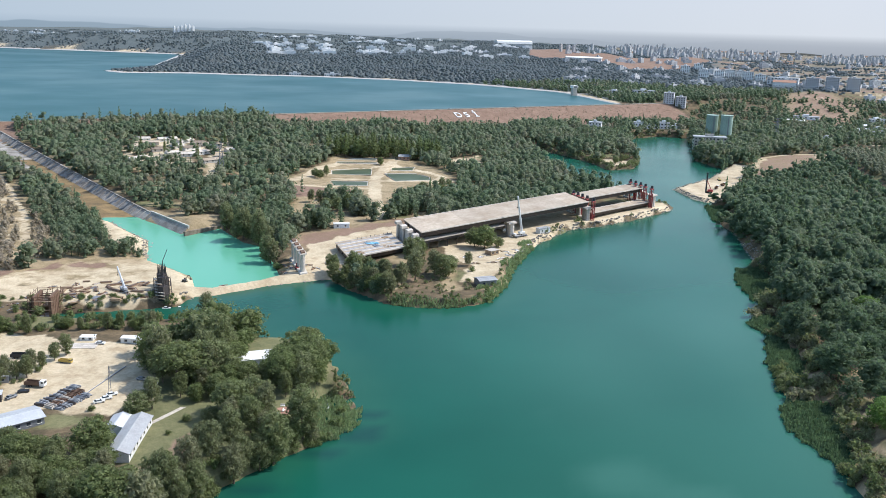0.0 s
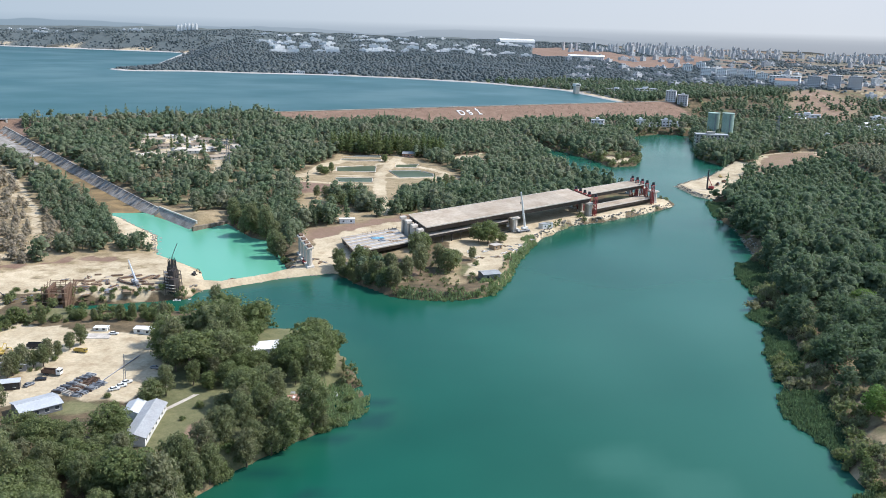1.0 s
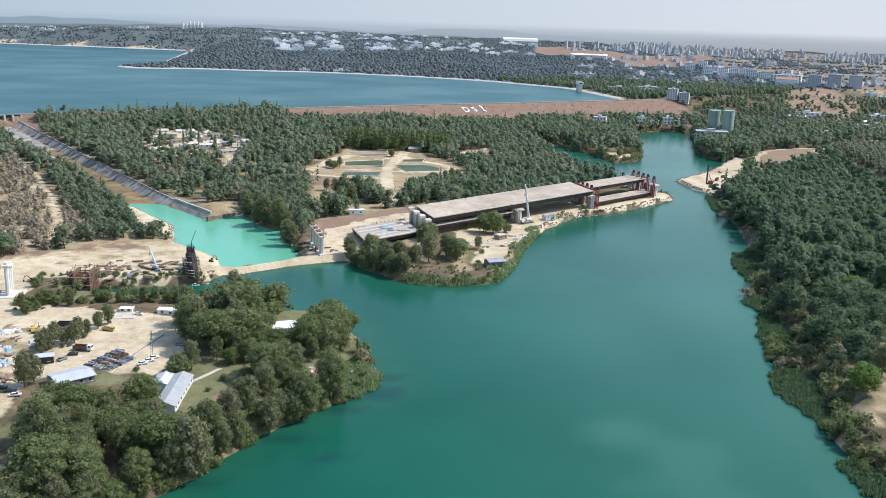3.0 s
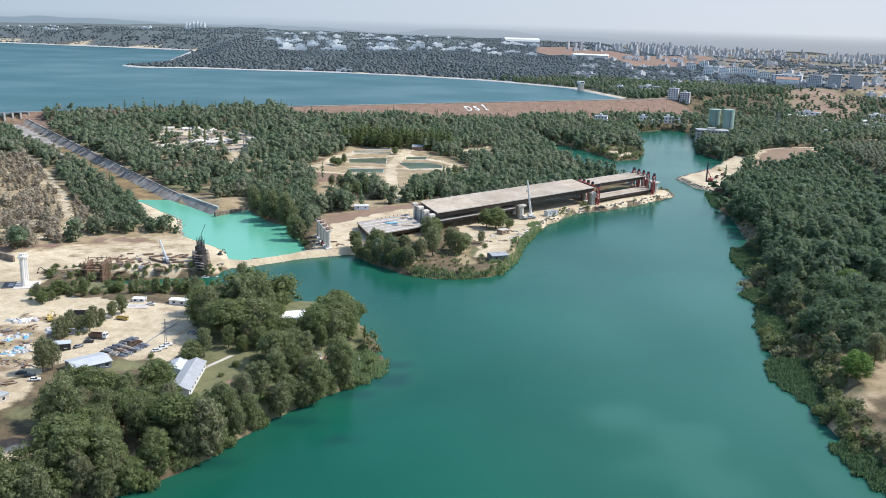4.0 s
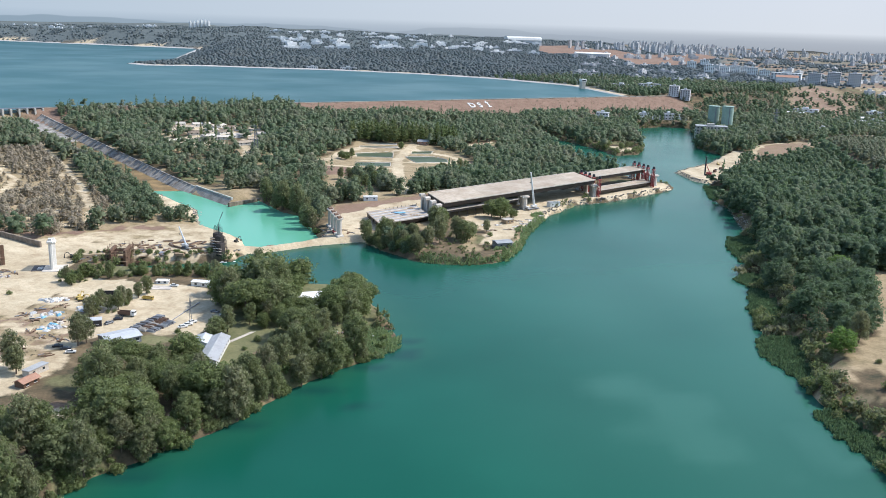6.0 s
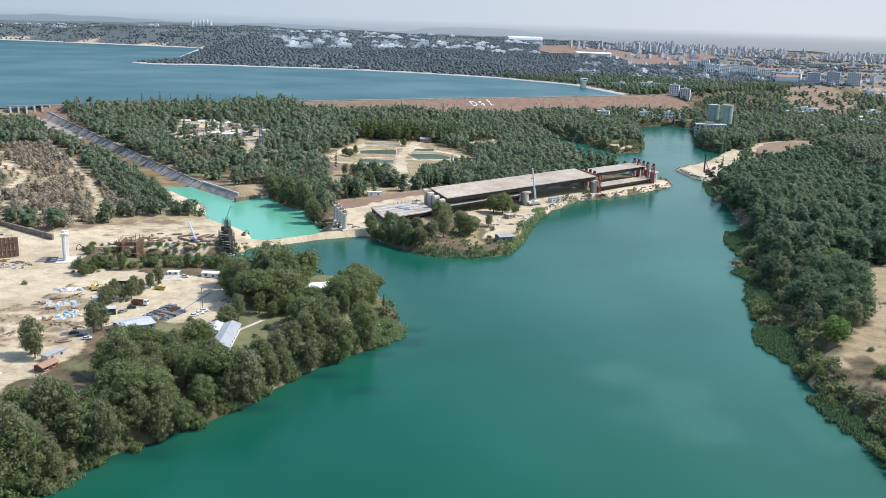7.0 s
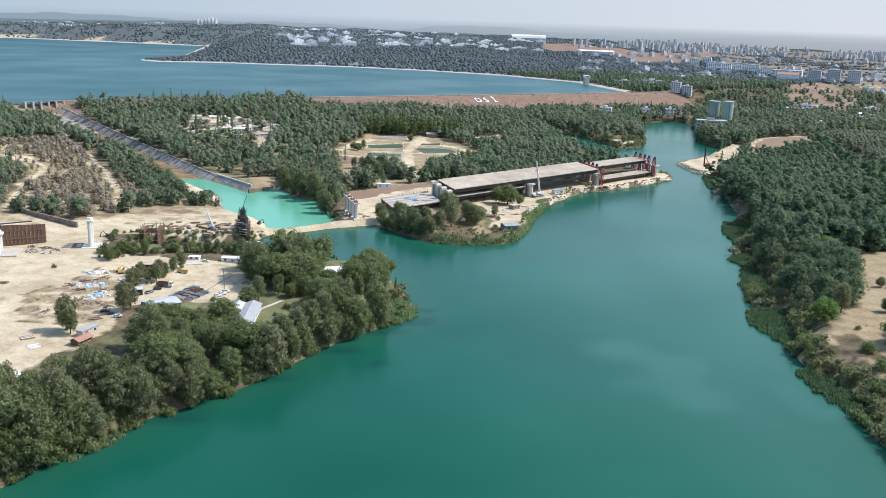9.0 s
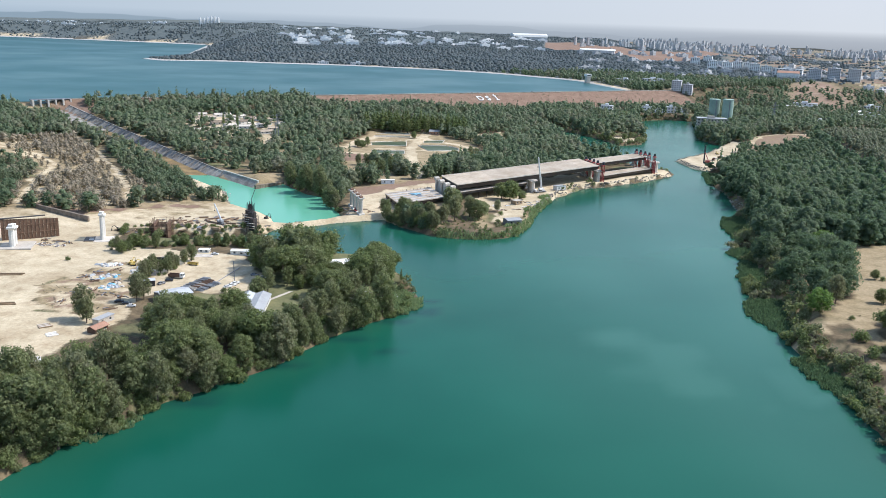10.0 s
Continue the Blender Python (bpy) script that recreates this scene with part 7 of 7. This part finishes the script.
for k in range(8):
    part("wall_slab", tilted([(7 * k + 0.02, -0.4, -1.2), (7 * k + 6.98, -0.4, -1.2), (7 * k + 6.98, 6.4, 4.6), (7 * k + 0.02, 6.4, 4.6)], 1.2), canal_wall_mat, training)
    part("wall_rim", tilted([(7 * k, 6.3, 5.3), (7 * k + 7, 6.3, 5.3), (7 * k + 7, 7.4, 5.3), (7 * k, 7.4, 5.3)], 2.0), concrete, training)
quay = thing("quay_wall", -151.5, 545.5, -1, math.degrees(math.atan2(22.5, 15)), "low grey concrete quay wall along the basin", "quay wall")
for k in range(6):
    part("wall_block", box(5 * k, 5 * k + 4.9, 0, 1.5, 0, 4.2 - 0.2 * k, 0.08), rubble, quay)

gate_paint = plain("gate_paint", (0.10, 0.17, 0.20), None, 0.3, 2.0, 0.5)
gate = thing("spillway_gates", CANAL_TOP.x - 3, CANAL_TOP.y + 3, 17.0, CANAL_TURN, "grey concrete spillway with open gate bays and a walkway", "spillway")
for k in range(6):
    v = -24 + 8 * k
    part("gate_pier", box(-4, 6, v - 0.9, v + 0.9, -3, 11, 0.1), concrete, gate)
for k in range(5):
    v = -20 + 8 * k
    part("gate_leaf", box(1, 1.5, v - 3.1, v + 3.1, 2, 8.6), gate_paint, gate)
    part("chute", extrude_x([(v - 3.1, -2.0), (v + 3.1, -2.0), (v + 3.1, 0.2), (v - 3.1, 0.2)], -9, 1), pale_concrete, gate)
part("walkway", box(-2, 4, -26, 18, 11.0, 11.8), grey_steel, gate)

crest = thing("crest_road", DAM_A.x, DAM_A.y, CREST, math.degrees(math.atan2(DAM_U.y, DAM_U.x)), "pale crest road with a low parapet on the dam", "road")
crest["kind"] = "structure"
for k in range(49):
    part("road_slab", box(40 + 20 * k, 59.9 + 20 * k, -3.6, 3.6, -0.3, 0.12), pale_concrete, crest)
    part("parapet", box(40 + 20 * k, 59.7 + 20 * k, -3.9, -3.5, 0.1, 0.9), pale_concrete, crest)

# the letters on the dam face
font_mat = white_paint
face_turn = math.degrees(math.atan2(DAM_U.y, DAM_U.x))
for ch, along in (("D", 0.0), ("S", 15.0), ("\u0130", 29.5)):
    cu = bpy.data.curves.new("letter", "FONT")
    cu.body, cu.size, cu.extrude, cu.offset = ch, 14.5, 0.3, 0.14
    tmp = bpy.data.objects.new("letter", cu)
    me = bpy.data.meshes.new_from_object(tmp)
    bpy.data.objects.remove(tmp)
    for v in me.vertices:
        v.co.y *= 1.3
        v.co.x += 0.06 * v.co.y
    me.materials.clear()
    me.materials.append(font_mat)
    p = DAM_A + DAM_U * (581 + along) + DAM_N * 26
    ob = new("letter", me)
    ob.matrix_basis = pose(p.x, p.y, CREST - (26 - 4) / 2.6 + 0.5, 0, 0, face_turn) @ pose(0, 0, 0, math.degrees(math.atan(1 / 2.6)), 0, 0)
    tagged(ob, "large white letter laid on the dam's dry slope", "letter", "letters on the dam")

intake = thing("intake_tower", 234, 1521, 22, 20, "pale square intake tower standing in the reservoir", "tower")
part("shaft", box(-4, 4, -4, 4, -8, 16, 0.2), pale_concrete, intake)
part("gallery", box(-5, 5, -5, 5, 16, 20, 0.2), white_paint, intake)
part("window", box(-3.5, 3.5, -5.06, -4.98, 17, 19), pane_dark, intake)
part("footbridge", box(5, 30, -1, 1, 6, 7), pale_concrete, intake)


# ---- buildings of the far side ----
def block(x, y, turn, w, d, floors, wall_mat, label, name="apartment_block", group="apartment blocks", storey=3.1, bays=5, z=None):
    t = thing(name, x, y, z, turn, label, "building", group, 1.0)
    h = floors * storey + 1
    part("wall", box(-w / 2, w / 2, -d / 2, d / 2, 0, h, 0.1), wall_mat, t)
    part("roof", box(-w / 2 - 0.4, w / 2 + 0.4, -d / 2 - 0.4, d / 2 + 0.4, h + 0.01, h + 0.5), grey_roof, t)
    part("stair_head", box(-w * 0.15, w * 0.1, -2, 2, h + 0.51, h + 3), wall_mat, t)
    for f in range(floors):
        for b in range(bays):
            px = -w / 2 + w * (b + 0.5) / bays
            part("window", box(px - w / bays * 0.22, px + w / bays * 0.22, -d / 2 - 0.05, -d / 2 + 0.1, f * storey + 2.0, f * storey + 3.6), pane_dark, t)
        part("window_band", box(-w / 2 - 0.05, -w / 2 + 0.1, -d * 0.35, d * 0.35, f * storey + 2.0, f * storey + 3.6), pane_dark, t)
    return t


block(360, 1378, -20, 15, 14, 5, far_grey, "grey six-storey block behind the dam's end", bays=4)
block(377, 1373, -20, 15, 14, 5, far_grey, "grey six-storey block behind the dam's end", bays=4)
block(305, 1532, -32, 34, 12, 2, far_white, "long white two-storey building by the reservoir", bays=9)
block(347, 1498, 8, 36, 12, 3, far_white, "white building with dark windows by the reservoir", bays=8)
block(317, 1012, -8, 36, 14, 4, pale_concrete, "pale powerhouse hall at the river's head", "powerhouse", "river head buildings", 3.6, 9)
block(330, 1050, -25, 24, 12, 2, pale_concrete, "pale switch house by the water", "powerhouse", "river head buildings", 4.0, 5)
block(206, 1131, -15, 16, 12, 4, far_white, "white four-storey house among the trees", "house", "river head buildings", 3.4, 4)
for k in range(5):
    block(258 + 18 * k, 1196 + 3 * k, 12, 15, 9, 1 + k % 2, far_white, "low white house below the dam", "house", "river head buildings", 4.2, 3)
for k, (x, y) in enumerate(((341, 1088), (355, 1076))):
    t = thing("silo", x, y, None, 0, "tall pale green cylindrical silo", "silo", "silos", 1.0)
    part("shell", rod((0, 0, 0), (0, 0, 33 - 1.0 * (k == 0)), 7.0, None, 24), silo_green, t)
    part("rim", rod((0, 0, 31.6 + k), (0, 0, 32.4 + k), 7.3, None, 24), silo_green, t)
    part("ladder", box(-0.4, 0.4, -7.4, -6.9, 0, 32), grey_steel, t)
block(725, 1735, -25, 24, 18, 7, far_grey, "grey-brown eight-storey block on the plain", bays=7)
block(758, 1722, -25, 24, 18, 8, far_grey, "grey-brown eight-storey block on the plain", bays=7)
block(792, 1706, -25, 24, 18, 8, far_grey, "grey-brown eight-storey block on the plain", bays=7)
block(708, 1840, -25, 60, 30, 5, far_white, "broad pale building with a reddish roof", bays=9)
for k, (x, y, w) in enumerate(((555, 1330, 60), (553, 1152, 26), (621, 1240, 40), (549, 1200, 22), (600, 1190, 30), (660, 1330, 50), (520, 1120, 18), (480, 1080, 16))):
    block(x, y, -25 + 9 * k, w * 0.6, 12, 1 + k % 2, far_white, "low white building among trees on the east side", "house", "east side houses", 3.4, 5)

block(-216, 1865, 4, 34, 12, 1, far_white, "long low white boathouse on the reservoir shore", "boathouse", "shore houses", 4.5, 7)
block(-293, 1865, 4, 24, 10, 1, far_white, "low pale shore pavilion by the reservoir", "boathouse", "shore houses", 4.0, 5)

hall = thing("long_hall", 417, 2600, None, -14, "long low white-roofed hall on the reddish field", "hall")
part("wall", box(-50, 50, -12, 12, -2, 7), far_grey, hall)
part("roof", extrude_x([(-13, 7), (13, 7), (0, 10.5)], -52, 52), far_white, hall)
for k, (x, y) in enumerate(((638, 2040), (664, 2050), (692, 2060), (671, 1945), (694, 1936), (600, 2190), (652, 2262), (596, 2018))):
    block(x, y, -20 + 5 * (k % 3), 22, 13, 5 + k % 2, far_white, "pale apartment block with dark windows on the plain", bays=5)
gable(676, 1748, -22, 42, 22, 12, 4, tile_roof, far_white, "school", "broad cream building under a reddish pitched roof", "building", 8)
for x, y, w in ((523, 1291, 26), (533, 1253, 18), (584, 1226, 30), (624, 1278, 24)):
    gable(x, y, -18, w, 12, 4, 1.6, far_white, far_white, "low_hall", "low white hall among trees on the east side", "hall", 4, "low halls")

# village in the pines
for k, (x, y, w, m) in enumerate(((-271, 846, 22, pale_concrete), (-259, 869, 18, chalk_concrete), (-222, 816, 18, chalk_concrete), (-215, 786, 14, chalk_concrete), (-191, 768, 16, chalk_concrete), (-257, 773, 20, pale_concrete), (-247, 808, 16, pale_concrete), (-237, 822, 14, chalk_concrete), (-209, 846, 18, tile_roof), (-231, 790, 12, tile_roof), (-200, 812, 12, tile_roof), (-284, 868, 16, chalk_concrete), (-275, 826, 14, tile_roof), (-240, 862, 20, chalk_concrete), (-225, 852, 12, pale_concrete), (-206, 800, 16, chalk_concrete), (-186, 790, 12, chalk_concrete), (-184, 822, 14, tile_roof), (-228, 770, 14, chalk_concrete))):
    gable(x, y, 10 + 23 * k % 60, w, 8, 2.7, 1.3, (deck_concrete, pale_concrete, rubble, pale_concrete)[k % 4], m if m is not tile_roof else chalk_concrete, "village_house", "low pale village house among dark pines", "house", 3, "village houses")
gable(-87, 882, 5, 12, 9, 5, 2, white_paint, white_paint, "pond_house", "white two-storey house beside the fish ponds", "house", 3, "pond houses")
gable(-2, 880, -8, 14, 9, 4, 2, pale_concrete, brown_wood, "pond_house", "brown house with a pale roof beside the ponds", "house", 3, "pond houses")
gable(-25, 850, -5, 11, 8, 3.5, 1.5, grey_roof, tile_roof, "pond_house", "small reddish house beside the ponds", "house", 3, "pond houses")
for pond in PONDS:
    cx, cy = sum(q[0] for q in pond) / len(pond), sum(q[1] for q in pond) / len(pond)
    rim = thing("fish_pond_kerb", cx, cy, ground_z(cx, cy) + 0.9, 0, "pale concrete kerb laid round a fish pond", "kerb", "pond kerbs")
    for (ax_, ay_), (bx_, by_) in zip(pond, pond[1:] + pond[:1]):
        part("kerb_stone", rod((ax_ - cx, ay_ - cy, 0.1), (bx_ - cx, by_ - cy, 0.1), 0.38, None, 4), pale_concrete, rim)


def power_pylon(x, y, tall):
    t = thing("power_pylon", x, y, None, 20, "grey steel lattice power pylon above the trees", "pylon", "power pylons", 0.5)
    for a in (-1, 1):
        for b in (-1, 1):
            part("leg", rod((2.4 * a, 2.4 * b, 0), (0.4 * a, 0.4 * b, tall), 0.16, None, 4), grey_steel, t)
    for k in range(8):
        f0, f1 = 1 - k / 8 * 0.83, 1 - (k + 1) / 8 * 0.83
        z0, z1 = tall * k / 8, tall * (k + 1) / 8
        for s in (-1, 1):
            part("brace", rod((-2.4 * f0, 2.4 * s * f0, z0), (2.4 * f1, 2.4 * s * f1, z1), 0.09, None, 4), grey_steel, t)
            part("brace", rod((2.4 * s * f0, -2.4 * f0, z0), (2.4 * s * f1, 2.4 * f1, z1), 0.09, None, 4), grey_steel, t)
    for z in (0.72, 0.84, 0.95):
        part("cross_arm", box(-5, 5, -0.25, 0.25, tall * z, tall * z + 0.3), grey_steel, t)
    return t


power_pylon(-168, 712, 30)
power_pylon(420, 1085, 30)

# ---- the far towns ----
def town(name, rows, mat, label):
    """Many far buildings in one mesh: x, y, width, depth, height, turn."""
    V, Q = [], []
    for x, y, w, d, h, a in rows:
        z = ground_z(x, y) - 2
        c, s = math.cos(a), math.sin(a)
        for x0, x1, y0, y1, z0, z1 in ((-w / 2, w / 2, -d / 2, d / 2, 0, h), (-w * 0.2, w * 0.15, -d * 0.2, d * 0.2, h, h + 3.5)):
            n = len(V)
            for zz in (z0, z1):
                for px, py in ((x0, y0), (x1, y0), (x1, y1), (x0, y1)):
                    V.append((x + px * c - py * s, y + px * s + py * c, z + zz))
            Q += [(n + 4, n + 5, n + 6, n + 7)] + [(n + i, n + (i + 1) % 4, n + 4 + (i + 1) % 4, n + 4 + i) for i in range(4)]
    return tagged(new(name, quads_mesh(name, V, Q, mat)), label, "town", kind="stuff")


def town_material():
    m, nodes, links, b = shader("town_wall", 0.8, 0.0, 0.2)
    geo = nodes.new("ShaderNodeNewGeometry")
    col = ramp_node(nodes, links, geo.outputs["Random Per Island"], ((0.0, (0.38, 0.39, 0.41)), (0.4, (0.48, 0.47, 0.46)), (0.7, (0.36, 0.38, 0.40)), (1.0, (0.56, 0.55, 0.54))))
    tc = noise_node(nodes, links, 0.3, 2.0)
    col = mixer(nodes, links, 1.0, col, ramp_node(nodes, links, tc.outputs["Fac"], ((0.4, 0.75), (0.6, 1.1))), "MULTIPLY")
    links.new(col, b.inputs["Base Color"])
    return m


town_mat = town_material()
r = random.Random(8)
rows = []
for k in range(1000):
    az = 0.06 + 0.43 * r.random() ** 1.1
    d = r.uniform(3350, 4300)
    clump = 0.5 + 0.5 * math.sin(az * 46) * math.sin(az * 17 + 1)
    if r.random() > 0.25 + 0.75 * clump:
        continue
    if ground_z(d * math.sin(az), d * math.cos(az)) > 54:
        continue
    tall = r.uniform(12, 34) * (1.25 - 1.3 * az) if r.random() < 0.65 else r.uniform(8, 15)
    rows.append((d * math.sin(az), d * math.cos(az), r.uniform(7, 12), r.uniform(7, 11), tall, r.uniform(0.3, 0.95)))
town("far_city", rows, town_mat, "pale hazy apartment towers of a distant city")
rows = []
for k in range(240):
    az, d = r.uniform(0.14, 0.48), r.uniform(1750, 3900)
    rows.append((d * math.sin(az), d * math.cos(az), r.uniform(10, 26), r.uniform(9, 14), r.uniform(4, 9) if r.random() < 0.8 else r.uniform(10, 15), r.uniform(0.2, 1.0)))
town("suburb", rows, town_mat, "low pale houses and halls scattered over the plain")
rows = []
for k in range(90):
    az, d = r.uniform(-0.2, 0.1), r.uniform(2450, 3500)
    rows.append((d * math.sin(az), d * math.cos(az), r.uniform(14, 44), r.uniform(9, 13), r.uniform(7, 12), r.uniform(0.1, 0.6)))
town("campus", rows, far_white, "white campus buildings on the wooded far hills")
rows = [(-985 + 13 * k, 3390 + 3 * k, 8, 8, (24, 22, 25, 27, 26, 24)[k], 0.7) for k in range(6)] + [(-1190 + 22 * k, 3400, 9, 9, 13, 0.1) for k in range(4)] + [(r.uniform(-2100, -1100), r.uniform(3250, 3600), r.uniform(10, 30), 10, r.uniform(5, 9), 0.2) for k in range(70)]
town("hill_towers", rows, far_white, "far grey apartment towers on the hill beyond the lake")
hall = thing("stadium_hall", 290, 3600, None, 8, "far white curved stadium roof on the ridge", "stadium")
part("roof", extrude_x([(-40, 8), (40, 8), (36, 16), (15, 21), (-15, 21), (-36, 16)], -70, 70), white_paint, hall)
part("wall", box(-68, 68, -38, 38, -3, 8.2), far_grey, hall)

# the plain and sky beyond: a glowing ring, haze painted into its colour
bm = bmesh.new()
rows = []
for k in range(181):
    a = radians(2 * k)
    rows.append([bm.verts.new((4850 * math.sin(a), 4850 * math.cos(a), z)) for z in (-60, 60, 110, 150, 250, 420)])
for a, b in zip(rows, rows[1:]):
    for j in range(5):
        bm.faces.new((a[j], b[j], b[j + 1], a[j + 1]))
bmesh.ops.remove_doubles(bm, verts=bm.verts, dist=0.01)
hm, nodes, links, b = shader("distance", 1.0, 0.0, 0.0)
tc = nodes.new("ShaderNodeTexCoord")
xyz = nodes.new("ShaderNodeSeparateXYZ")
links.new(tc.outputs["Object"], xyz.inputs[0])


def level(sock, lo, hi):
    m = nodes.new("ShaderNodeMapRange")
    m.inputs["From Min"].default_value, m.inputs["From Max"].default_value = lo, hi
    links.new(sock, m.inputs["Value"])
    return m.outputs[0]


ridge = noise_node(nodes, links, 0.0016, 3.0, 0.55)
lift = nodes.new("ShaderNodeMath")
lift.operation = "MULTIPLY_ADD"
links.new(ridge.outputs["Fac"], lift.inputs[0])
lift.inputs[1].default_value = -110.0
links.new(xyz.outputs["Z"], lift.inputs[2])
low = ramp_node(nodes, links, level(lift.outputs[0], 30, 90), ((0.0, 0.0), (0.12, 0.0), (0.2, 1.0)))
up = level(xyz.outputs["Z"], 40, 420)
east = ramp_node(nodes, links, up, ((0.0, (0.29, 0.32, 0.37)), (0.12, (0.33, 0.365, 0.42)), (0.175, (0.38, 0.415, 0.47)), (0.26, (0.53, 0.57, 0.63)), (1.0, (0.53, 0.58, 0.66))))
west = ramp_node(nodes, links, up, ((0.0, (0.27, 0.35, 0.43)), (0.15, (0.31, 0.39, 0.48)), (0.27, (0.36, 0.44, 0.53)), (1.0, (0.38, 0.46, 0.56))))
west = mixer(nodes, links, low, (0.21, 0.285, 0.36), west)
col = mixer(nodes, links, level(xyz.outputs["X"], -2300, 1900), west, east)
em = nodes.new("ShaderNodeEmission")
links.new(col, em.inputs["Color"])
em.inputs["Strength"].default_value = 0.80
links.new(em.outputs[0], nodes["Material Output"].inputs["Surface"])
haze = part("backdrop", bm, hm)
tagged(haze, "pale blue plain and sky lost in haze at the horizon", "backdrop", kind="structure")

# ---- loose stones along the site's shore, the dike and the rocky basin edge ----
stone_mat = plain("stone", (0.30, 0.27, 0.23), (0.15, 0.135, 0.115), 0.6, 3.0, 0.9)
X, Y, rng = scatter(-130, 300, 400, 900, 1.5, 61)
d = offset(RIVER, X, Y)
bu, bv = bridge_uv(X, Y)
edge = (d > -1.5) & (d < 3.0) & (((bu > 55) & (bu < 262) & (bv < 20)) | ((offset(TRACK_CAUSEWAY, X, Y, False) < 9) & (offset(TRACK_CAUSEWAY, X, Y, False) > 4.5)) | (offset(SAND_EAST, X, Y) < 4))
edge &= rng.uniform(size=X.shape) < 0.85
X4, Y4, _ = scatter(-220, -150, 480, 600, 1.8, 62)
e4 = (np.abs(offset(BASIN, X4, Y4)) < 3) & (offset(ROCK_SHORE, X4, Y4) < 6)
X, Y = np.concatenate([X[edge], X4[e4]]), np.concatenate([Y[edge], Y4[e4]])
rows = np.stack([X, Y, np.maximum(height(X, Y), -0.2), rng.uniform(0.3, 1.05, X.shape), rng.uniform(0, 6.283, X.shape), rng.randint(0, 3, X.shape), rng.uniform(0, 0.9, X.shape)], -1)
stones = [(KNOB_V * np.random.RandomState(k).uniform(0.7, 1.3, (8, 3)) * np.array([1, 0.8, 0.7]), KNOB_Q) for k in range(3)]
wood("shore_stones", rows, stones, stone_mat, "pale rough stones tipped along the water's edge")
scene.objects["shore_stones"]["category"] = "stones"
scene.objects["shore_stones"].data.polygons.foreach_set("use_smooth", np.zeros(len(scene.objects["shore_stones"].data.polygons), bool))
